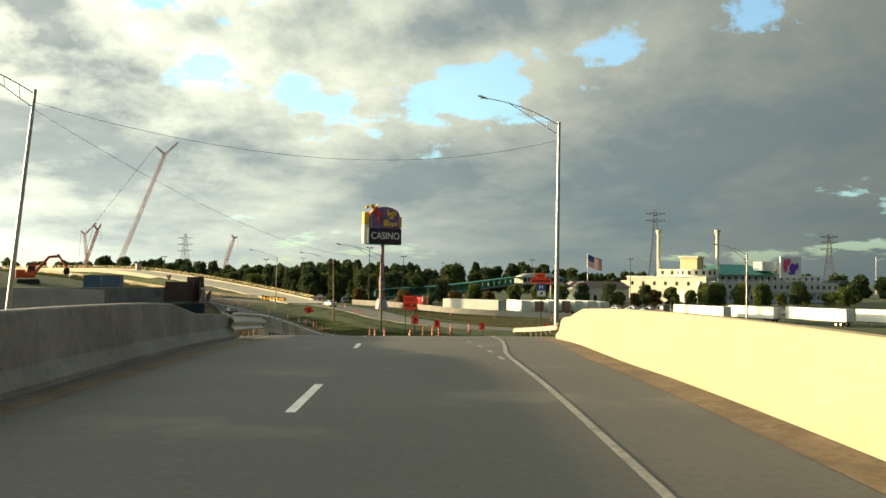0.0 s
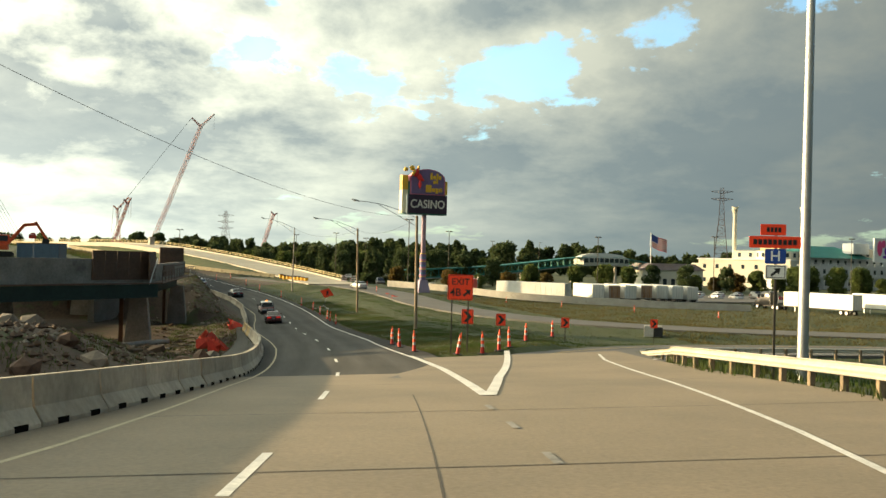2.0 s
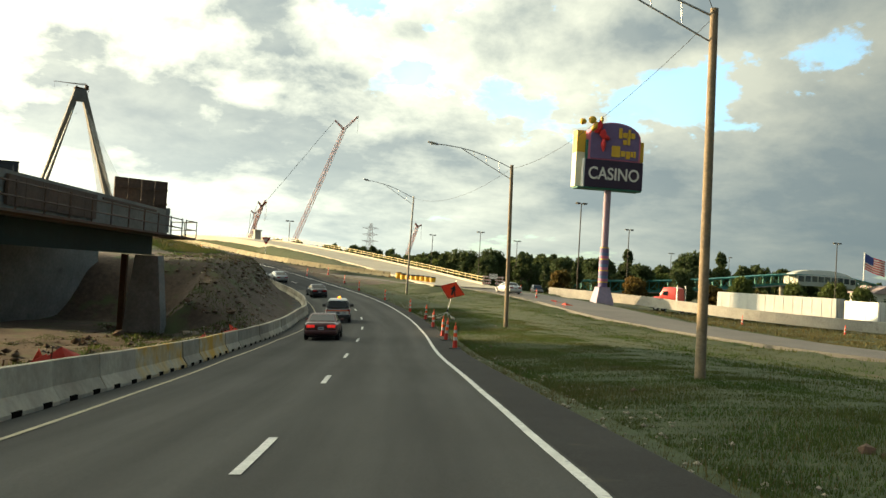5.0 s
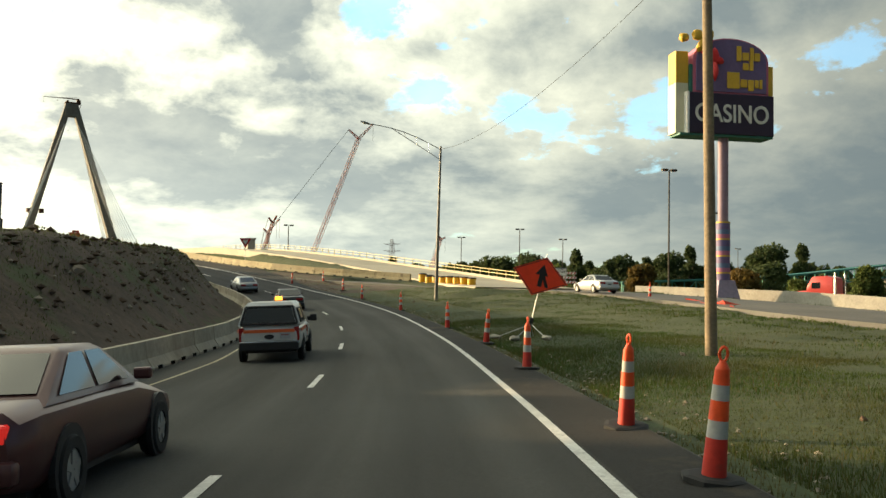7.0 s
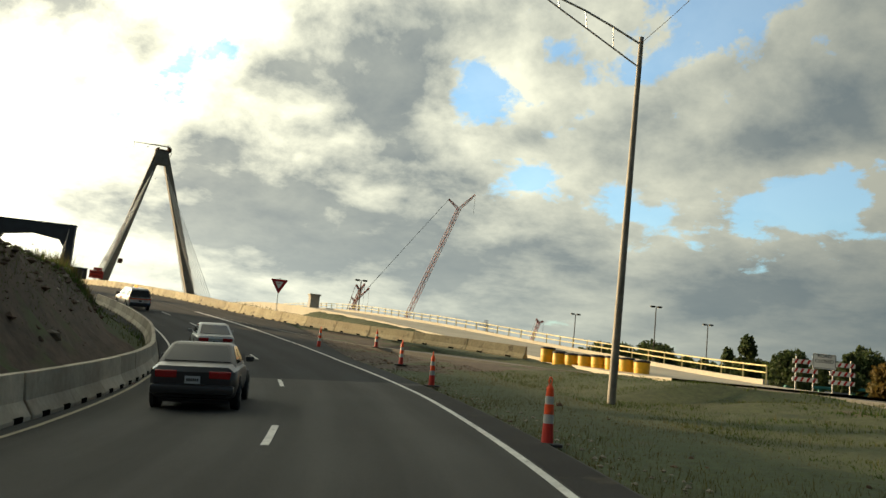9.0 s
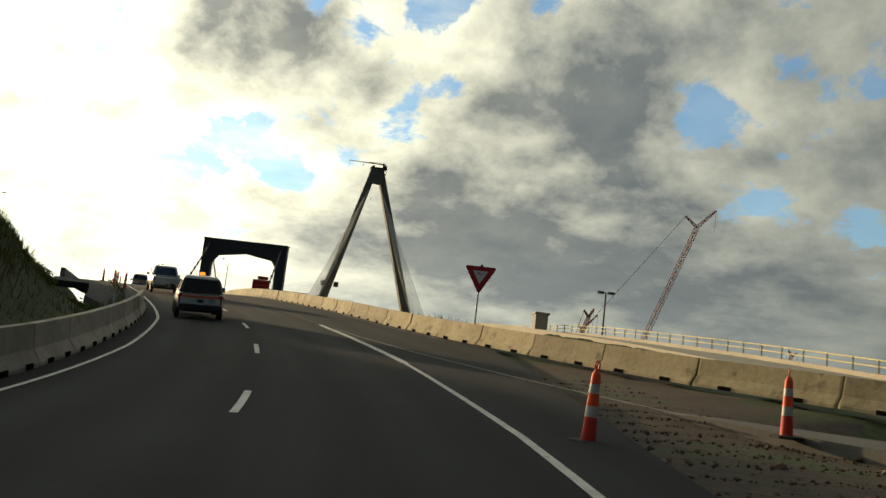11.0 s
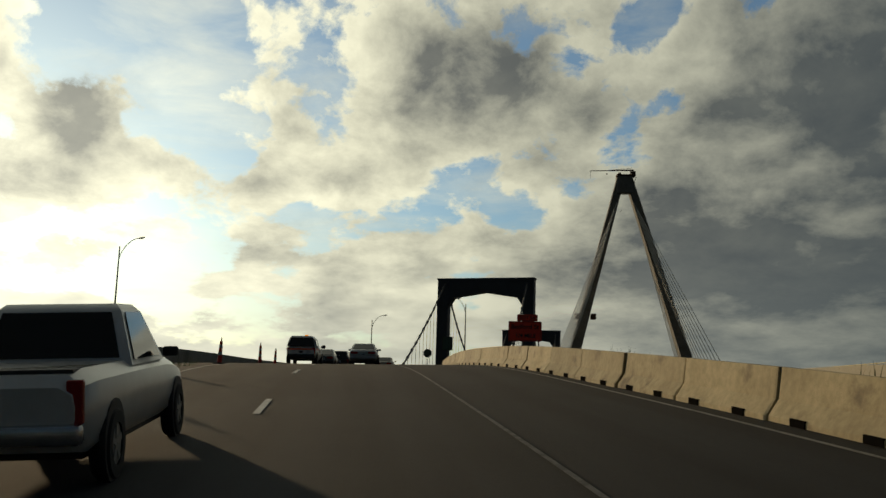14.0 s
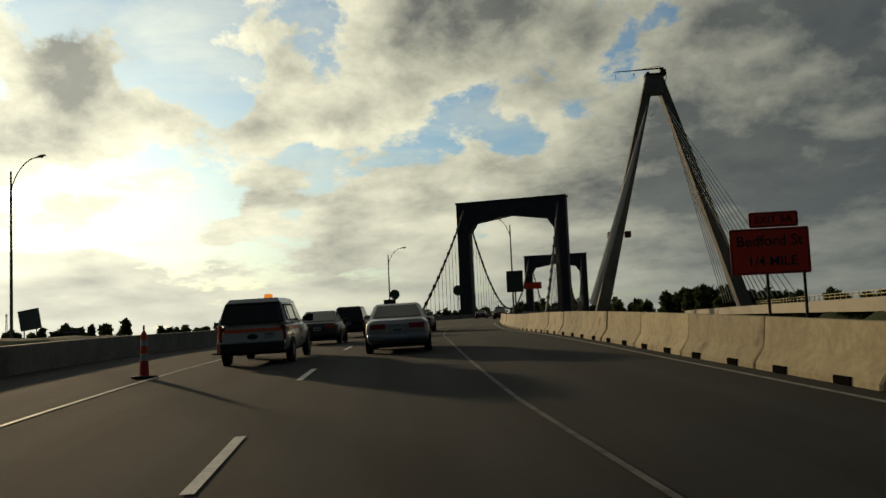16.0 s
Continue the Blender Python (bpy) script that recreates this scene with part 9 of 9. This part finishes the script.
# nearer trees along the far side of the ramp
for i in range(26):
    x, y = -118 + 5.2 * i + rnd.uniform(-3, 3), 440 - 2.1 * i + rnd.uniform(-10, 10)
    if x > 45:
        continue
    tree(rnd.choice((1, 1, 3, 0)), x, y, rnd.uniform(1.2, 1.7), rnd.uniform(0, 360))


def woods(name, x0, y0, x1, y1, depth, h0, h1, count, seed, mt, label, leaf=1.5):
    """A far belt of trees with an uneven top."""
    rs = np.random.RandomState(seed)
    n = max(10, int(math.hypot(x1 - x0, y1 - y0) / 5.5))
    blobs = []
    nx, ny = -(y1 - y0), (x1 - x0)
    q = math.hypot(nx, ny)
    for i in range(n):
        u = (i + rs.uniform(-.4, .4)) / n
        off = rs.uniform(0, depth)
        x, y = x0 + (x1 - x0) * u + nx / q * off, y0 + (y1 - y0) * u + ny / q * off
        h = h0 + (h1 - h0) * (0.5 + 0.5 * math.sin(u * 19 + seed) * 0.6 + rs.uniform(-.3, .3))
        for t, r in ((0.30, 5.0), (0.62, 4.6), (0.88, 3.2)):
            blobs.append((x + rs.uniform(-2, 2), y + rs.uniform(-2, 2), -3.0 + h * t, r * rs.uniform(0.8, 1.3), r, h * 0.22))
    v, f = leaf_cloud(rs, blobs, count, leaf)
    me = bpy.data.meshes.new(name)
    me.from_pydata(v.tolist(), [], f.tolist())
    me.materials.append(mt)
    tagged(new(name, me), label, "woods", kind="stuff")


woods("woods_far", -420, 700, 80, 660, 60, 15, 22, 75000, 1, leaf_dark, "dark green belt of trees beyond the ramp", 1.9)
woods("woods_right", 60, 640, 520, 560, 70, 13, 20, 42000, 2, leaf_dark, "dark green belt of trees behind the casino", 1.9)
woods("woods_left", -950, 900, -400, 720, 60, 18, 26, 36000, 3, leaf_dark, "dark green belt of trees along the far bank", 2.2)
woods("woods_west", -820, 300, -860, 760, 80, 15, 24, 26000, 4, leaf_dark, "dark green trees beyond the far carriageway", 2.2)
woods("woods_mid", -190, 520, -20, 470, 40, 11, 16, 42000, 5, leaf_dark, "dark green trees behind the ramp", 1.3)
woods("woods_east", 380, 300, 520, 560, 60, 11, 17, 16000, 6, leaf_dark, "dark green trees east of the casino", 1.9)


def grass_stuff(name, count, region, height, seed, mt, label, width=0.03):
    """Blades of grass and weeds, each a bent thin triangle."""
    rs = np.random.RandomState(seed)
    xy = region(rs, count)
    z = ground_height(xy[:, 0], xy[:, 1])
    n = len(xy)
    h = height * rs.uniform(0.35, 1.25, n) * (0.6 + 0.6 * (np.sin(xy[:, 0] * 0.7) * np.sin(xy[:, 1] * 0.5) + 0.5).clip(0, 1))
    a = rs.uniform(0, 6.28, n)
    lean = rs.uniform(0.05, 0.55, n) * h
    b = rs.uniform(0, 6.28, n)
    w = width * rs.uniform(0.6, 1.5, n)
    base = np.stack([xy[:, 0], xy[:, 1], z - 0.02], 1)
    side = np.stack([np.cos(a) * w, np.sin(a) * w, 0 * a], 1)
    tip = base + np.stack([np.cos(b) * lean, np.sin(b) * lean, h], 1)
    v = np.empty((n * 3, 3))
    v[0::3], v[1::3], v[2::3] = base - side, base + side, tip
    me = bpy.data.meshes.new(name)
    me.vertices.add(n * 3), me.loops.add(n * 3), me.polygons.add(n)
    me.vertices.foreach_set("co", v.ravel())
    me.loops.foreach_set("vertex_index", np.arange(n * 3))
    me.polygons.foreach_set("loop_start", np.arange(0, n * 3, 3))
    me.update(calc_edges=True)
    me.materials.append(mt)
    tagged(new(name, me), label, "grass", kind="stuff")


blade_green = thin(surface("blade_green", (0.050, 0.088, 0.018), 0.8, vary=0.4, grain=2.0, blotch=0.2, tint=(0.078, 0.085, 0.026), bump=0.0, spec=0.2, random_by="island"))
blade_dry = thin(surface("blade_dry", (0.115, 0.092, 0.036), 0.8, vary=0.35, grain=2.0, blotch=0.3, tint=(0.10, 0.10, 0.036), bump=0.0, spec=0.2, random_by="island"))


def along_main(s0, s1, l0, l1):
    def pick(rs, n):
        s, l = rs.uniform(s0, s1, n), l0 + (l1 - l0) * rs.uniform(0, 1, n) ** 1.3
        c = np.stack([np.interp(s, main.s, main.p[:, k]) for k in (0, 1)], 1)
        t = np.stack([np.interp(s, main.s, main.t[:, k]) for k in (0, 1)], 1)
        xy = c + np.stack([t[:, 1], -t[:, 0]], 1) * l[:, None]
        keep = np.ones(n, bool)
        for line, half in ((exit_road, 5.0), (front_road, 4.2), (ramp, 6.0)):
            s2, l2, _ = line.near(xy[:, 0], xy[:, 1])
            keep &= ~((np.abs(l2) < half) & (s2 > 3))
        return xy[keep]
    return pick


grass_stuff("verge_grass", 300000, along_main(91, 190, 3.6, 11), 0.10, 1, blade_green, "green tufted grass on the median", 0.007)
grass_stuff("median_grass", 150000, along_main(90, 224, 8, 24), 0.10, 21, blade_green, "green grass on the median slope", 0.011)
grass_stuff("verge_straw", 70000, along_main(91, 224, 3.1, 8), 0.10, 22, blade_dry, "short straw-coloured grass along the road edge", 0.006)
grass_stuff("verge_grass_far", 60000, along_main(95, 215, 14, 60), 0.15, 2, blade_green, "green grass beyond the poles", 0.03)
grass_stuff("verge_weeds_dry", 7000, along_main(91, 224, 3.0, 24), 0.20, 3, blade_dry, "dry straw-coloured weeds in the grass", 0.010)
grass_stuff("field_weeds", 70000, along_main(120, 215, 40, 110), 0.28, 4, blade_dry, "dry yellowish weeds on the waste ground", 0.05)
grass_stuff("gore_weeds", 5000, along_main(89.0, 96, 3.4, 7.5), 0.14, 5, blade_dry, "straw-coloured weeds at the gore", 0.007)
grass_stuff("gore_grass", 14000, along_main(88.5, 97, 3.4, 10), 0.13, 25, blade_green, "green weeds at the gore", 0.009)
def beside_rail(rs, n):
    q = [verge_rail.at(a, b) for a, b in zip(rs.uniform(0, 70, n), rs.uniform(-0.25, 3, n))]
    return np.array([(p.x, p.y) for p in q])


grass_stuff("rail_weeds", 6000, beside_rail, 0.4, 6, blade_green, "green weeds under the guard rail", 0.025)
grass_stuff("bank_grass", 26000, along_main(228, 330, -18, -6.2), 0.5, 7, blade_green, "rough green grass on the bank", 0.03)
grass_stuff("bank_weeds", 9000, along_main(232, 330, -16, -9), 0.9, 8, blade_dry, "tall straggling weeds on the bank", 0.02)
grass_stuff("barrier_weeds", 9000, along_main(262, 345, 7.4, 14), 0.7, 9, blade_green, "tall grass behind the barriers", 0.03)
grass_stuff("slope_grass", 60000, along_main(146, 240, -19, -7.6), 0.13, 23, blade_green, "rough grass and weeds over the dirt bank", 0.010)
grass_stuff("mud_grass", 16000, along_main(60, 165, -15, -6.9), 0.26, 10, blade_green, "sparse grass behind the barrier", 0.022)


def bush(x, y, k, mt, label):
    rs = np.random.RandomState(int(abs(x * 10)))
    blobs = [(rs.uniform(-.6, .6), rs.uniform(-.6, .6), rs.uniform(0.2, 0.9), 0.5, 0.5, 0.45) for _ in range(8)]
    v, f = leaf_cloud(rs, blobs, 900, 0.09)
    me = bpy.data.meshes.new("bush")
    me.from_pydata((v * k).tolist(), [], f.tolist())
    me.materials.append(mt)
    ob = new("bush", me)
    ob.matrix_basis = pose(x, y, gz(x, y))
    tagged(ob, label, "bush", "bushes on the bank")


rnd = random.Random(31)
for s in np.arange(270, 319, 1.3):
    l = -8.4 - rnd.uniform(0, 2.8)
    p = main.at(s, l)
    bush(p.x, p.y, rnd.uniform(0.7, 1.25), leaf_green if rnd.random() < 0.6 else leaf_dark, "straggling green bush on the bank")
